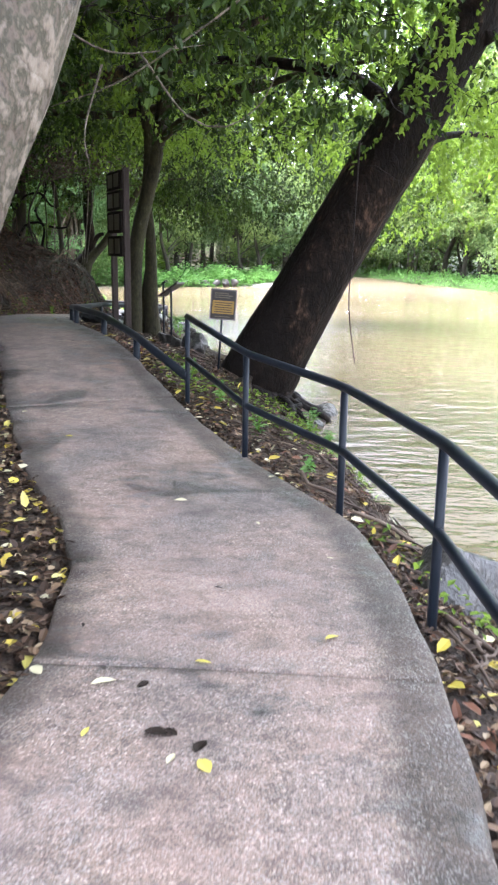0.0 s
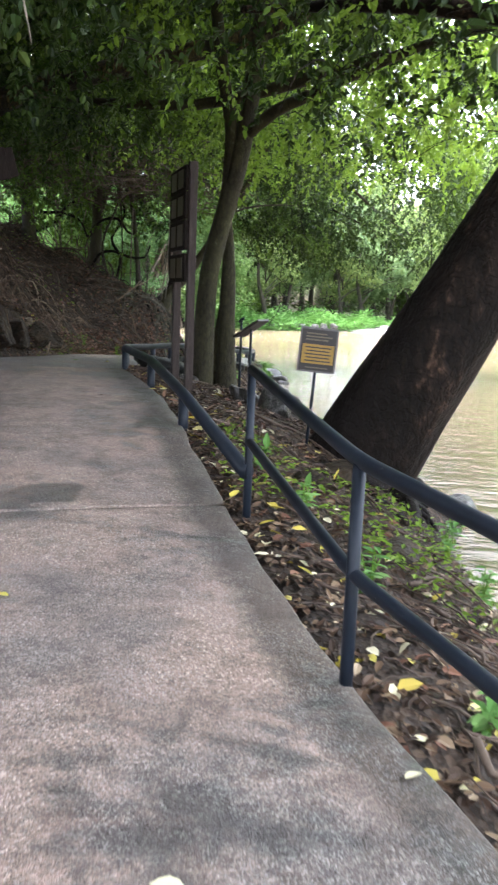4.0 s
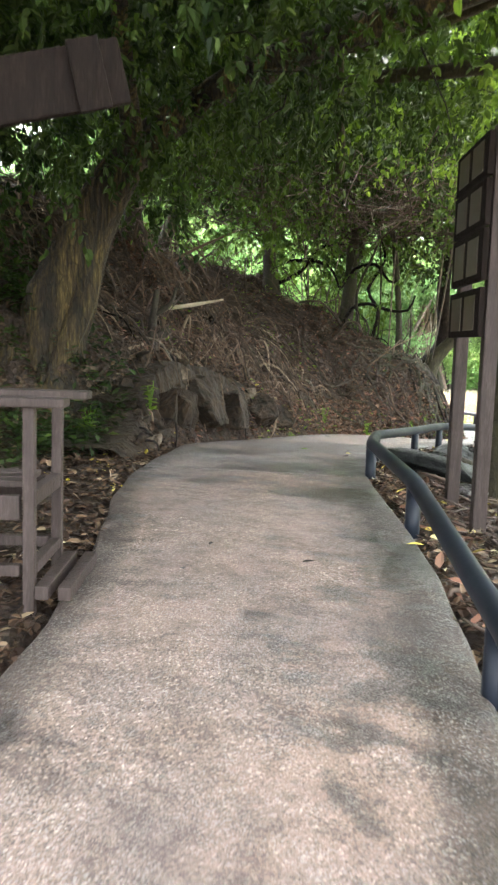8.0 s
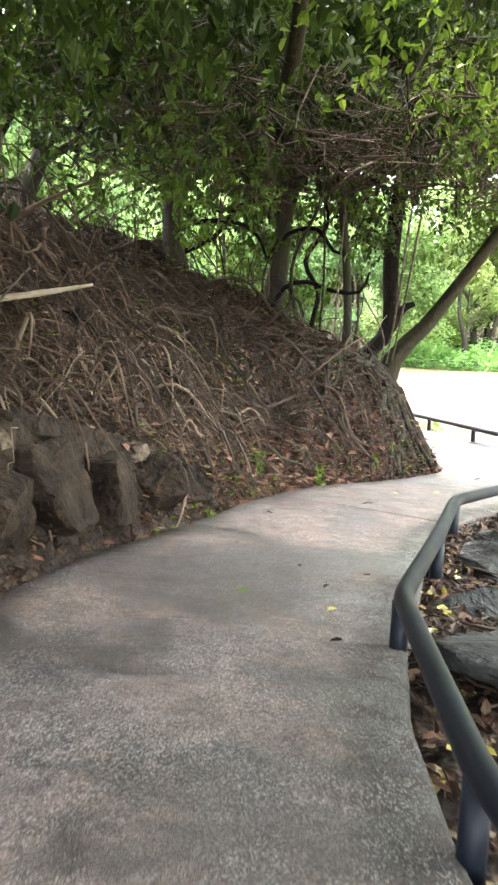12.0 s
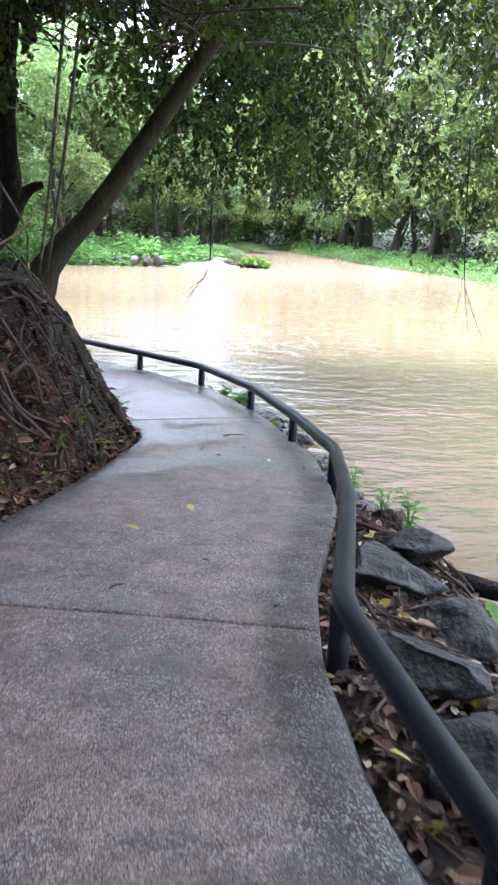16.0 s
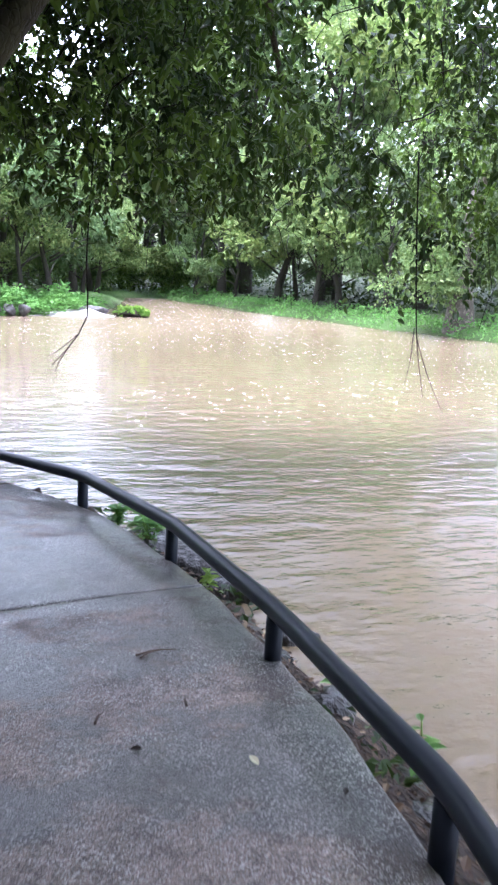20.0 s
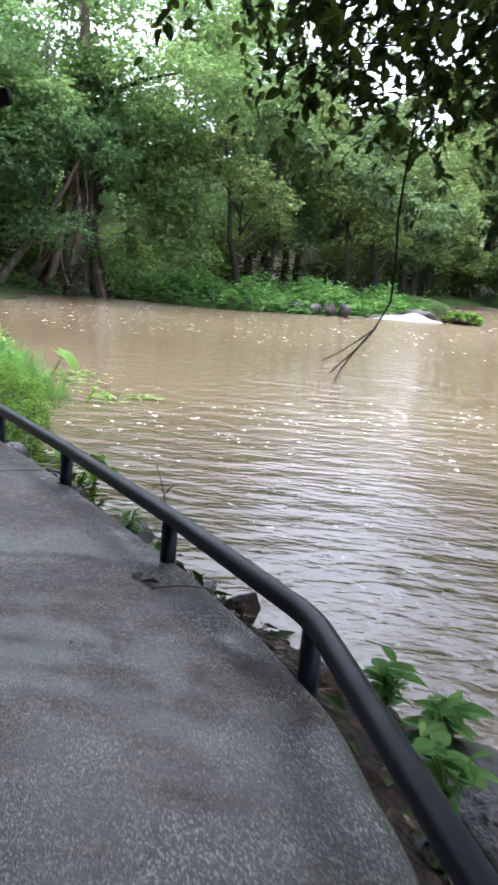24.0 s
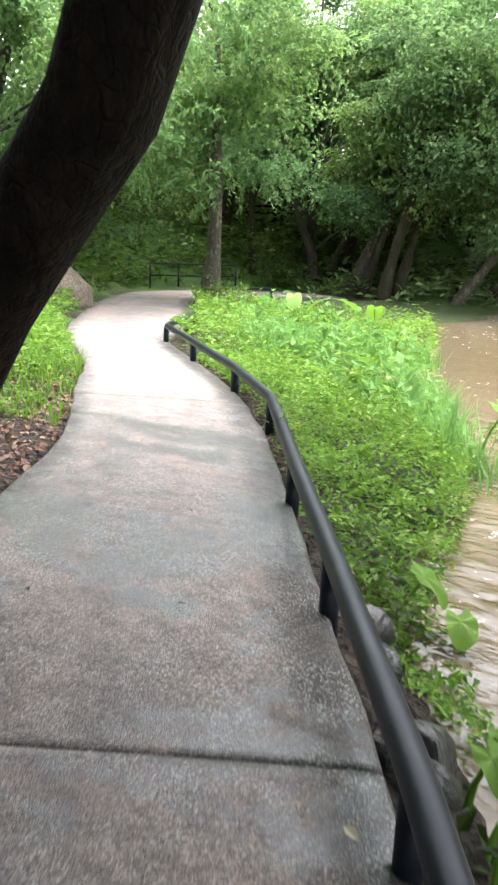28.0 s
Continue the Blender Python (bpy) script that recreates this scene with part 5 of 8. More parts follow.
# the woods at the head of the path, and on the slopes behind the near bank
near_models = [woodland_tree(s, h, w, LEAF_HEAD, "leafy tree in the woods beside the path", 1150, 0.15) for s, h, w in ((11, 10, 3.6), (12, 12, 3.8), (13, 8.5, 3.4))]
spots = [(-24, 43), (-27, 47), (-30, 41), (-33, 50), (-25, 37), (-20.5, 35.5), (-16.5, 33.5), (-29, 34), (-22, 30), (-35, 44), (-31, 55.5), (-34, 60), (-22, 57.5), (-27.5, 58.5), (-13.5, 29), (-12.5, 25.5), (-14, 21.5), (-14.5, 17), (-14, 12), (-12.5, 7), (-11, 2.5), (-10.5, -3)]
for k, (x, y) in enumerate(spots):
    s = g.uniform(0.85, 1.2)
    m = pose(x, y, g_z(x, y) - 0.1, 0, 0, g.uniform(0, 360)) @ Matrix.Diagonal((s, s, s, 1))
    if k < len(near_models):
        near_models[k].matrix_basis = m
        for o in (near_models[k],):
            tagged(o, group="woods beside the path")
    else:
        copy_thing(near_models[k % 3], m)

# ---- banyan on the far bank ----
g = np.random.RandomState(9)
BX, BY = -13.6, 61.0
banyan = thing("banyan_tree", None, "huge banyan with twisted aerial roots standing at the water", "tree")
stems = []
for k in range(44):
    a, r0 = g.uniform(0, 6.28), g.uniform(0.6, 1.95)
    top = (BX + 0.55 * math.cos(a) + g.uniform(-0.4, 0.4) + 0.3, BY + 0.5 * math.sin(a), g.uniform(2.4, 5.2))
    mid = (BX + r0 * 0.5 * math.cos(a + g.uniform(-0.9, 1.1)) + 0.1, BY + r0 * 0.4 * math.sin(a + 0.4), 1.0 + g.uniform(-0.4, 0.5))
    foot = (BX + r0 * 1.15 * math.cos(a), BY + r0 * 0.7 * math.sin(a), WATER_Z - 0.2)
    stems.append((bezier([foot, mid, top], 9), [g.uniform(0.08, 0.28), g.uniform(0.06, 0.18), g.uniform(0.05, 0.13)]))
for k in range(12):
    fx = BX - g.uniform(0.8, 3.2)
    fy = BY - g.uniform(0.2, 1.3)
    stems.append((bezier([(fx, fy, WATER_Z - 0.2), (fx + g.uniform(0.2, 0.7), fy + 0.1, WATER_Z + g.uniform(0.2, 0.5)), (BX - g.uniform(0.2, 0.9), BY - 0.4, g.uniform(0.4, 1.2)), (BX + g.uniform(-0.4, 0.5), BY - 0.3, g.uniform(2.2, 4.0))], 11), [g.uniform(0.06, 0.16), g.uniform(0.08, 0.17), g.uniform(0.06, 0.12)]))
for pts, rad in stems:
    part("root", tube("root", pts, rad, BARK_GREY if len(banyan.children) % 3 == 0 else BARK_TAN, 7, 0.08, len(banyan.children)), banyan)
part("trunk", tube("trunk", bezier([(BX, BY, -1.4), (BX + 0.1, BY, 1.0), (BX + 0.4, BY, 3.5), (BX + 0.2, BY, 7), (BX, BY, 11)], 14), [0.6, 0.42, 0.36, 0.3, 0.15], BARK_TAN, 18, 0.16), banyan)
blob_ends = []
for a, zz, ln in ((0.3, 3.2, 5.5), (1.4, 5.0, 4.0), (2.6, 4.2, 5.0), (3.5, 6.0, 4.5), (4.6, 5.0, 4.0), (5.7, 6.5, 5.5), (3.1, 1.6, 2.2)):
    part("limb", tube("limb", bezier([(BX + 0.2, BY, zz), (BX + ln * 0.5 * math.cos(a), BY + ln * 0.5 * math.sin(a), zz + 1.0), (BX + ln * math.cos(a), BY + ln * math.sin(a), zz + 1.3)], 8), [0.26, 0.14, 0.03], BARK_GREY, 8, 0.06), banyan)
    blob_ends.append((BX + ln * math.cos(a), BY + ln * math.sin(a) - 0.4, zz + 1.2, 1.5, 1.3, 1.0))
    blob_ends.append((BX + ln * 0.6 * math.cos(a), BY + ln * 0.6 * math.sin(a) - 0.9, zz + 1.3, 1.2, 1.0, 0.9))
blobs = blob_ends + [(BX + g.uniform(-0.9, 1.2), BY - 1.2 + g.uniform(-0.4, 0.4), g.uniform(4.2, 8.5), 0.9, 0.7, 0.7) for _ in range(12)] + [(BX + math.copysign(g.uniform(1.3, 4.5), k - 8), BY + g.uniform(-1.0, 0.8), g.uniform(4.4, 6.8), 1.0, 0.9, 0.8) for k in range(18)]
blobs += [(BX + g.uniform(-6, 7.5), BY + g.uniform(-2, 4), g.uniform(4.2, 13), g.uniform(1.2, 2.2), g.uniform(1.2, 2.0), g.uniform(0.9, 1.6)) for _ in range(46)]
blobs += [(BX + 2.6 + g.uniform(-1, 3.5), BY - 0.5, g.uniform(0.4, 4.5), 1.1, 1.0, 0.9) for _ in range(12)] + [(BX - 4.5 + g.uniform(-1.5, 1), BY - 0.2, g.uniform(3, 6), 1.2, 1.0, 0.9) for _ in range(7)]
part("crown", fast_mesh("crown", *blob_crown(g, blobs, 480, 0.22, 0.4), LEAF_HEAD), banyan)
for x, dy, top, low, w in ((-14.1, -2.9, 9.5, 0.3, 0.075), (-13.95, -2.95, 8.0, 1.6, 0.05), (-14.3, -2.9, 6.5, 2.2, 0.045), (-12.45, -2.8, 5.0, 2.0, 0.055), (-12.7, -2.8, 4.4, 1.4, 0.04), (-14.75, -2.8, 5.2, 2.6, 0.03)):
    part("aerial_root", tube("aerial_root", bezier([(x, BY + dy, top), (x - 0.15, BY + dy, (top + low) / 2 + 1), (x + 0.08, BY + dy, (top + low) / 2 - 0.8), (x - 0.15, BY + dy, low)], 12), [w, w * 0.8], BARK_PALE, 6), banyan)

# pale-leaved tree at the right-hand bank, its foot in the water
ut = [(20.2, 57.6, -1.6), (20.2, 57.6, 0.3), (20.3, 57.8, 2.0), (20.8, 58.2, 5.0), (21.5, 58.5, 9.0)]
blobs = [(20.3 + g.uniform(-3.4, 3.2), 58 + g.uniform(-2.2, 2.5), g.uniform(1.0, 9.5), g.uniform(0.7, 1.3), g.uniform(0.7, 1.2), g.uniform(0.6, 1.1)) for _ in range(40)]
tree("willow_tree", "pale leafy tree with a thick trunk at the waterline", ut, [0.95, 0.6, 0.5, 0.35, 0.12], BARK_PALE, [([(20.3, 57.7, 1.0), (18.9, 57.2, 1.9), (17.6, 56.8, 3.0)], [0.2, 0.13, 0.05])], blob_crown(g, blobs, 420, 0.2, 0.6), LEAF_FAR, sides=14)

# trunks standing at the head of the river on the near side, and at the end of the path
head = [(-21.85, 58.2, 0.40, 0.02, 9, 0.28), (-20.4, 57.5, 0.44, 0.0, 9, 0.3), (-19.5, 56.7, 0.40, 0.0, 8, 0.22), (-18.2, 56.4, 0.25, 0.0, 8, 0.26), (-17.85, 57.2, 0.20, 0.0, 8, 0.22), (-16.1, 58.2, 0.6, 0.0, 5.5, 0.24), (-20.3, 48.6, 0.03, 0.0, 8, 0.3), (-23.4, 59.0, 0.03, 0.0, 11, 0.24), (-24.8, 57.0, 0.0, 0.03, 10, 0.2), (-21.3, 58.9, 0.3, 0.0, 9, 0.2)]
for i, (x, y, lx, ly, h, r) in enumerate(head):
    z = g_z(x, y) - 0.2
    pts = [(x + lx * h * k + 0.2 * math.sin(4 * k + i), y + ly * h * k + 0.15 * math.cos(5 * k + i), z + h * k) for k in (0, 0.12, 0.3, 0.55, 0.8, 1.0)]
    br = [([pts[2], (pts[3][0] + 0.8 * math.cos(i * 1.7), pts[3][1] + 0.3, pts[3][2] - 0.2), (pts[4][0] + 1.6 * math.cos(i * 1.7), pts[4][1] + 0.5, pts[4][2])], [r * 0.5, r * 0.35, r * 0.12])]
    cb = blob_crown(g, [(pts[4][0] + g.uniform(-2.4, 2.4), pts[4][1] + g.uniform(-1.5, 1.8), pts[3][2] + g.uniform(-0.8, 5), g.uniform(0.8, 1.5), g.uniform(0.8, 1.5), g.uniform(0.6, 1.1)) for _ in range(17)], 620, 0.16, 0.6)
    wood = tree("waterside_tree", "straight grey-barked tree at the head of the river", pts, [r * 1.2, r * 0.7, r * 0.62, r * 0.55, r * 0.4, r * 0.2], BARK_PALE if i in (1, 5, 6) else BARK_STEM, br, cb, LEAF_HEAD, "trees at the head of the river", 10, 0.06, i)
    if i == 6:
        # low boughs over the far bend of the path
        # leaf roof added to darken the woods behind the bend
        boughs(wood, [(160, (-31, 52, 5.5), (-24, 60, 8.0), 1.1, 0.4, 16, 0.22, None)], LEAF_MID, 65)
        boughs(wood, [(2200, (-33, 36, 0.3), (-19.5, 53, 6.5), 0.9, 0.5, 18, 0.15, lambda o: (o[:, 2] > hill(o[:, 0], o[:, 1]) + 0.4) & (o[:, 2] < hill(o[:, 0], o[:, 1]) + 4.5) & (nearest(o[:, 0], o[:, 1], L_LINE)[0] < -1.6))], LEAF_HEAD, 66)
        boughs(wood, [(1500, (-25, 41.5, 2.0), (-17.4, 50.5, 7.5), 1.0, 0.5, 16, 0.17, ragged(lambda x, y: 2.6 + 0 * x, 0.5, 0.9, 71, -0.3))], LEAF_HEAD, 64)


def cover(name, label, category, n, region, mat, size, height, seed, keep=None, tall=0.0):
    """Low plants over an area: leaves lying outwards at several heights above the ground."""
    g = np.random.RandomState(seed)
    x, y = g.uniform(region[0], region[1], n), g.uniform(region[2], region[3], n)
    z, dr, dl, land = ground_z(x, y)
    ok = z > WATER_Z - 0.12
    if keep is not None:
        ok &= keep(x, y, z, dr, dl, land)
    x, y, z = x[ok], y[ok], z[ok]
    m = len(x)
    h = height * g.uniform(0.0, 1.0, m) ** 0.7 * (0.6 + 0.45 * waves(x, y, 1.3, seed) + 0.4 * waves(x, y, 5.5, seed + 1))
    p = np.stack([x, y, z + np.maximum(h, 0.01)], 1)
    d = unit(g, m)
    d[:, 2] = np.abs(d[:, 2]) * 0.4 + tall
    nrm = np.array([0, 0, 1.0]) + 0.5 * unit(g, m)
    ln = size * g.uniform(0.6, 1.4, m)
    v, f = leaf_arrays(p, d, nrm, ln, ln * g.uniform(0.4, 0.6, m))
    return thing(name, fast_mesh(name, v, f, mat), label, category, kind="stuff")


cover("bank_plants", "bright green low plants along the far bank", "plants", 16000, (-12, 4, 58, 68), LEAF_FRESH, 0.3, 0.9, 3, lambda x, y, z, dr, dl, land: (land > 0.1) & (land < 4.5))
cover("bank_grass", "lush green grass bank across the river", "grass", 34000, (11, 30, 25, 95), LEAF_FRESH, 0.22, 0.6, 4, lambda x, y, z, dr, dl, land: (land > 0.2) & (land < 3.6), 0.3)
cover("bank_plants", "green waterside plants under the trees at the head of the river", "plants", 12000, (-32, -9, 53, 68), LEAF_FAR, 0.34, 1.0, 6, lambda x, y, z, dr, dl, land: (land > 0.15) & (land < 6))
# dark leaf tone paints the shade under the far crowns
cover("undergrowth", "undergrowth beneath the woods on the far bank, toned dark for shade", "plants", 22000, (-45, 32, 20, 100), LEAF_DARK, 0.4, 1.6, 5, lambda x, y, z, dr, dl, land: (land > 4.0) & (land < 16))

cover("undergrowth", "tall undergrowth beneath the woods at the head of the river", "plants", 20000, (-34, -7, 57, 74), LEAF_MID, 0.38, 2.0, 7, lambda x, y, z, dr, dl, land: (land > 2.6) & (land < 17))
# low bushes closing the reach beyond the weir
g = np.random.RandomState(93)
for k in range(16):
    x, y = 1.0 + 1.35 * k + g.uniform(-0.4, 0.4), 96.0 + 3.0 * math.sin(k * 1.3)
    z = g_z(x, y)
    v, f = blob_crown(g, [(x + g.uniform(-1.0, 1.0), y + g.uniform(-0.8, 0.8), z + g.uniform(0.5, 3.4), 1.1, 1.0, 0.9) for _ in range(7)], 240, 0.32, 0.4)
    bush = thing("riverside_bush", fast_mesh("riverside_bush", v, f, LEAF_MID if k % 2 else LEAF_FAR), "leafy bush at the water's edge beneath the trees", "bush", "bushes beyond the weir")

# white water breaking over the weir, and the stones beside it
g = np.random.RandomState(15)
n = 26
u, w = np.meshgrid(np.linspace(0, 1, n), np.linspace(0, 1, 10), indexing="ij")
X = -1.6 + 5.0 * u
Y = 62.2 + 1.2 * u + 2.2 * w
Z = WATER_Z - 0.05 + 0.34 * np.sin(np.pi * np.clip(u, 0, 1) ** 1.5) ** 0.9 * np.clip(w * 2.2, 0, 1) ** 0.7 + 0.05 * waves(X, Y, 4.0, 4)
i, j = np.meshgrid(np.arange(n - 1), np.arange(9), indexing="ij")
q = (i * 10 + j).ravel()
thing("white_water", fast_mesh("white_water", np.stack([X.ravel(), Y.ravel(), Z.ravel()], 1), np.vstack([np.stack([q, q + 10, q + 11], 1), np.stack([q, q + 11, q + 1], 1)]), FOAM, True), "white water tumbling over a low weir", "rapids")



def rock_mesh(name, seed, sx, sy, sz, mat, cuts=2, angular=0.4, flat=False, block=False):
    """A stone: a lumpy, faceted block with worn edges."""
    bm = bmesh.new()
    bmesh.ops.create_icosphere(bm, subdivisions=cuts + 1, radius=1.0)
    g = np.random.RandomState(seed)
    planes = [(Vector(unit(g, 1)[0]), g.uniform(0.42, 0.75)) for _ in range(11)]
    if block:
        planes = [((Vector(a) + Vector(g.uniform(-0.3, 0.3, 3))).normalized(), g.uniform(0.4, 0.62)) for a in ((1, 0, 0), (-1, 0, 0), (0, 1, 0), (0, -1, 0), (0, 0, 1), (0, 0, -1))] + planes[:3]
    for v in bm.verts:
        c = v.co.copy()
        for nrm, d in planes:
            e = c.dot(nrm) - d
            if e > 0:
                c -= nrm * e * (0.6 + angular)
        k = 1 + 0.10 * noise.noise(c * 2.3 + Vector((seed, 0, 0))) + 0.05 * noise.noise(c * 6 + Vector((0, seed, 0)))
        v.co = Vector((c.x * k * sx, c.y * k * sy, c.z * k * sz))
    me = bpy.data.meshes.new(name)
    bm.to_mesh(me)
    bm.free()
    me.materials.append(mat)
    me.polygons.foreach_set("use_smooth", [not flat] * len(me.polygons))
    return me


for k in range(9):
    x = -7.2 + k * 0.72
    thing("stone_block", rock_mesh("stone_block", 100 + k, 0.45, 0.4, 0.42, ROCK, 1), "grey stone block in the old weir wall", "stone", "weir stones", at=pose(x, 60.9 + 0.12 * k, WATER_Z + 0.25, 0, 0, k * 40))

# stones and plants at the lip of the weir
thing("boulder", rock_mesh("boulder", 171, 1.1, 0.7, 0.5, ROCK, 2), "low brown boulder at the lip of the weir", "rock", at=pose(2.3, 64.9, WATER_Z + 0.2, 0, 0, 20))
thing("boulder", rock_mesh("boulder", 172, 1.0, 0.6, 0.32, ROCK_MOSS, 2), "flat mossy boulder beside the weir", "rock", at=pose(4.3, 64.6, WATER_Z + 0.12, 0, 0, -15))
v, f = sprays(np.random.RandomState(173), 60, (3.5, 64.3, WATER_Z + 0.2), (5.1, 65.0, WATER_Z + 0.55), 0.4, 0.2, 16, 0.2, None)
thing("water_plants", fast_mesh("water_plants", v, f, LEAF_BRIGHT), "bright leafy plants growing on a mossy boulder", "plants", kind="stuff")


# ---- the bank of roots ----


def draped(a, b, n, up, wiggle, seed):
    """A line over the ground from a to b, swaying."""
    g = np.random.RandomState(seed)
    t = np.linspace(0, 1, n)
    d = np.subtract(b, a)
    side = np.array([-d[1], d[0]]) / (np.linalg.norm(d) + 1e-9)
    sway = np.sin(t * g.uniform(4, 9) + g.uniform(0, 6)) * wiggle * np.sin(t * np.pi)
    xy = np.array(a)[None] + d[None] * t[:, None] + side[None] * sway[:, None]
    z = ground_z(xy[:, 0], xy[:, 1])[0] + up * (1 + 0.6 * np.sin(t * 11 + seed))
    return np.concatenate([xy, z[:, None]], 1)


g = np.random.RandomState(40)
for k in range(26):
    # thick roots gripping the front of the bank
    y = 24.0 + 2.5 * k / 25 + g.uniform(-0.06, 0.06)
    foot = np.array([float(np.interp(y, [p[1] for p in LEFT], [p[0] for p in LEFT])) - g.uniform(0.0, 0.12), y])
    top = np.array([-5.15 + g.uniform(-0.18, 0.2), 25.6 + g.uniform(-0.35, 0.3)])
    line = draped(top, foot, 12, 0.05, g.uniform(0.06, 0.2), 900 + k)
    r = g.uniform(0.03, 0.075)
    part("root", tube("root", line, [r * 1.4, r, r * 0.8, r * 0.35], BARK_STEM if k % 3 else BARK_DARK, 8, 0.14, k), nose)
g = np.random.RandomState(41)
for k in range(64):
    y = g.uniform(23.0, 26.6)
    e = np.array([np.interp(y, [p[1] for p in LEFT], [p[0] for p in LEFT]) - 0.03, y])
    s = np.array([-5.25 + g.uniform(-0.35, 0.25), 25.55 + g.uniform(-0.6, 0.35)])
    r = g.uniform(0.012, 0.045)
    line = draped(s, e, 14, 0.02, g.uniform(0.05, 0.22), k)
    part("root", tube("root", line, [r * 1.5, r, r * 0.5], BARK_GREY if k % 3 else BARK_DARK, 6, 0.05, k), nose)
for k in range(16):
    a = (g.uniform(-5.6, -5.0), g.uniform(25.3, 25.8))
    b = (g.uniform(-7.0, -5.4), g.uniform(22.6, 24.6))
    r = g.uniform(0.02, 0.05)
    part("root", tube("root", draped(a, b, 14, 0.03, 0.2, 100 + k), [r * 1.4, r, r * 0.4], BARK_GREY, 6, 0.05, k), nose)


def edge_x(y):
    return np.interp(y, [p[1] for p in LEFT], [p[0] for p in LEFT])


def brush(n, y0, y1, d0, d1, length, radius, lift, seed):
    """Dead twigs and vines lying over the slope, most of them hanging down it."""
    g = np.random.RandomState(seed)
    out = []
    for k in range(n):
        y = g.uniform(y0, y1)
        d = g.uniform(d0, d1)
        a = np.array([edge_x(y) - d, y])
        ang = g.normal(-0.35, 0.8) if k % 2 else g.uniform(0, 6.28)
        ln = length * min(3.0, g.lognormal(-0.35, 0.6))
        b = a + ln * np.array([math.cos(ang), math.sin(ang)])
        if b[0] > edge_x(b[1]) - 0.05:
            b[0] = edge_x(b[1]) - 0.05
        n_ = 7
        t = np.linspace(0, 1, n_)
        bow = np.array([-(b - a)[1], (b - a)[0]]) * g.normal(0, 0.25)
        xy = a[None] * (1 - t)[:, None] + b[None] * t[:, None] + bow[None] * np.sin(t * np.pi)[:, None] + g.normal(0, 0.02 * ln, (n_, 2))
        up = lift * g.uniform(0, 1.0) ** 2
        z = ground_z(xy[:, 0], xy[:, 1])[0] + 0.01 + up * (0.3 + np.sin(t * np.pi) * g.uniform(0.3, 1.2) + t * g.uniform(-0.3, 0.6))
        r = radius * min(3.5, g.lognormal(-0.3, 0.6))
        out.append((np.concatenate([xy, z[:, None]], 1), [r, r * 0.8, r * 0.35]))
    return out


def arches(n, y0, y1, d0, d1, reach, lift, radius, seed):
    """Dry stalks springing from the slope, arching out and falling back down it."""
    g = np.random.RandomState(seed)
    out = []
    for k in range(n):
        y = g.uniform(y0, y1)
        a = np.array([edge_x(y) - g.uniform(d0, d1), y])
        ang = g.normal(-0.45, 0.95)
        ln = reach * g.uniform(0.5, 1.4)
        b = a + ln * np.array([math.cos(ang), math.sin(ang)])
        b[0] = min(b[0], edge_x(b[1]) - 0.04)
        t = np.linspace(0, 1, 8)
        xy = a[None] * (1 - t)[:, None] + b[None] * t[:, None] + g.normal(0, 0.03, 2)[None] * np.sin(t * np.pi)[:, None] * 3
        z0, z1 = ground_z(xy[[0, -1], 0], xy[[0, -1], 1])[0]
        up = lift * g.uniform(0.2, 1.0)
        z = np.maximum(z0 * (1 - t) + z1 * t + up * np.sin(t ** 0.8 * np.pi), ground_z(xy[:, 0], xy[:, 1])[0] + 0.006)
        r = radius * min(3.0, g.lognormal(-0.2, 0.5))
        out.append((np.concatenate([xy, z[:, None]], 1), [r, r * 0.85, r * 0.4]))
    return out


thing("dead_brush", tubes("dead_brush", brush(520, 16.0, 21.0, 0.4, 4.4, 0.8, 0.009, 0.5, 1), TWIG, 5), "tangle of dead twigs and dry vines over the bank", "brushwood", kind="stuff")
thing("dead_brush", tubes("dead_brush", brush(600, 19.6, 25.2, 0.1, 3.8, 0.7, 0.008, 0.3, 2), VINE_DARK, 5), "thick mat of dry vines and roots covering the bank", "brushwood", kind="stuff")
thing("dead_brush", tubes("dead_brush", brush(500, 16.2, 26.0, 2.0, 6.5, 1.2, 0.011, 0.8, 3), VINE_DARK, 5), "dry brown vines hanging under the thicket", "brushwood", kind="stuff")
thing("dry_stalks", tubes("dry_stalks", arches(190, 17.6, 21.0, 0.7, 2.0, 0.8, 0.35, 0.006, 4), TWIG, 5), "curtain of dry tan stalks arching over the bank", "brushwood", kind="stuff")
thing("dry_stalks", tubes("dry_stalks", arches(420, 16.5, 23.6, 0.5, 3.6, 0.7, 0.35, 0.006, 5), VINE_DARK, 5), "dark dry stalks springing from the leaf-covered slope", "brushwood", kind="stuff")


def branch_thing(label, pts, rad, mat, name="fallen_branch", forks=()):
    t = thing(name, None, label, "branch")
    part("stem", tube("stem", bezier(pts, 14), rad, mat, 8, 0.06, 3), t)
    for p, r in forks:
        part("fork", tube("fork", bezier(p, 8), r, mat, 6, 0.06, 5), t)
    return t


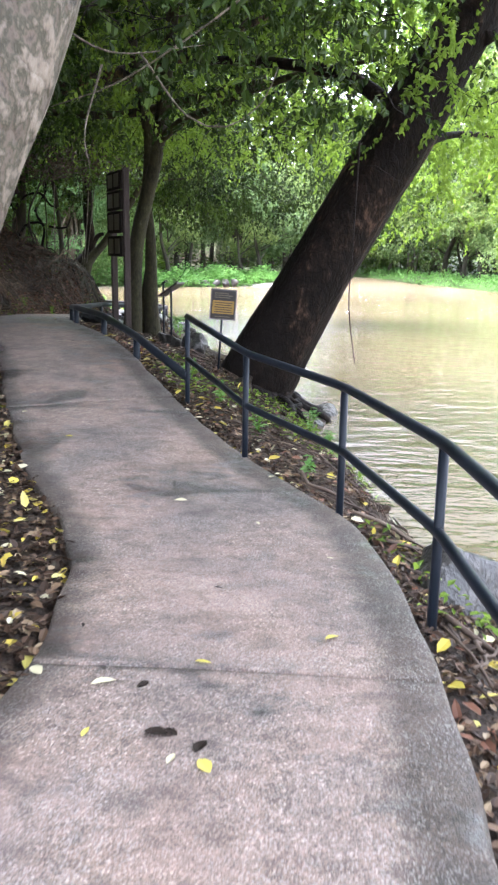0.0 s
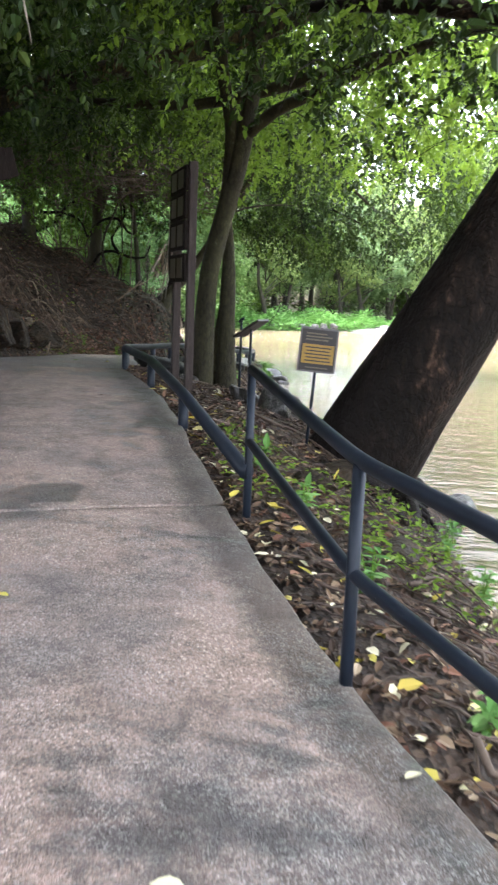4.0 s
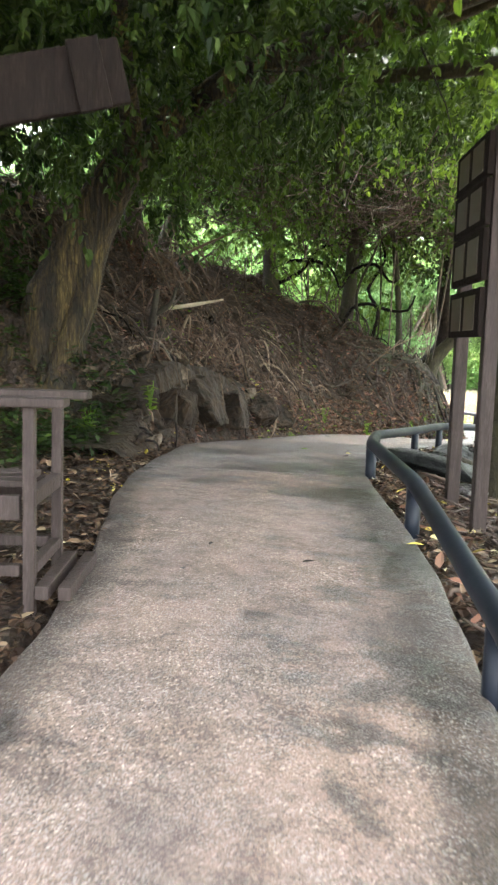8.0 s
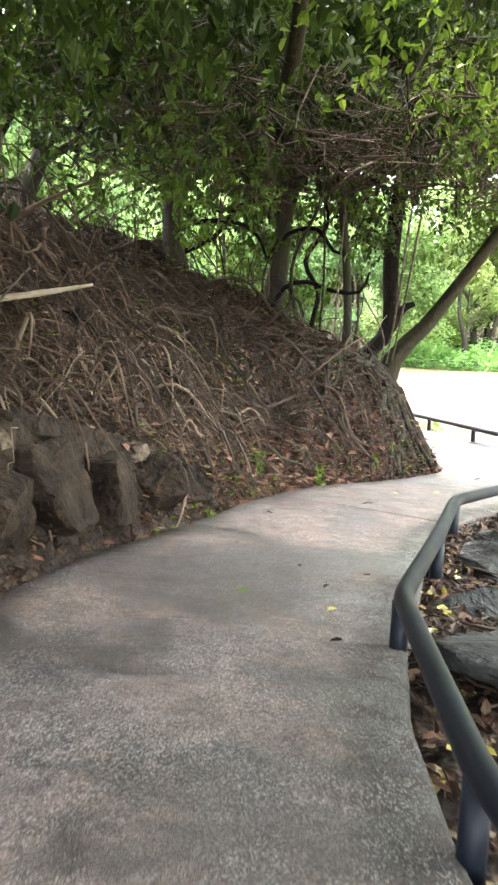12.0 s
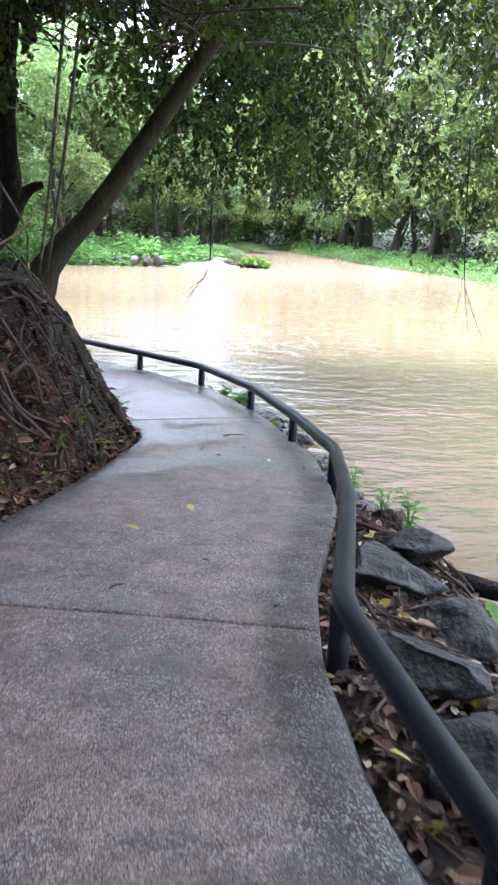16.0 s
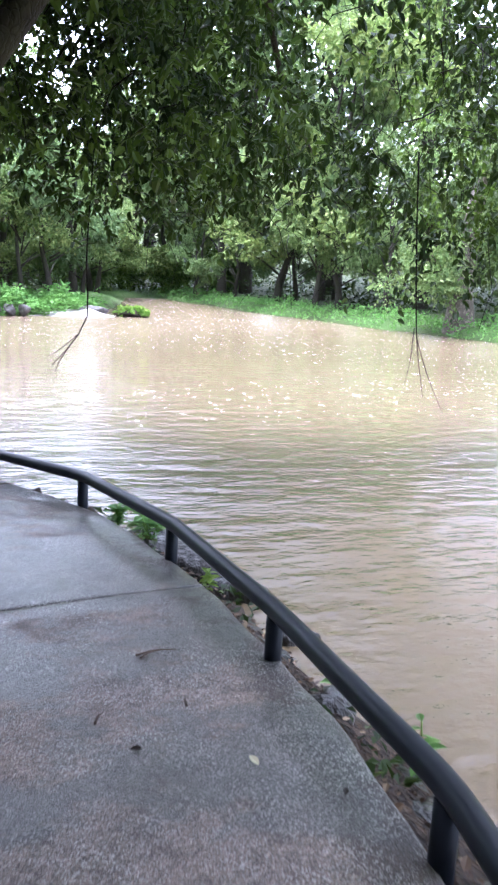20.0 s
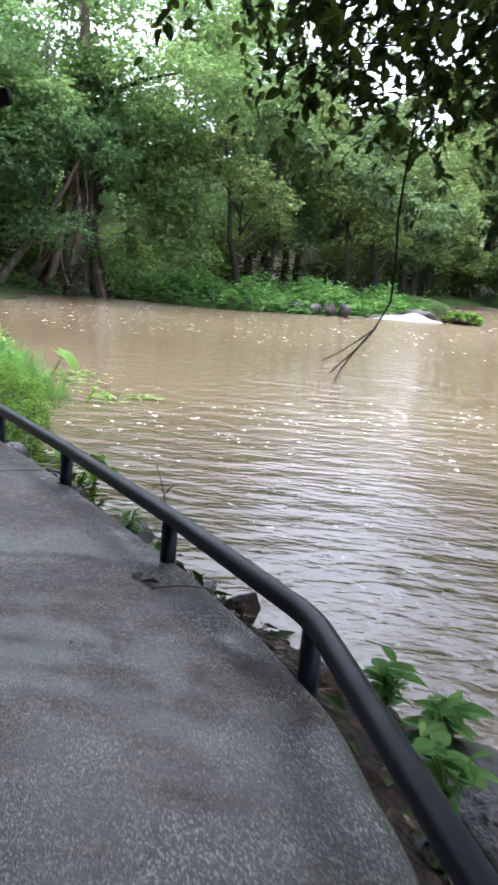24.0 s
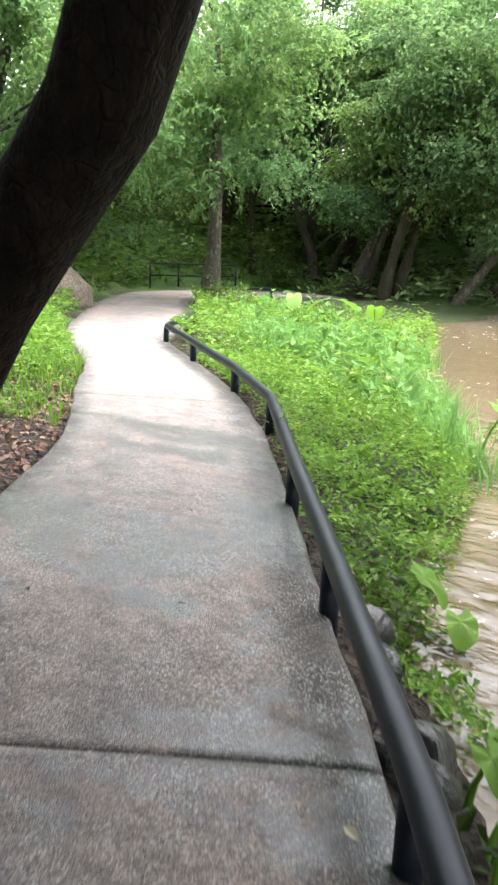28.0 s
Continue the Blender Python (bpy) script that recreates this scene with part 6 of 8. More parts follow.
peeled = [(-7.5, 18.5, 1.66), (-7.1, 18.72, 1.74), (-6.72, 18.86, 1.82)]
rise = max(0.0, max(g_z(x, y) + 0.03 - z for x, y, z in peeled))
branch_thing("pale peeled broken branch lying across the bank", [(x, y, z + rise) for x, y, z in peeled], [0.03, 0.028, 0.012], rough_mat("peeled_wood", [(0.3, (0.30, 0.24, 0.16)), (0.7, (0.52, 0.45, 0.33))], 6.0, (0.5, 0.8), (0.3, 0.004)))
branch_thing("grey forked dead stump among the stones", [(-6.92, 16.97, 0.95), (-6.82, 17.02, 1.25), (-6.62, 17.17, 1.42)], [0.10, 0.08, 0.05], BARK_GREY, "dead_stump",
             [([(-6.8, 17.03, 1.28), (-6.78, 17.05, 1.6), (-6.75, 17.07, 1.92)], [0.06, 0.05, 0.03]), ([(-6.78, 17.05, 1.6), (-6.6, 17.15, 1.75), (-6.55, 17.2, 1.95)], [0.04, 0.035, 0.02])])
branch_thing("dark fallen limb sloping down the bank", [(x, y, g_z(x, y) + u) for x, y, u in ((-6.95, 17.2, 0.12), (-6.65, 17.25, 0.06), (-6.45, 17.5, 0.08), (-6.2, 17.6, 0.05), (-6.08, 17.85, 0.07), (-5.85, 18.05, 0.1))], [0.035, 0.04, 0.036, 0.03, 0.022], BARK_DARK)
branch_thing("bent dry branch arching from the bank", [(-5.9, 23.4, 0.9), (-5.5, 23.8, 1.3), (-5.25, 24.2, 1.5), (-5.1, 24.6, 1.75)], [0.014, 0.012, 0.009, 0.005], TWIG)
branch_thing("long dry branch leaning on the slope", [(-8.6, 19.5, 2.2), (-8.0, 19.9, 2.7), (-7.2, 20.2, 3.1)], [0.03, 0.025, 0.015], TWIG)
branch_thing("grey dead branch on the leaf-covered bank", [(-8.0, 17.8, 2.0), (-7.6, 17.6, 1.85), (-7.0, 17.4, 1.55)], [0.035, 0.03, 0.02], TWIG)

# long vines and roots thrown over the bank
g = np.random.RandomState(47)
for k in range(46):
    y = g.uniform(16.6, 25.0)
    d = g.uniform(0.6, 3.2)
    a = np.array([float(edge_x(y)) - d, y])
    b = a + np.array([g.uniform(0.3, 1.3), g.uniform(-1.2, 0.7)])
    b[0] = min(b[0], float(edge_x(b[1])) - 0.06)
    r = g.uniform(0.01, 0.024)
    line = draped(a, b, 12, g.uniform(0.03, 0.12), g.uniform(0.05, 0.3), 700 + k)
    branch_thing("crooked dry vine trailing over the leafy bank", line[::3], [r, r * 0.9, r * 0.5], TWIG if k % 3 else BARK_GREY, "dead_vine")

# a heap of dead sticks caught on the bank
g = np.random.RandomState(48)
for k in range(70):
    y = g.uniform(16.3, 21.5) if k % 4 else g.uniform(21.5, 25.0)
    d = g.uniform(0.4, 2.6)
    x = float(edge_x(y)) - d
    a, ln = g.normal(-0.3, 0.9), g.uniform(0.3, 0.85)
    dx, dy = math.cos(a) * ln / 2, math.sin(a) * ln / 2
    if x + dx > float(edge_x(y + dy)) - 0.08:
        continue
    lift = g.uniform(0.0, 0.2)
    pts = [(x - dx, y - dy, g_z(x - dx, y - dy) + 0.02), (x - dx * 0.2, y - dy * 0.3 + g.normal(0, 0.06), g_z(x, y) + 0.05 + lift * 0.7), (x + dx * 0.4, y + dy * 0.5 + g.normal(0, 0.06), g_z(x + dx * 0.4, y + dy * 0.5) + 0.05 + lift), (x + dx, y + dy, g_z(x + dx, y + dy) + 0.03 + lift * g.uniform(0, 1))]
    r = g.uniform(0.008, 0.026)
    branch_thing("broken dead stick caught on the bank", pts, [r, r, r * 0.8, r * 0.5], (BARK_DARK, TWIG, BARK_GREY, TWIG, BARK_PALE)[k % 5], "dead_stick")

# the cut earth face along the path below the mossy tree
FACE_H = ((14.3, 0.03), (15.0, 0.14), (15.6, 0.36), (16.2, 0.78), (16.7, 0.98), (17.4, 0.98), (18.3, 0.72), (19.0, 0.42), (19.6, 0.12))


def earth_face():
    """A damp, fluted wall of earth and rock, leaning back into the slope."""
    seg = LS[(LS[:, 1] > 14.3) & (LS[:, 1] < 19.6)]
    t = np.gradient(seg, axis=0)
    out = np.stack([-t[:, 1], t[:, 0]], 1) / np.linalg.norm(t, axis=1)[:, None]
    h = table(seg[:, 1], FACE_H)
    run = np.arange(len(seg)) * 0.05
    V, rows = [], 22
    for k in range(rows):
        u = k / (rows - 4) if k < rows - 3 else 1.0
        back = 0.05 + 0.3 * u ** 1.5 + max(0, k - (rows - 4)) * 0.22
        z = path_z(seg[:, 1]) - 0.12 + (h + 0.12) * u
        flute = 0.07 * np.abs(waves(run * 3.0, 0 * run + u * 0.7, 1.3, 61)) + 0.05 * waves(run * 9.0, 0 * run + u * 1.6, 1.1, 62) + 0.02 * waves(run * 24, u * 9 + 0 * run, 1.0, 63) + 0.09 * waves(run * 1.2, 0 * run + u * 2.5, 1.6, 64)
        flute = flute + np.array([0.12 * noise.fractal(Vector((r_ * 3.0, u * 2.6, 4.0)), 0.8, 2.1, 6) for r_ in run])
        off = 0.08 + 0.8 * back - 0.3 * flute * min(1.0, 0.25 + 1.6 * u) * np.clip(h / 0.5, 0.2, 1)
        off = 0.03 + 0.04 * np.logaddexp(0, (off - 0.03) / 0.04)
        V.append(np.concatenate([seg + out * off[:, None], (z + 0.06 * waves(run * 2.0, 0 * run, 1.5, 65) * u)[:, None]], 1))
    m = len(seg)
    F = [(k * m + i, (k + 1) * m + i, (k + 1) * m + i + 1, k * m + i + 1) for k in range(rows - 1) for i in range(m - 1)]
    return np.vstack(V), F


EARTH = rough_mat("damp_fluted_earth", [(0.3, (0.006, 0.004, 0.0022)), (0.48, (0.018, 0.0115, 0.0065)), (0.6, (0.042, 0.027, 0.014)), (0.75, (0.12, 0.08, 0.043))], 3.4, (0.5, 0.85), (1.0, 0.05), None, 13.0, spec=0.22)
thing("earth_bank_face", mesh("earth_bank_face", *earth_face(), EARTH), "damp fluted face of dark earth and rock beside the path", "bank", kind="structure")
# stones and broken roots bedded in the face
g = np.random.RandomState(88)
for k in range(54):
    y = g.uniform(14.9, 19.4)
    i = int(np.argmin(np.abs(LS[:, 1] - y)))
    t = LS[i + 1] - LS[i - 1]
    out = np.array([-t[1], t[0]]) / np.linalg.norm(t)
    h = float(table(y, FACE_H))
    u = g.uniform(0.0, 1.0) ** 1.2
    s = g.uniform(0.05, 0.13) * (1.0 if h > 0.4 else 0.7)
    q = LS[i] + out * (0.12 + 0.3 * u ** 1.5)
    if k % 3 < 2:
        thing("bedded_stone", rock_mesh("bedded_stone", 800 + k % 11, s * 1.4, s, s * 0.9, ROCK_MOSS, 1, 0.5), "earth-stained stone bedded in the cut bank", "stone", "stones in the cut bank", at=pose(q[0], q[1], float(path_z(y)) + h * u, g.uniform(-30, 30), g.uniform(-30, 30), g.uniform(0, 360)))
    else:
        a = Vector((q[0], q[1], float(path_z(y)) + h * max(u, 0.5)))
        d = Vector((out[0], out[1], 0)) * -0.12
        along = Vector((t[0], t[1], 0)).normalized() * g.uniform(-0.3, 0.3)
        branch_thing("thin root hanging out of the cut bank", [tuple(a - d), tuple(a + d * 0.6), tuple(a + d + along * 0.5 + Vector((0, 0, -0.2 * h - 0.08))), tuple(a + d * 0.8 + along + Vector((0, 0, -0.45 * h - 0.12)))], [0.016, 0.013, 0.01, 0.005], TWIG if k % 2 else BARK_DARK, "exposed_root")

# stones and rock faces at the foot of the bank
g = np.random.RandomState(52)
FACES = ((-6.25, 15.75, 0.42, 0.4, 0.34, 0.36), (-5.95, 16.05, 0.3, 0.5, 0.34, 0.3), (-6.0, 16.6, 0.26, 0.5, 0.40, 0.34), (-6.05, 17.2, 0.3, 0.5, 0.42, 0.36), (-6.0, 17.85, 0.32, 0.5, 0.38, 0.34), (-5.86, 18.4, 0.28, 0.42, 0.34, 0.28), (-5.8, 18.95, 0.26, 0.4, 0.26, 0.2), (-6.45, 16.2, 0.4, 0.42, 0.34, 0.6), (-6.4, 17.4, 0.36, 0.5, 0.3, 0.6), (-6.75, 15.95, 0.4, 0.36, 0.3, 0.45))
for k, (x, y, sx, sy, sz, up) in enumerate(FACES):
    thing("rock_face", rock_mesh("rock_face", 180 + k, sx * 1.1, sy * 0.9, sz * 1.1, ROCK_MOSS, 3, 0.4, True, k % 2 == 0), "dark damp rock face at the foot of the bank", "rock", "rock faces of the bank", at=pose(x - 0.08, y, float(path_z(y)) + up * 1.3 - 0.05, g.uniform(-25, 25), g.uniform(-25, 25), g.uniform(0, 360)))
for k, (x, y, s, up) in enumerate(((-6.3, 16.85, 0.17, 1.02), (-6.52, 16.75, 0.15, 0.9), (-6.2, 17.1, 0.12, 0.86), (-6.62, 16.55, 0.16, 0.82), (-6.75, 17.0, 0.18, 1.2), (-6.5, 16.4, 0.13, 1.12), (-6.1, 16.35, 0.14, 0.72), (-6.3, 15.7, 0.13, 0.66), (-5.75, 15.55, 0.16, 0.12), (-5.62, 15.2, 0.12, 0.08), (-5.9, 15.4, 0.13, 0.2), (-5.85, 18.6, 0.13, 0.5), (-6.0, 18.3, 0.14, 0.72), (-5.75, 19.3, 0.12, 0.2), (-5.72, 19.7, 0.11, 0.1), (-6.7, 15.5, 0.16, 0.3), (-6.4, 15.25, 0.13, 0.12), (-6.05, 18.0, 0.12, 0.85))):
    thing("bank_stone", rock_mesh("bank_stone", 200 + k, s * 1.25, s, s * 0.8, ROCK_TAN if k % 3 == 0 else ROCK_MOSS, 2, 0.4, True, True), "brown broken stone lodged in the foot of the bank", "stone", "stones of the bank wall", at=pose(x, y, max(min(float(path_z(y)) + up, g_z(x, y) + s * 0.45), g_z(x, y) - s * 0.3), g.uniform(-25, 25), g.uniform(-25, 25), g.uniform(0, 360)))

# the mossy tree behind the stones, arching right over the path
moss = rough_mat("mossy_fibrous_bark", [(0.3, (0.007, 0.005, 0.003)), (0.47, (0.02, 0.014, 0.008)), (0.56, (0.065, 0.045, 0.015)), (0.68, (0.2, 0.145, 0.045))], 2.2, (0.7, 0.95), (1.0, 0.05), (1.8, 1.8, 0.25), 18.0, cracks=(9.0, 0.45, 0.2))
arch = [(-5.7, 16.0, 3.75), (-5.2, 16.0, 3.98), (-4.4, 16.0, 4.2), (-3.5, 16.0, 4.38), (-2.6, 16.0, 4.58), (-1.4, 16.0, 4.9), (0.2, 16.0, 5.6)]
mossy = tree("mossy_tree", "old mossy tree rising from the bank and arching over the path", [(-7.4, 15.3, 0.0), (-7.2, 15.4, 1.0), (-6.95, 15.5, 1.9), (-6.6, 15.7, 2.8), (-6.2, 15.9, 3.4), (-5.7, 16.0, 3.75)], [0.5, 0.42, 0.36, 0.27, 0.2, 0.17], moss,
             [(arch, [0.17, 0.16, 0.15, 0.14, 0.12, 0.09, 0.05]), ([(-6.3, 15.85, 3.3), (-6.0, 15.2, 3.9), (-5.4, 14.2, 4.4), (-4.6, 13.2, 4.7)], [0.12, 0.1, 0.07, 0.03])], sides=20, wobble=0.09)
for k, (fx, fy) in enumerate(((-6.55, 15.15), (-6.85, 14.85), (-6.45, 15.55), (-7.25, 14.75), (-7.6, 14.9), (-6.65, 15.0))):
    part("buttress", tube("buttress", bezier([(fx, fy, g_z(fx, fy) - 0.1), ((fx - 6.95) / 2 - 0.1, (fy + 15.5) / 2, 0.9), (-6.95 + 0.05 * k, 15.45, 1.7), (-6.7, 15.62, 2.5)], 10), [0.14, 0.15, 0.17, 0.1], moss, 9, 0.1, k), mossy)
boughs(mossy, [(300, (-12, 13.5, 3.2), (-6.8, 18, 7.0), 0.7, 0.5, 20, 0.13, lambda o: o[:, 2] > hill(o[:, 0], o[:, 1]) + 1.2), (520, (-7.4, 14.4, 2.5), (-3.2, 16.9, 5.0), 0.6, 0.9, 20, 0.095, lambda o: (np.abs(o[:, 2] - np.interp(o[:, 0], [-7, -5.7, -3.2], [2.9, 3.6, 4.3])) < 0.7) & (o[:, 2] > 2.9 + 0.3 * waves(o[:, 0], o[:, 1], 2.0, 5))),
               (420, (-9, 11.5, 2.8), (-4.5, 15.2, 6.0), 0.6, 0.6, 20, 0.10, ragged(lambda x, y: 3.0 - 0.1 * (x + 5), 0.4, 1.5, 19, -0.3))], LEAF_DARK, 63)

# ---- signs, board and bench ----
YELLOW_PAINT = rough_mat("faded_yellow_sign_paint", [(0.3, (0.15, 0.085, 0.008)), (0.7, (0.26, 0.155, 0.018))], 5.0, (0.35, 0.6), (0.15, 0.002))
DARK_SIGN = rough_mat("dark_brown_sign_board", [(0.3, (0.008, 0.006, 0.005)), (0.7, (0.02, 0.014, 0.011))], 5.0, (0.4, 0.7), (0.2, 0.003))
NOTICE = rough_mat("faded_notice_paper", [(0.3, (0.055, 0.042, 0.024)), (0.7, (0.09, 0.072, 0.042))], 4.0, (0.4, 0.6), (0.1, 0.002))
GREY_FRAME = rough_mat("grey_metal_edge", [(0.3, (0.05, 0.045, 0.042)), (0.7, (0.10, 0.095, 0.09))], 6.0, (0.35, 0.6), (0.1, 0.002))

sign = thing("warning_sign", None, "small square sign, yellow panel on dark board, on a thin pole", "sign", at=pose(-0.46, 12.0, 0.0, 0, 4, 6))
gz = g_z(-0.46, 12.0)
part("pole", tube("pole", [(0, 0.03, gz - 0.25), (0, 0.03, 0.85)], [0.016], PAINT, 8), sign)
board = part("board", box("board", 0.38, 0.02, 0.44, GREY_FRAME, 0.006, Matrix.Translation((0, 0, 0.72))), sign, "grey-edged square sign board")
part("face", box("face", 0.345, 0.008, 0.405, DARK_SIGN, 0.002, Matrix.Translation((0, -0.013, 0.72))), board)
part("panel", box("panel", 0.315, 0.006, 0.19, YELLOW_PAINT, 0.002, Matrix.Translation((0, -0.019, 0.68))), board, "faded yellow panel")
for k, (x, z, w, h) in enumerate(((-0.03, 0.88, 0.2, 0.014), (0.0, 0.85, 0.26, 0.014), (-0.02, 0.82, 0.22, 0.014), (0.0, 0.545, 0.22, 0.012))):
    part("text_line", box("text_line", w, 0.005, h, NOTICE, 0.002, Matrix.Translation((x, -0.0195, z))), board)
for k in range(5):
    part("text_bar", box("text_bar", 0.26 - 0.03 * (k % 2), 0.004, 0.012, DARK_SIGN, 0.001, Matrix.Translation((0, -0.024, 0.745 - 0.033 * k))), board)

lect = thing("lectern_sign", None, "slanted dark information board on two thin posts", "sign", at=pose(-1.62, 15.6, 0.0, 0, 0, -20))
gz = g_z(-1.62, 15.6)
for x in (-0.06, 0.1):
    part("post", tube("post", [(x, 0, gz - 0.25), (x, 0, 0.78 if x > 0 else 0.86)], [0.02], PAINT, 8), lect)
part("panel", box("panel", 0.46, 0.36, 0.035, DARK_SIGN, 0.006, pose(0.1, 0, 0.76, 0, -33, 0)), lect, "slanted dark panel")
part("finial", tube("finial", [(-0.1, 0, 0.84), (-0.06, 0, 0.88), (-0.02, 0, 0.9)], [0.02], PAINT, 8), lect)

notice = thing("notice_board", None, "tall wooden notice board with stacked panels on two posts", "notice board", at=pose(-2.27, 14.33, 0.0, 0, 0, 114))
gz = g_z(-2.27, 14.33)
for x in (-0.42, 0.42):
    part("post", box("post", 0.10, 0.10, 2.78 - gz + 0.25, WOOD_GREY, 0.01, Matrix.Translation((x, 0, (2.78 + gz - 0.25) / 2))), notice)
for z0, z1 in ((1.36, 1.70), (1.745, 2.10), (2.115, 2.43), (2.445, 2.74)):
    p = part("plank", box("plank", 0.92, 0.045, z1 - z0, WOOD, 0.008, Matrix.Translation((0, 0.078, (z0 + z1) / 2))), notice)
    part("notice", box("notice", 0.30, 0.006, (z1 - z0) * 0.72, NOTICE, 0.001, Matrix.Translation((-0.2, 0.104, (z0 + z1) / 2))), p, "pale framed notice")
    part("notice", box("notice", 0.30, 0.006, (z1 - z0) * 0.72, NOTICE, 0.001, Matrix.Translation((0.2, 0.104, (z0 + z1) / 2))), p, "pale framed notice")

# bench frame: its end faces the path
bench = thing("wooden_bench", None, "tall weathered wooden bench frame standing in leaf litter", "bench", at=pose(-3.62, 11.08, 0.0, 0, 0, 26))
gz = g_z(-3.9, 10.9)
LONG = 1.35
for x in (0.0, -LONG):
    for y in (-0.27, 0.27):
        part("leg", box("leg", 0.052, 0.052, 0.98 - gz + 0.06, WOOD_GREY, 0.008, Matrix.Translation((x, y, (0.96 + gz - 0.06) / 2))), bench)
    part("side_rail", box("side_rail", 0.05, 0.47, 0.07, WOOD_GREY, 0.006, Matrix.Translation((x, 0, 0.56))), bench)
    part("foot_rail", box("foot_rail", 0.05, 0.47, 0.05, WOOD_GREY, 0.006, Matrix.Translation((x, 0, gz + 0.2))), bench)
for y in (-0.27, 0.27):
    part("top_rail", box("top_rail", LONG + 0.26, 0.13, 0.04, WOOD_GREY, 0.008, Matrix.Translation((-LONG / 2 + 0.03, y, 0.982))), bench)
    part("long_rail", box("long_rail", LONG - 0.08, 0.04, 0.11, WOOD_GREY, 0.006, Matrix.Translation((-LONG / 2, y, 0.52))), bench)
    part("bottom_rail", box("bottom_rail", LONG - 0.08, 0.05, 0.05, WOOD_GREY, 0.006, Matrix.Translation((-LONG / 2, y, gz + 0.2))), bench)
for y in (-0.15, -0.03, 0.09):
    part("seat_slat", box("seat_slat", LONG - 0.1, 0.1, 0.03, WOOD_GREY, 0.006, Matrix.Translation((-LONG / 2, y, 0.61))), bench)
for x in (0.07, 0.17):
    part("base_beam", box("base_beam", 0.06, 0.62, 0.06, WOOD_GREY, 0.006, Matrix.Translation((x, -0.04, gz + 0.12))), bench)

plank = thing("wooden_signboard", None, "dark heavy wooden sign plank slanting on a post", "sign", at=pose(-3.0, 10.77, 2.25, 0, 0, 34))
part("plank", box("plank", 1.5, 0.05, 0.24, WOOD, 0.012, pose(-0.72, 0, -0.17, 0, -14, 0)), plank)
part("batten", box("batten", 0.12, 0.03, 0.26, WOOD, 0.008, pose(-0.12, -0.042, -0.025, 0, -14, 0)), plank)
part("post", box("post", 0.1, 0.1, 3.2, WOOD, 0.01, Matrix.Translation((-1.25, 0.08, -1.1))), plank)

# ---- right-hand bank: stones, roots, logs ----
SLABS = ((-2.95, 16.65, 0.75, 0.85, 0.2), (-3.2, 18.75, 0.42, 0.45, 0.17), (-2.95, 20.62, 0.46, 0.4, 0.17), (-3.22, 19.6, 0.24, 0.5, 0.14), (-2.75, 20.15, 0.3, 0.34, 0.14), (-2.6, 21.25, 0.32, 0.26, 0.15), (-3.3, 17.75, 0.24, 0.3, 0.13))
for k, (x, y, sx, sy, sz) in enumerate(SLABS):
    thing("bank_rock", rock_mesh("bank_rock", 320 + k, sx, sy, sz, ROCK_SLATE, 3, 0.5), "wet slate-grey slab of rock lying beside the path", "rock", "rocks on the river bank", at=pose(x, y, g_z(x, y) + sz * 0.42, -5, 9, 23 * k))
STONES = ((-2.6, 18.1, 0.3, 0.22, 0.16), (-2.41, 22.14, 0.24, 0.2, 0.18), (-2.2, 17.3, 0.3, 0.25, 0.2),
          (-1.0, 13.6, 0.36, 0.3, 0.28), (-0.35, 10.5, 0.26, 0.2, 0.14), (-0.75, 14.9, 0.4, 0.3, 0.25), (-1.45, 14.4, 0.3, 0.26, 0.22), (0.3, 9.3, 0.3, 0.22, 0.14), (-0.1, 11.4, 0.34, 0.28, 0.2), (1.5, 4.9, 0.5, 0.42, 0.36), (1.25, 7.6, 0.2, 0.16, 0.12), (0.95, 8.3, 0.18, 0.15, 0.1),
          (-1.3, 17.0, 0.32, 0.3, 0.2), (-0.5, 16.2, 0.4, 0.3, 0.22), (-1.75, 19.0, 0.3, 0.25, 0.2), (-2.5, 15.6, 0.22, 0.2, 0.12), (-1.75, 16.9, 0.25, 0.2, 0.16))
for k, (x, y, sx, sy, sz) in enumerate(STONES):
    thing("bank_rock", rock_mesh("bank_rock", 300 + k, sx, sy, sz, (ROCK_WET, ROCK_MOSS, ROCK_MOSS)[k % 3], 3, 0.45), "dark weathered rock half sunk in the leaf litter", "rock", "rocks on the river bank", at=pose(x, y, g_z(x, y) + sz * 0.3, 0, 0, 37 * k))
for k, (x, y, sx, sy, sz, z) in enumerate(((1.28, 13.2, 0.2, 0.4, 0.16, -1.1), (-2.35, 27.6, 0.34, 0.85, 0.34, -1.14), (-2.05, 26.7, 0.2, 0.35, 0.16, -1.1), (0.95, 12.2, 0.16, 0.2, 0.14, -1.1), (-1.9, 25.8, 0.1, 0.2, 0.1, -1.1))):
    thing("river_rock", rock_mesh("river_rock", 340 + k, sx, sy, sz, ROCK_WET, 3, -0.25), "dark wet rock standing in the river", "rock", "rocks in the river", at=pose(x, y, z, 0, 0, 20 * k))
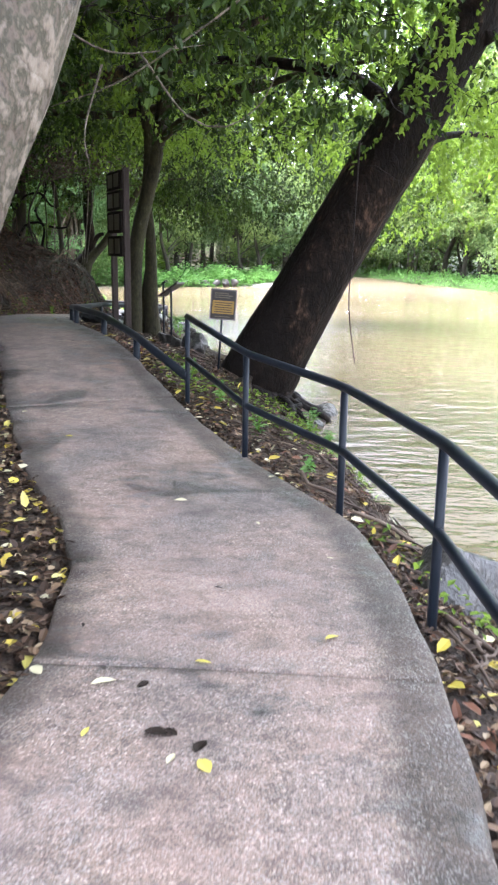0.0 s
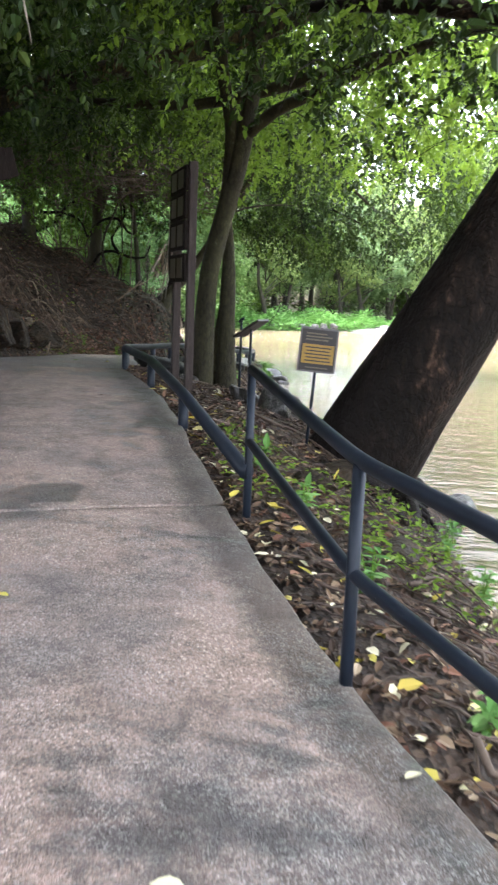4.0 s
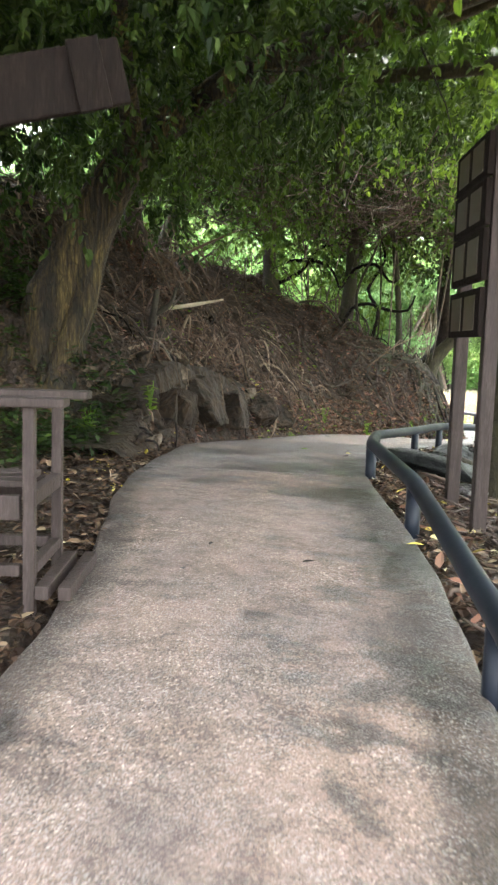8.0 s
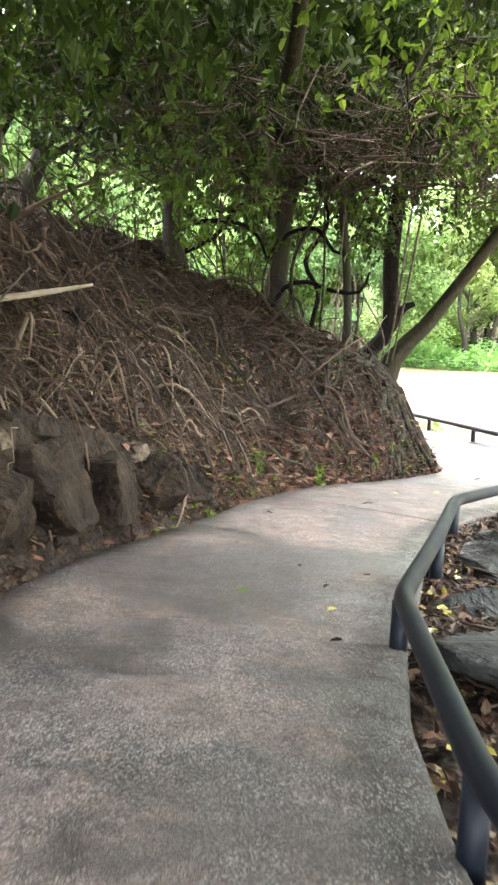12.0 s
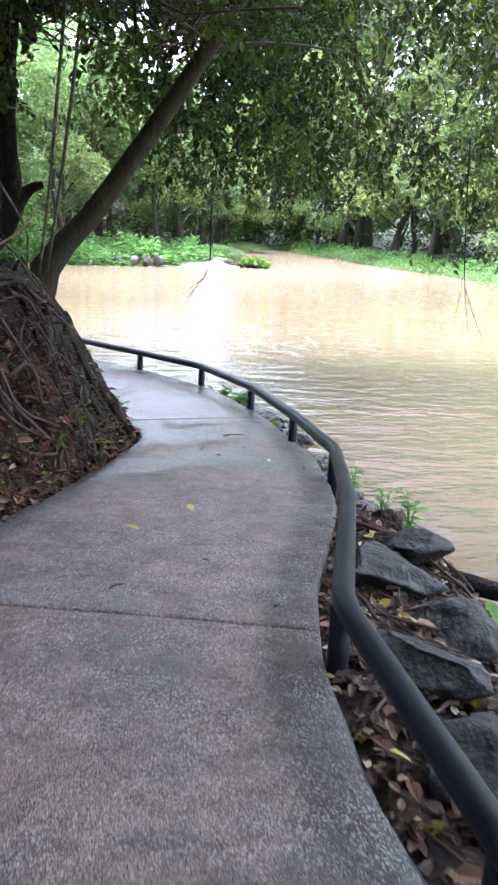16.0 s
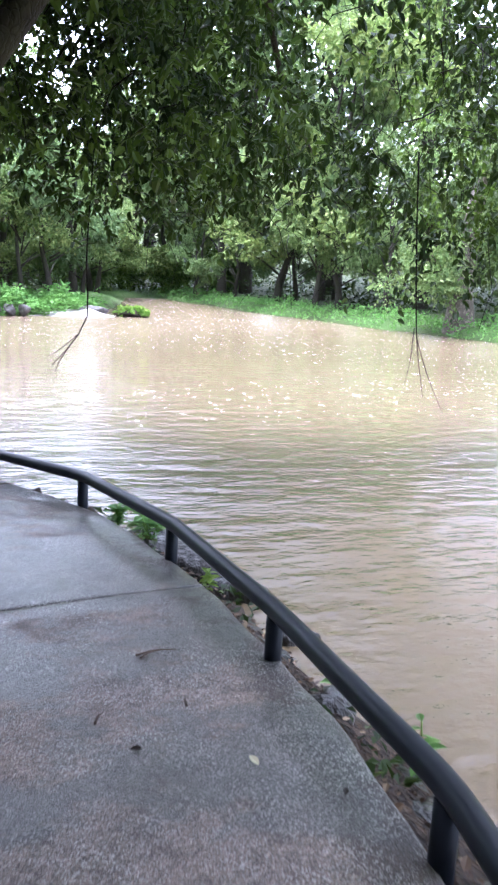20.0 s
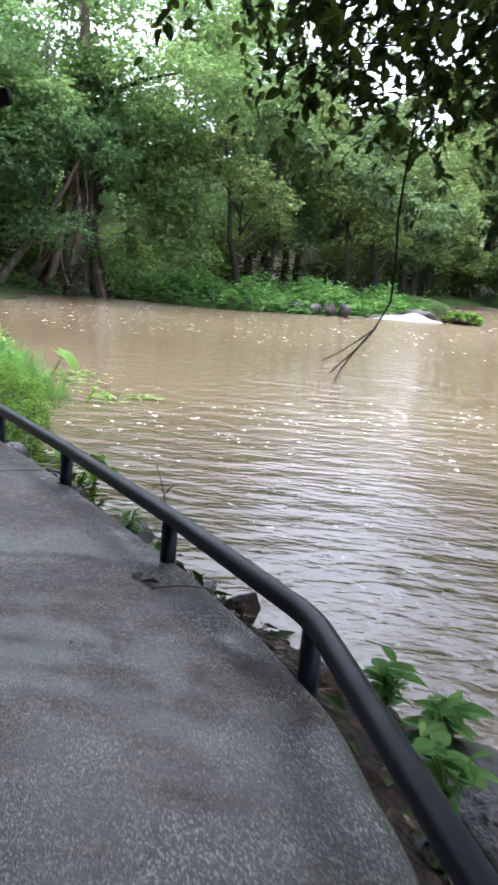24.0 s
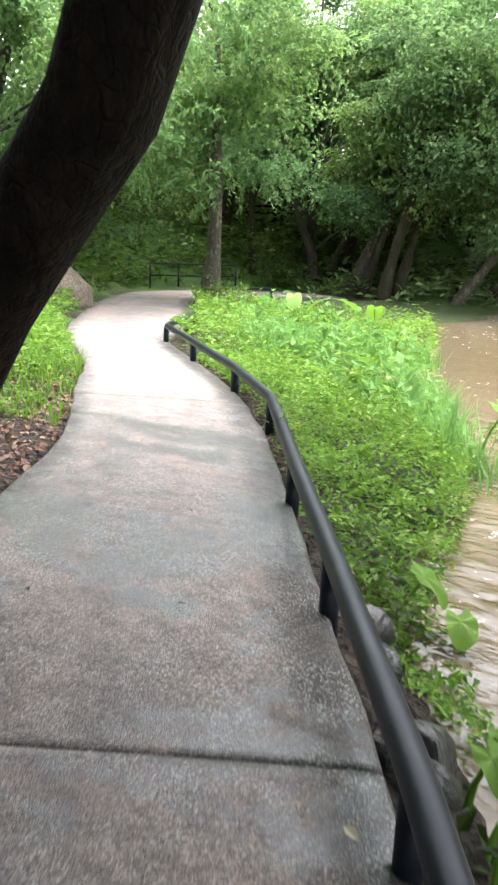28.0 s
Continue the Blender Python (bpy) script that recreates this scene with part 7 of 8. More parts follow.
# stones under the path's edge where it overhangs the water
g = np.random.RandomState(61)
for k in range(46):
    y = 22.4 + 10.6 * k / 45
    e = R_LINE[int(np.argmin(np.abs(R_LINE[:, 1] - y)))]
    i = int(np.argmin(np.abs(R_LINE[:, 1] - y)))
    t = R_LINE[i + 1] - R_LINE[i - 1]
    n = np.array([t[1], -t[0]]) / np.linalg.norm(t)
    s = g.uniform(0.1, 0.19) * (1.35 if 27 < y < 31.6 else 1.0)
    q = e + n * (0.12 + g.uniform(-0.03, 0.2))
    thing("edge_stone", rock_mesh("edge_stone", 400 + k % 9, s * 1.3, s, s, ROCK_WET if k % 3 else ROCK_MOSS, 1), "wet mossy stone packed under the edge of the path", "stone", "stones under the path edge", at=pose(q[0], q[1], float(path_z(y)) - 0.16 - s * 0.4 - g.uniform(0, 0.2), g.uniform(-25, 25), g.uniform(-25, 25), g.uniform(0, 360)))

branch_thing("dark reddish log lying at the waterline", [(-2.25, 22.3, -0.86), (-1.75, 21.95, -0.92), (-1.2, 21.6, -0.98)], [0.07, 0.08, 0.06], BARK_DARK, "fallen_log")
branch_thing("dark wet log on the muddy bank", [(-2.3, 21.35, -0.72), (-1.8, 21.2, -0.84), (-1.1, 21.1, -0.98)], [0.06, 0.07, 0.05], BARK_DARK, "fallen_log")
branch_thing("weathered root crossing the river bank", [(-2.95, 17.6, 0.0), (-2.5, 17.9, -0.2), (-1.9, 17.9, -0.5), (-1.2, 18.2, -0.85)], [0.06, 0.055, 0.05, 0.03], BARK_GREY, "exposed_root")
for k in range(26):
    y = g.uniform(15.5, 22.0)
    x0 = np.interp(y, [p[1] for p in RIGHT], [p[0] for p in RIGHT]) + g.uniform(0.2, 0.6)
    r = g.uniform(0.012, 0.04)
    line = draped((x0, y), (x0 + g.uniform(0.6, 1.6), y + g.uniform(-1.2, 0.6)), 12, 0.02, 0.15, 500 + k)
    branch_thing("brown exposed root twisting over the muddy bank", line[::3], [r, r * 0.9, r * 0.4], BARK_DARK if k % 2 else BARK_GREY, "exposed_root")
for k in range(14):
    a = g.uniform(0, 6.28)
    r = g.uniform(0.03, 0.09)
    line = draped((0.35 + 0.4 * math.cos(a), 12.7 + 0.4 * math.sin(a)), (0.35 + g.uniform(0.8, 1.9) * math.cos(a), 12.7 + g.uniform(0.8, 1.9) * math.sin(a)), 10, 0.03, 0.2, 600 + k)
    part("root", tube("root", line, [r * 1.6, r, r * 0.4], BARK_DARK, 7, 0.06, k), leaning[1])

def bank_sticks(n, y0, y1, seed):
    """Sticks, straws and thin roots strewn over the river bank."""
    g = np.random.RandomState(seed)
    out = []
    for k in range(n):
        y = g.uniform(y0, y1)
        x = np.interp(y, [p[1] for p in RIGHT], [p[0] for p in RIGHT]) + g.uniform(0.15, 1.9)
        a, ln = g.uniform(0, 6.28), g.uniform(0.12, 0.6)
        t = np.linspace(-0.5, 0.5, 5)
        xy = np.stack([x + t * ln * math.cos(a), y + t * ln * math.sin(a)], 1) + g.normal(0, 0.02, (5, 2))
        z, dr, _, _ = ground_z(xy[:, 0], xy[:, 1])
        if z.min() < WATER_Z or dr.min() < 0.05:
            continue
        r = 0.006 * min(3.0, g.lognormal(0, 0.5))
        out.append((np.concatenate([xy, (z + 0.015 + g.uniform(0, 0.08))[:, None]], 1), [r, r, r * 0.6]))
    return out


thing("dead_sticks", tubes("dead_sticks", bank_sticks(900, 3, 22.5, 88), VINE_DARK, 5), "dead sticks and thin roots strewn over the river bank", "brushwood", kind="stuff")

# ---- hanging stems and bare twigs ----
branch_thing("thin bare root hanging over the river", [(1.1, 8.9, 2.6), (1.07, 8.9, 1.44), (1.06, 8.9, 0.9), (1.15, 8.9, 0.3)], [0.012, 0.010, 0.007, 0.005], BARK_DARK, "hanging_vine")
branch_thing("bare forked twig hanging over the water", [(-2.5, 31.7, 3.4), (-2.58, 31.7, 2.3), (-2.62, 31.7, 1.5), (-2.6, 31.7, 0.83), (-2.85, 31.7, 0.4), (-3.05, 31.7, 0.18)], [0.006, 0.007, 0.009, 0.011, 0.009, 0.005], BARK_DARK, "hanging_vine",
             [([(-2.82, 31.7, 0.44), (-2.95, 31.75, 0.22), (-3.0, 31.8, 0.08)], [0.008, 0.005]), ([(-2.7, 31.7, 0.6), (-2.95, 31.65, 0.4), (-3.12, 31.6, 0.3)], [0.007, 0.004])])
branch_thing("bare drooping twigs at the end of a bough", [(2.3, 32, 3.4), (2.4, 32, 2.1), (2.56, 32, 0.63), (2.77, 32, -0.3)], [0.014, 0.012, 0.01, 0.005], BARK_DARK, "hanging_vine",
             [([(2.56, 32, 0.63), (2.9, 32.1, 0.0), (3.3, 32.2, -0.6)], [0.009, 0.004]), ([(2.5, 32, 0.8), (2.42, 31.9, 0.3), (2.36, 31.9, -0.05)], [0.008, 0.004])])
for k, pts in enumerate(([(0.2, 7.2, 3.7), (-0.17, 7, 3.34), (-0.66, 7, 3.01), (-1.12, 7, 2.75), (-1.62, 7, 2.58)], [(-0.9, 7.1, 3.0), (-0.53, 7, 2.53), (-0.21, 7, 2.45), (0.08, 7, 2.64), (0.2, 7, 2.9)], [(-1.2, 7, 2.9), (-1.35, 7.0, 2.41), (-1.32, 7.0, 2.11)], [(-1.6, 6.6, 3.2), (-1.1, 6.8, 2.95), (-0.4, 7.2, 3.1)])):
    branch_thing("pale lichen-covered dead branch among the leaves", pts, [0.011, 0.008, 0.006, 0.003], BARK_PALE, "dead_branch")
g = np.random.RandomState(71)
for k in range(18):
    x, y = g.uniform(-8.2, -5.35), g.uniform(25.0, 27.4)
    z = g_z(x, y)
    h = g.uniform(2.2, 3.2)
    pts = [(x, y, z - 0.05), (x + g.uniform(-0.2, 0.2), y + g.uniform(-0.2, 0.2), z + h * 0.35), (x + g.uniform(-0.3, 0.3), y + g.uniform(-0.3, 0.3), z + h * 0.7), (x + g.uniform(-0.5, 0.4), y, z + h)]
    r = g.choice([0.012, 0.016, 0.03])
    branch_thing("slender vine stem climbing from the bank", pts, [r * 1.3, r, r * 0.9, r * 0.5], BARK_GREY if k % 3 else BARK_PALE, "vine_stem")
for k, pts in enumerate(([(-7.2, 25.6, 1.75), (-6.98, 25.6, 2.14), (-6.6, 25.6, 2.25), (-6.14, 25.6, 2.11), (-5.72, 25.6, 2.11), (-5.57, 25.6, 2.43)], [(-8.6, 25.6, 3.2), (-7.94, 25.6, 3.2), (-7.5, 25.6, 3.0), (-7.3, 25.6, 2.6)], [(-7.3, 25.7, 2.6), (-7.0, 25.7, 3.0), (-6.5, 25.7, 3.1), (-6.2, 25.7, 2.75), (-5.9, 25.7, 2.7)], [(-6.6, 26.0, 1.5), (-6.5, 26, 2.1), (-6.75, 26, 2.6), (-6.4, 26, 3.2), (-6.5, 26, 3.7)], [(-8.6, 24.9, 2.6), (-8.0, 25.0, 2.9), (-7.6, 25.1, 3.4), (-7.0, 25.2, 3.5)])):
    branch_thing("crooked dark branch in the thicket", pts, [0.045, 0.04, 0.035, 0.02], BARK_DARK, "crooked_branch")

for k, pts in enumerate(([(-4.75, 25.2, 5.0), (-4.95, 25.3, 3.2), (-5.08, 25.4, 1.9), (-5.2, 25.45, 1.0)], [(-4.6, 25.3, 5.0), (-4.78, 25.35, 3.4), (-4.95, 25.4, 2.1), (-5.12, 25.5, 1.05)], [(-5.9, 25.3, 4.6), (-6.0, 25.35, 2.8), (-6.05, 25.4, 1.3)], [(-6.35, 25.2, 4.6), (-6.25, 25.3, 2.6), (-6.3, 25.4, 1.4)], [(-4.2, 25.0, 4.8), (-4.28, 25.0, 3.9), (-4.25, 25.0, 3.2)])):
    branch_thing("thin pale vine hanging from the crown to the bank", pts, [0.014, 0.016, 0.018, 0.016], BARK_PALE if k < 3 else BARK_STEM, "hanging_vine")

# ---- leaf litter ----


def litter(name, label, n, y0, y1, side, reach, mat, size, seed):
    g = np.random.RandomState(seed)
    y = g.uniform(y0, y1, n)
    d = 0.02 + reach * g.uniform(0, 1, n) ** 1.3
    line = L_LINE if side < 0 else R_LINE
    i = np.array([int(np.argmin(np.abs(line[:, 1] - v))) for v in y])
    t = line[np.minimum(i + 1, len(line) - 1)] - line[np.maximum(i - 1, 0)]
    nr = np.stack([t[:, 1], -t[:, 0]], 1) / np.linalg.norm(t, axis=1)[:, None] * side
    xy = line[i] + nr * d[:, None] + g.normal(0, 0.04, (n, 2))
    z, dr, dl, land = ground_z(xy[:, 0], xy[:, 1])
    ok = (z > WATER_Z) & ((dr > 0.01) | (dl > 0.01))
    p = np.concatenate([xy, z[:, None] + g.uniform(0.008, 0.05, n)[:, None]], 1)[ok]
    m = len(p)
    al = unit(g, m)
    al[:, 2] *= 0.35
    ln = size * g.uniform(0.5, 1.4, m)
    v, f = leaf_arrays(p, al, np.array([0, 0, 1.0]) + 0.4 * unit(g, m), ln, ln * g.uniform(0.42, 0.7, m), 0.14, True)
    return thing(name, fast_mesh(name, v, f, mat), label, "leaves", kind="stuff")


litter("leaf_litter", "deep brown leaf litter beside the start of the path", 24000, -3, 15.5, -1, 2.8, LITTER, 0.062, 1)
litter("leaf_litter", "brown fallen leaves over the foot of the bank", 26000, 15.5, 28, -1, 4.6, LITTER, 0.075, 2)
litter("leaf_litter", "brown leaves and debris on the river bank", 28000, -3, 22.5, 1, 2.2, LITTER, 0.06, 3)
litter("leaf_litter", "reddish leaf litter beside the path", 4200, 28, 36, -1, 2.2, LITTER_RED, 0.065, 4)
litter("leaf_litter", "reddish dry leaves swept along the foot of the bank", 2600, 19.5, 25.4, -1, 0.75, LITTER_RED, 0.06, 9)
litter("leaf_litter", "reddish dry leaves caught on the bank of roots", 7000, 16.5, 25.6, -1, 3.6, LITTER_RED, 0.08, 10)
litter("leaf_litter", "damp leaf scraps along the path edge", 700, 22, 36, 1, 0.3, LITTER, 0.045, 5)
litter("yellow_leaves", "scattered yellow leaves on the litter", 620, -3, 10, -1, 1.9, YELLOW, 0.1, 6)
litter("pale_leaves", "pale dry leaves mixed into the litter", 500, -3, 12, -1, 1.9, PALE_LEAF, 0.085, 11)
litter("pale_leaves", "pale dry leaves along the river bank", 420, -1, 22, 1, 1.3, PALE_LEAF, 0.075, 12)
litter("yellow_leaves", "scattered yellow leaves along the river bank", 420, -1, 22, 1, 1.5, YELLOW, 0.1, 7)
litter("leaf_litter", "large reddish dry leaves on the river bank", 900, -1, 22, 1, 1.8, LITTER_RED, 0.095, 13)
litter("leaf_litter", "large dry leaves at the foot of the rooted bank", 900, 19.5, 25.2, -1, 0.8, LITTER_RED, 0.12, 14)
litter("yellow_leaves", "yellow leaves at the foot of the bank", 160, 13, 25, -1, 0.7, YELLOW, 0.07, 8)


def fallen_leaf(x, y, ln, turn, mat, label, name="fallen_leaf"):
    g = np.random.RandomState(int(abs(x * 100 + y * 17)))
    v, f = broad_leaf_arrays(np.array([[-ln / 2, 0, 0.004]]), np.array([[1.0, 0, 0.08]]), np.array([[0, 0.1, 1.0]]), np.array([ln]), np.array([ln * g.uniform(0.42, 0.6)]), 0.12)
    ob = thing(name, fast_mesh(name, v, f, mat), label, "leaf", "leaves on the path")
    ob.matrix_basis = pose(x, y, float(path_z(y)) + 0.014, g.uniform(-6, 6), g.uniform(-6, 6), turn)
    return ob


DARK_LEAF = leaf_mat("rotten_dark_leaf", [(0.0, (0.007, 0.005, 0.004)), (1.0, (0.02, 0.014, 0.010))], (0.014, 0.009, 0.006), 0.05, 0.5)
for k, (x, y, ln) in enumerate(((-0.16, 3.34, 0.09), (0.44, 3.61, 0.11), (-0.57, 2.77, 0.08), (-0.11, 2.57, 0.11), (-1.68, 7.47, 0.09), (-2.19, 12.46, 0.11), (-4.06, 16.92, 0.09), (-3.95, 21.83, 0.12), (-4.36, 21.36, 0.12))):
    fallen_leaf(x, y, ln * 0.85, 40 * k, YELLOW, "yellow fallen leaf lying on the concrete")
for k, (x, y, ln) in enumerate(((-0.57, 3.15, 0.13), (-0.23, 2.61, 0.09), (-0.88, 3.24, 0.12), (-0.48, 5.8, 0.12), (-2.32, 8.29, 0.09), (0.09, 5.33, 0.06), (0.53, 4.69, 0.06), (0.21, 6.41, 0.1), (-3.07, 23.45, 0.09), (-5.16, 30.51, 0.08))):
    fallen_leaf(x, y, ln * 0.8, 55 * k + 20, PALE_LEAF, "pale dry leaf lying on the concrete")
for k, (x, y, ln) in enumerate(((-0.29, 2.77, 0.16), (-0.13, 2.69, 0.12), (-0.25, 2.78, 0.1), (-0.4, 3.13, 0.08), (-0.77, 3.7, 0.05), (-0.13, 4.2, 0.07), (-2.6, 11.9, 0.1), (-3.12, 11.52, 0.08), (-3.92, 16.4, 0.09), (-3.19, 11.95, 0.07), (-5.18, 19.31, 0.12), (-5.07, 18.14, 0.06), (-4.48, 17.76, 0.08), (-4.01, 17.75, 0.07), (-4.2, 17.37, 0.1), (-3.99, 20.71, 0.06), (-3.73, 20.04, 0.07), (-4.07, 28.74, 0.17), (-3.99, 28.66, 0.13), (-4.18, 27.86, 0.05), (-7.1, 30.99, 0.05), (-6.48, 31.34, 0.06), (-7.3, 32.39, 0.06), (-3.5, 23.66, 0.07), (-2.82, 23.14, 0.06))):
    fallen_leaf(x, y, ln * 0.75, 70 * k, DARK_LEAF, "dark rotting leaf stuck to the damp concrete")
fallen_leaf(-4.64, 17.03, 0.1, 10, LEAF_BRIGHT, "fresh green leaf fallen on the path")
for k, (x, y, ln, a) in enumerate(((-3.21, 24.58, 0.22, 5), (-3.23, 24.57, 0.16, 25), (-3.82, 28.62, 0.3, 15), (-3.6, 23.96, 0.1, 60), (-3.2, 24.01, 0.07, 80), (-4.48, 20.35, 0.09, 30))):
    ob = thing("fallen_twig", tube("fallen_twig", bezier([(-ln / 2, 0, 0.01), (0, ln * 0.06, 0.016), (ln / 2, 0, 0.01)], 6), [0.006, 0.005, 0.003], TWIG, 5), "short dark twig lying on the concrete", "twig", "twigs on the path")
    ob.matrix_basis = pose(x, y, float(path_z(y)) + 0.008, 0, 0, a)

# ---- plants on the near bank ----


def sprig(name, label, x, y, h, n, leaf, mat, seed, lift=0.0):
    """A small plant: stems with pairs of leaves."""
    g = np.random.RandomState(seed)
    t = thing(name, None, label, "plant")
    z = max(g_z(x, y), WATER_Z - 0.1) + lift
    for s in range(n):
        a, r = g.uniform(0, 6.28), g.uniform(0.05, 0.35) * h
        pts = [(x, y, z - 0.03), (x + r * 0.4 * math.cos(a), y + r * 0.4 * math.sin(a), z + h * 0.55), (x + r * math.cos(a), y + r * math.sin(a), z + h * g.uniform(0.8, 1.1))]
        line = bezier(pts, 6)
        part("stem", tube("stem", line, [0.006, 0.004], LEAF_BRIGHT, 5), t)
        m = 8
        k = np.linspace(0.3, 1, m)
        p = np.stack([np.interp(k, np.linspace(0, 1, len(line)), line[:, i]) for i in range(3)], 1)
        al = unit(g, m)
        al[:, 2] = np.abs(al[:, 2]) * 0.3
        ln = leaf * g.uniform(0.6, 1.2, m)
        v, f = broad_leaf_arrays(p, al, np.array([0, 0, 1.0]) + 0.3 * unit(g, m), ln, ln * 0.5)
        part("leaves", fast_mesh("leaves", v, f, mat), t)
    return t


for k, (x, y, h, n, lf) in enumerate(((-2.0, 22.65, 0.4, 4, 0.12), (-2.15, 22.9, 0.3, 3, 0.1), (-2.45, 20.4, 0.22, 3, 0.12), (-2.2, 23.6, 0.25, 3, 0.09), (-2.15, 24.6, 0.2, 3, 0.09), (-0.35, 9.6, 0.22, 4, 0.1), (0.1, 8.3, 0.25, 4, 0.1), (0.55, 7.0, 0.2, 4, 0.09), (0.95, 9.6, 0.3, 4, 0.1), (0.8, 10.6, 0.35, 4, 0.1), (-0.75, 10.2, 0.2, 4, 0.1), (-2.55, 28.0, 0.3, 7, 0.16), (-2.6, 27.5, 0.25, 5, 0.13), (-2.75, 28.3, 0.22, 5, 0.15), (-4.4, 30.1, 0.2, 4, 0.1), (-4.15, 29.75, 0.15, 3, 0.09), (-2.45, 26.2, 0.15, 3, 0.08), (-5.6, 19.0, 0.2, 4, 0.07), (-5.25, 21.5, 0.25, 4, 0.07), (-4.85, 23.0, 0.2, 4, 0.07), (-5.7, 20.6, 0.3, 4, 0.07), (-6.1, 14.8, 0.4, 5, 0.1), (-5.9, 15.6, 0.35, 5, 0.09), (-1.2, 16.0, 0.35, 5, 0.1), (-0.6, 17.6, 0.4, 5, 0.1))):
    sprig("bank_plant", "small green leafy plant rooted among the stones", x, y, h, n, lf, LEAF_FRESH if k < 16 else LEAF, 800 + k)
cover("weeds", "low weeds growing through the leaf litter", "plants", 4600, (-1.2, 2.2, 4, 12), LEAF, 0.065, 0.16, 31, lambda x, y, z, dr, dl, land: (dr > 0.12) & (waves(x, y, 2.2, 3) > 0.15))
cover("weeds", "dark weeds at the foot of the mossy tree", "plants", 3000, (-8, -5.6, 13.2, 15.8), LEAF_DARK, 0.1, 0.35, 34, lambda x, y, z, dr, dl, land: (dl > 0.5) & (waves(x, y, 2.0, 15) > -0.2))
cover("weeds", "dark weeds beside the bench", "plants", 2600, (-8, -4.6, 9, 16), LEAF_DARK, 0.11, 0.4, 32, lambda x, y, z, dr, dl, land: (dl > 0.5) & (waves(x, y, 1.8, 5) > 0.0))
cover("weeds", "yellow-green seedlings along the foot of the bank", "plants", 1600, (-6.4, -4.1, 17.5, 25), LEAF, 0.06, 0.2, 35, lambda x, y, z, dr, dl, land: (dl > 0.03) & (dl < 0.5) & (waves(x, y, 3.0, 16) > 0.0))
cover("weeds", "sparse green shoots on the bank of roots", "plants", 2200, (-9, -4.3, 17, 27), LEAF, 0.07, 0.25, 33, lambda x, y, z, dr, dl, land: (dl > 0.05) & (waves(x, y, 2.6, 6) > 0.2))

# the green bank beyond the bend
on_bank = lambda x, y, z, dr, dl, land: (dr > 0.12 + 0.25 * np.clip(33 - y, 0, 2)) & (land < 0)
cover("bank_cover", "bright green creeping plants covering the river bank", "plants", 70000, (-12, -4.3, 31.6, 39), LEAF_BRIGHT, 0.062, 0.42, 41, on_bank)
cover("bank_cover", "lush bright green plants on the bank further along", "plants", 26000, (-20, -6.5, 36, 50), LEAF_BRIGHT, 0.13, 0.6, 42, on_bank)
cover("bank_cover", "trailing plants spreading over the shallow water", "plants", 3600, (-7.2, -4.6, 31.6, 36), LEAF_MID, 0.07, 0.3, 43, lambda x, y, z, dr, dl, land: (dr > 0.3) & (waves(x, y, 2.4, 8) > -0.1))


def blades(name, label, n, region, height, mat, seed, keep):
    """Tall grass: bent blades of three joints."""
    g = np.random.RandomState(seed)
    x, y = g.uniform(region[0], region[1], n), g.uniform(region[2], region[3], n)
    z, dr, dl, land = ground_z(x, y)
    ok = keep(x, y, z, dr, dl, land) & (z > WATER_Z - 0.25)
    x, y, z = x[ok], y[ok], z[ok]
    m = len(x)
    h = height * g.uniform(0.45, 1.15, m) * (0.8 + 0.4 * waves(x, y, 1.7, seed))
    a = g.uniform(0, 6.28, m)
    lean = g.uniform(0.1, 0.6, m) * h
    dx, dy = np.cos(a), np.sin(a)
    w = g.uniform(0.006, 0.013, m)
    V = []
    for u, ww in ((0.0, 1.0), (0.5, 0.85), (1.0, 0.05)):
        cx, cy, cz = x + dx * lean * u ** 2, y + dy * lean * u ** 2, z - 0.02 + h * (u - 0.18 * u ** 3)
        V += [np.stack([cx - dy * w * ww, cy + dx * w * ww, cz], 1), np.stack([cx + dy * w * ww, cy - dx * w * ww, cz], 1)]
    v = np.stack(V, 1).reshape(-1, 3)
    k = np.arange(m)[:, None] * 6
    f = np.concatenate([k + np.array([[0, 1, 3]]), k + np.array([[0, 3, 2]]), k + np.array([[2, 3, 5]]), k + np.array([[2, 5, 4]])], 0)
    return thing(name, fast_mesh(name, v, f, mat), label, "grass", kind="stuff")


blades("tall_grass", "tall bright grass at the water's edge", 9000, (-13, -6.2, 35.5, 43), 0.8, LEAF_FRESH, 51, lambda x, y, z, dr, dl, land: (dr > 1.1) & (waves(x, y, 1.4, 9) > -0.1))
cover("bank_cover", "broad-leaved fresh plants standing along the water's edge", "plants", 9000, (-14, -6.0, 34.5, 44), LEAF_FRESH, 0.16, 0.75, 47, lambda x, y, z, dr, dl, land: (dr > 1.2) & (land < 0) & (waves(x, y, 1.1, 27) > -0.1), 0.25)
blades("tall_grass", "fresh grass along the shaded verge", 9000, (-17, -9.0, 33.0, 42), 0.45, LEAF_BRIGHT, 52, lambda x, y, z, dr, dl, land: (dl > 0.05) & (dl < 2.6) & (y > 33.4))
cover("edge_weeds", "dark wet weeds and roots hugging the edge of the path", "plants", 3400, (-5.2, -0.8, 22.3, 31.5), LEAF_DARK, 0.10, 0.2, 49, lambda x, y, z, dr, dl, land: (dr > 0.02) & (dr < 0.42) & (waves(x, y, 2.4, 14) > -0.1))
blades("reeds", "thin reeds standing in the shallow water", 260, (-6.6, -4.7, 31.8, 35.5), 0.4, LEAF_DARK, 53, lambda x, y, z, dr, dl, land: (dr > 0.7))
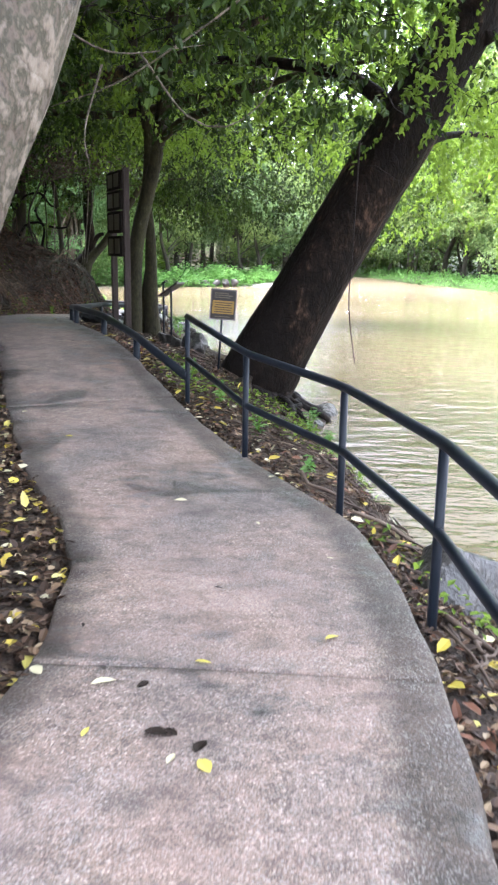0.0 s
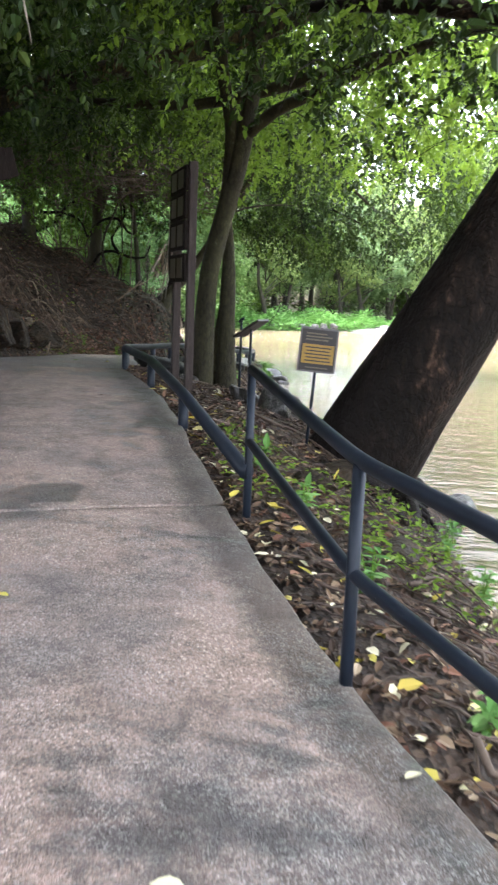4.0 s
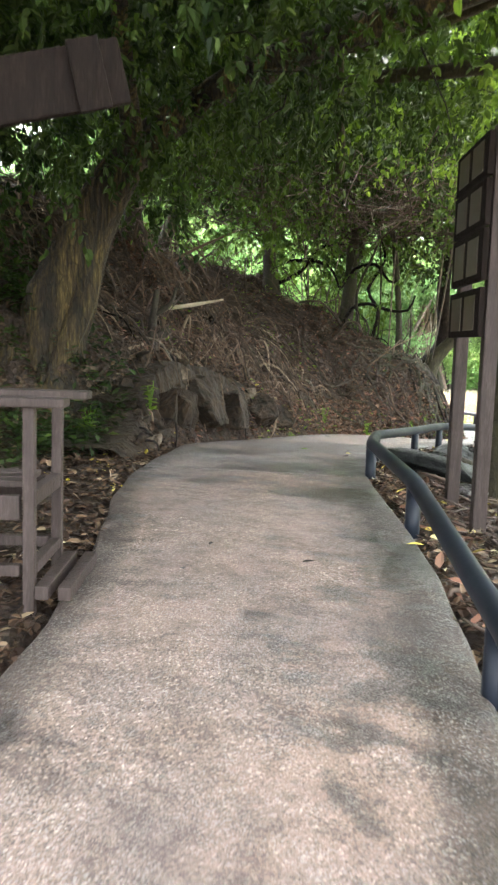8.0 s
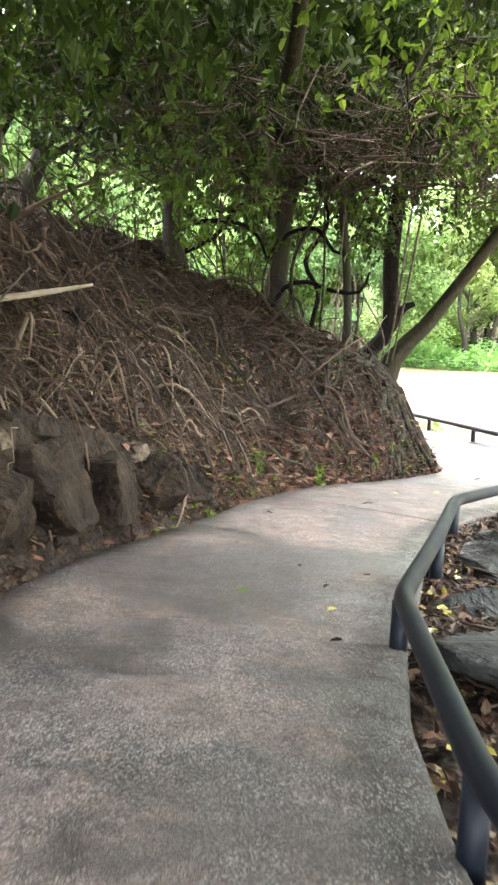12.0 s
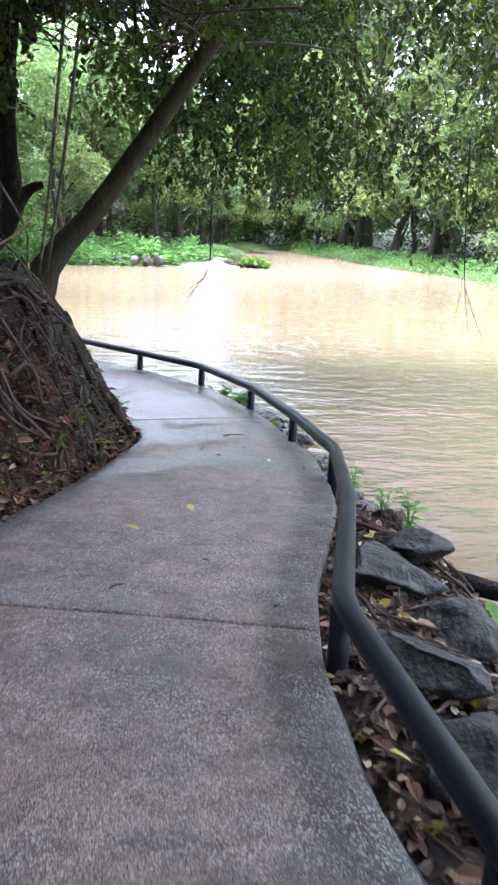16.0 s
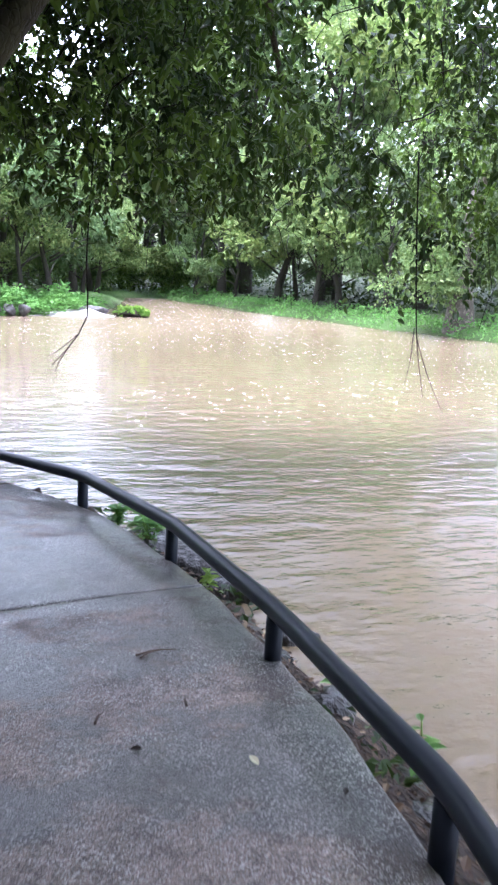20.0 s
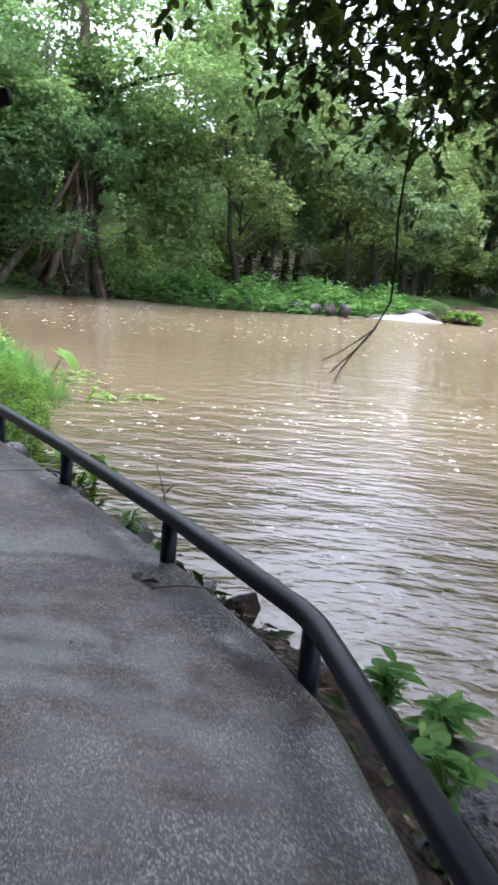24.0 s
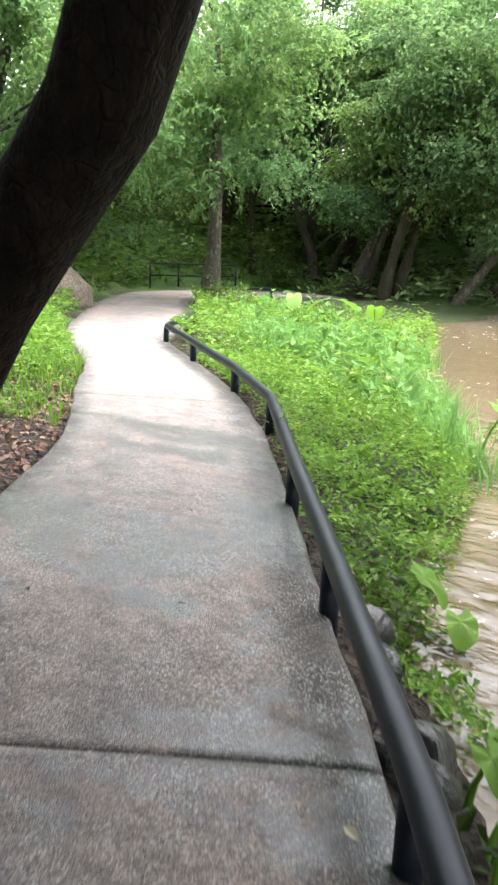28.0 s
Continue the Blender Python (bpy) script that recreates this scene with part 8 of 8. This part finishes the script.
cover("slope_plants", "bright leafy plants on the slope beside the path", "plants", 62000, (-31, -9.6, 33, 56), LEAF_BRIGHT, 0.14, 0.55, 44, lambda x, y, z, dr, dl, land: (dl > 0.15 + 0.5 * np.clip(35.5 - y, 0, 3)) & (dl < 7.5) & (y > 33.4) & (y < 45 + 1.5 * waves(x, y, 0.8, 6)))

# darker leaf tone stands in for the shaded tunnel at the path's end
cover("undergrowth", "leafy undergrowth on the wooded slope beside the path", "plants", 44000, (-42, -15, 34, 62), LEAF_MID, 0.28, 2.0, 45, lambda x, y, z, dr, dl, land: (dl > np.where(y > 46, 0.5, 3.4)) & (dl < 16))

cover("slope_plants", "fresh low plants edging the path", "plants", 9000, (-16, -9.0, 33, 38.5), LEAF_BRIGHT, 0.07, 0.3, 46, lambda x, y, z, dr, dl, land: (dl > 0.1 + 0.4 * np.clip(34.2 - y, 0, 2)) & (dl < 2.5))


def taro(label, x, y, h, size, turn, seed):
    """A big heart-shaped leaf on a slanting stalk."""
    g = np.random.RandomState(seed)
    t = thing("taro_plant", None, label, "plant")
    z = max(g_z(x, y), WATER_Z - 0.15)
    a = radians(turn)
    tip = (x + 0.4 * h * math.cos(a), y + 0.4 * h * math.sin(a), z + h)
    part("stalk", tube("stalk", bezier([(x, y, z), (x + 0.15 * h * math.cos(a), y + 0.15 * h * math.sin(a), z + h * 0.55), tip], 8), [0.018, 0.013, 0.009], LEAF_BRIGHT, 7), t)
    V, F = [], []
    n = 24
    for r_, k in ((0.0, 0), (0.55, 1), (1.0, 2)):
        for i in range(n):
            th = 2 * math.pi * i / n
            rr = size * (0.62 + 0.38 * math.cos(th) ** 2 * (1.25 if math.cos(th) > 0 else 0.6)) * (1 - 0.55 * math.exp(-((abs(th - math.pi)) / 0.3) ** 2))
            lx, ly = rr * r_ * math.cos(th), rr * r_ * math.sin(th) * 0.85
            V.append((lx, ly, 0.12 * abs(ly) - 0.35 * max(lx, 0) ** 2 / size + 0.012 * math.sin(5 * th) * r_))
    for k in range(2):
        for i in range(n):
            j = (i + 1) % n
            F.append((k * n + i, k * n + j, (k + 1) * n + j, (k + 1) * n + i))
    me = mesh("leaf_blade", V, F, LEAF_BRIGHT)
    leafob = part("leaf_blade", me, t)
    leafob.matrix_basis = Matrix.Translation(tip) @ pose(0, 0, 0, 0, g.uniform(10, 35), turn)
    return t


for k, (x, y, h, s, a) in enumerate(((-6.95, 36.2, 0.75, 0.26, -20), (-6.0, 32.6, 0.32, 0.17, 10), (-5.7, 32.7, 0.28, 0.15, -60), (-4.95, 31.05, 0.36, 0.14, 30), (-4.85, 30.85, 0.42, 0.13, 100), (-5.1, 31.3, 0.3, 0.12, -40), (-11.6, 43.0, 0.8, 0.3, 120), (-12.2, 42.2, 0.9, 0.32, 60), (-12.8, 43.6, 0.85, 0.3, 200), (-13.2, 42.6, 0.8, 0.28, 300), (-6.3, 36.0, 0.35, 0.14, 10), (-9.0, 35.0 + 2.2, 0.5, 0.18, 70))):
    taro("green heart-shaped leaf on a tall stalk", x, y, h, s, a, 900 + k)
g = np.random.RandomState(95)
for k, (x, y) in enumerate(((-5.6, 36.6), (-7.4, 38.1), (-6.9, 37.6), (-6.1, 36.3), (-7.0, 38.4))):
    n = 26
    p = np.stack([x + g.normal(0, 0.2, n), y + g.normal(0, 0.12, n), np.full(n, WATER_Z + 0.015) + g.uniform(0, 0.03, n)], 1)
    d = unit(g, n)
    d[:, 2] = np.abs(d[:, 2]) * 0.12
    v, f = broad_leaf_arrays(p, d, np.array([0, 0, 1.0]) + 0.1 * unit(g, n), np.full(n, 0.16), np.full(n, 0.05), 0.05)
    thing("floating_plant", fast_mesh("floating_plant", v, f, LEAF_BRIGHT), "pale green leaves floating on the river", "plant", kind="stuff")
for k, pts in enumerate(([(-4.35, 31.55, -1.2), (-4.42, 31.6, -0.95), (-4.5, 31.7, -0.78)], [(-4.5, 31.9, -1.2), (-4.38, 31.85, -1.03), (-4.33, 31.8, -0.98)], [(-4.75, 31.7, -1.12), (-4.6, 31.75, -1.06), (-4.5, 31.8, -1.02)])):
    branch_thing("bare twig sticking out of the water", pts, [0.006, 0.005, 0.003], BARK_DARK, "drowned_twig")

# boulder, fence and shelter at the far end of the path
thing("boulder", rock_mesh("boulder", 78, 1.0, 0.85, 0.85, ROCK_TAN, 3, -0.05), "tan mossy boulder among bright plants", "rock", at=pose(-20.0, 42.5, g_z(-20.0, 42.5) + 0.3, 0, 0, 30))
fence = thing("fence", None, "black steel handrail at the far bend of the path", "fence")
fp = [(-24.6, 50.7), (-24.3, 51.9), (-23.9, 53.0), (-23.4, 54.2)]
for x, y in fp:
    part("post", tube("post", [(x, y, g_z(x, y) - 0.2), (x, y, float(path_z(y)) + 0.95)], [0.035], PAINT, 8), fence)
for h in (0.92, 0.5):
    part("bar", tube("bar", [(x, y, float(path_z(y)) + h) for x, y in fp], [0.032], PAINT, 8), fence)
low2 = thing("low_rail", None, "low black pipe rail beyond the bend", "rail")
lp = [(-16.1, 43.0), (-17.2, 44.35), (-18.7, 46.1), (-20.0, 47.7), (-20.7, 49.6), (-20.2, 52.0)]
part("pipe", tube("pipe", [(x, y, float(path_z(y)) + 0.27) for x, y in lp], [0.05], PAINT, 10), low2)
for x, y in lp:
    part("post", tube("post", [(x, y, float(path_z(y)) - 0.2), (x, y, float(path_z(y)) + 0.26)], [0.045], PAINT, 10), low2)

# timber posts and rails of an enclosure in the shade of the woods
yard = thing("timber_railing", None, "dark timber posts and rails on a low red-brown wall", "fence", at=pose(-26.7, 61.5, g_z(-26.7, 61.5), 0, 0, 12))
for x in (-2.6, -1.3, 0, 1.3, 2.6):
    part("post", box("post", 0.14, 0.14, 1.5, WOOD, 0.01, Matrix.Translation((x, 0, 0.7))), yard)
for z in (0.75, 1.1, 1.4):
    part("rail", box("rail", 5.2, 0.06, 0.1, WOOD, 0.01, Matrix.Translation((0, -0.1, z))), yard)
part("wall", box("wall", 5.2, 0.2, 0.7, rough_mat("red_brown_masonry", [(0.3, (0.06, 0.03, 0.022)), (0.7, (0.12, 0.066, 0.05))], 3.0), 0.02, Matrix.Translation((0, 0.2, 0.25))), yard)
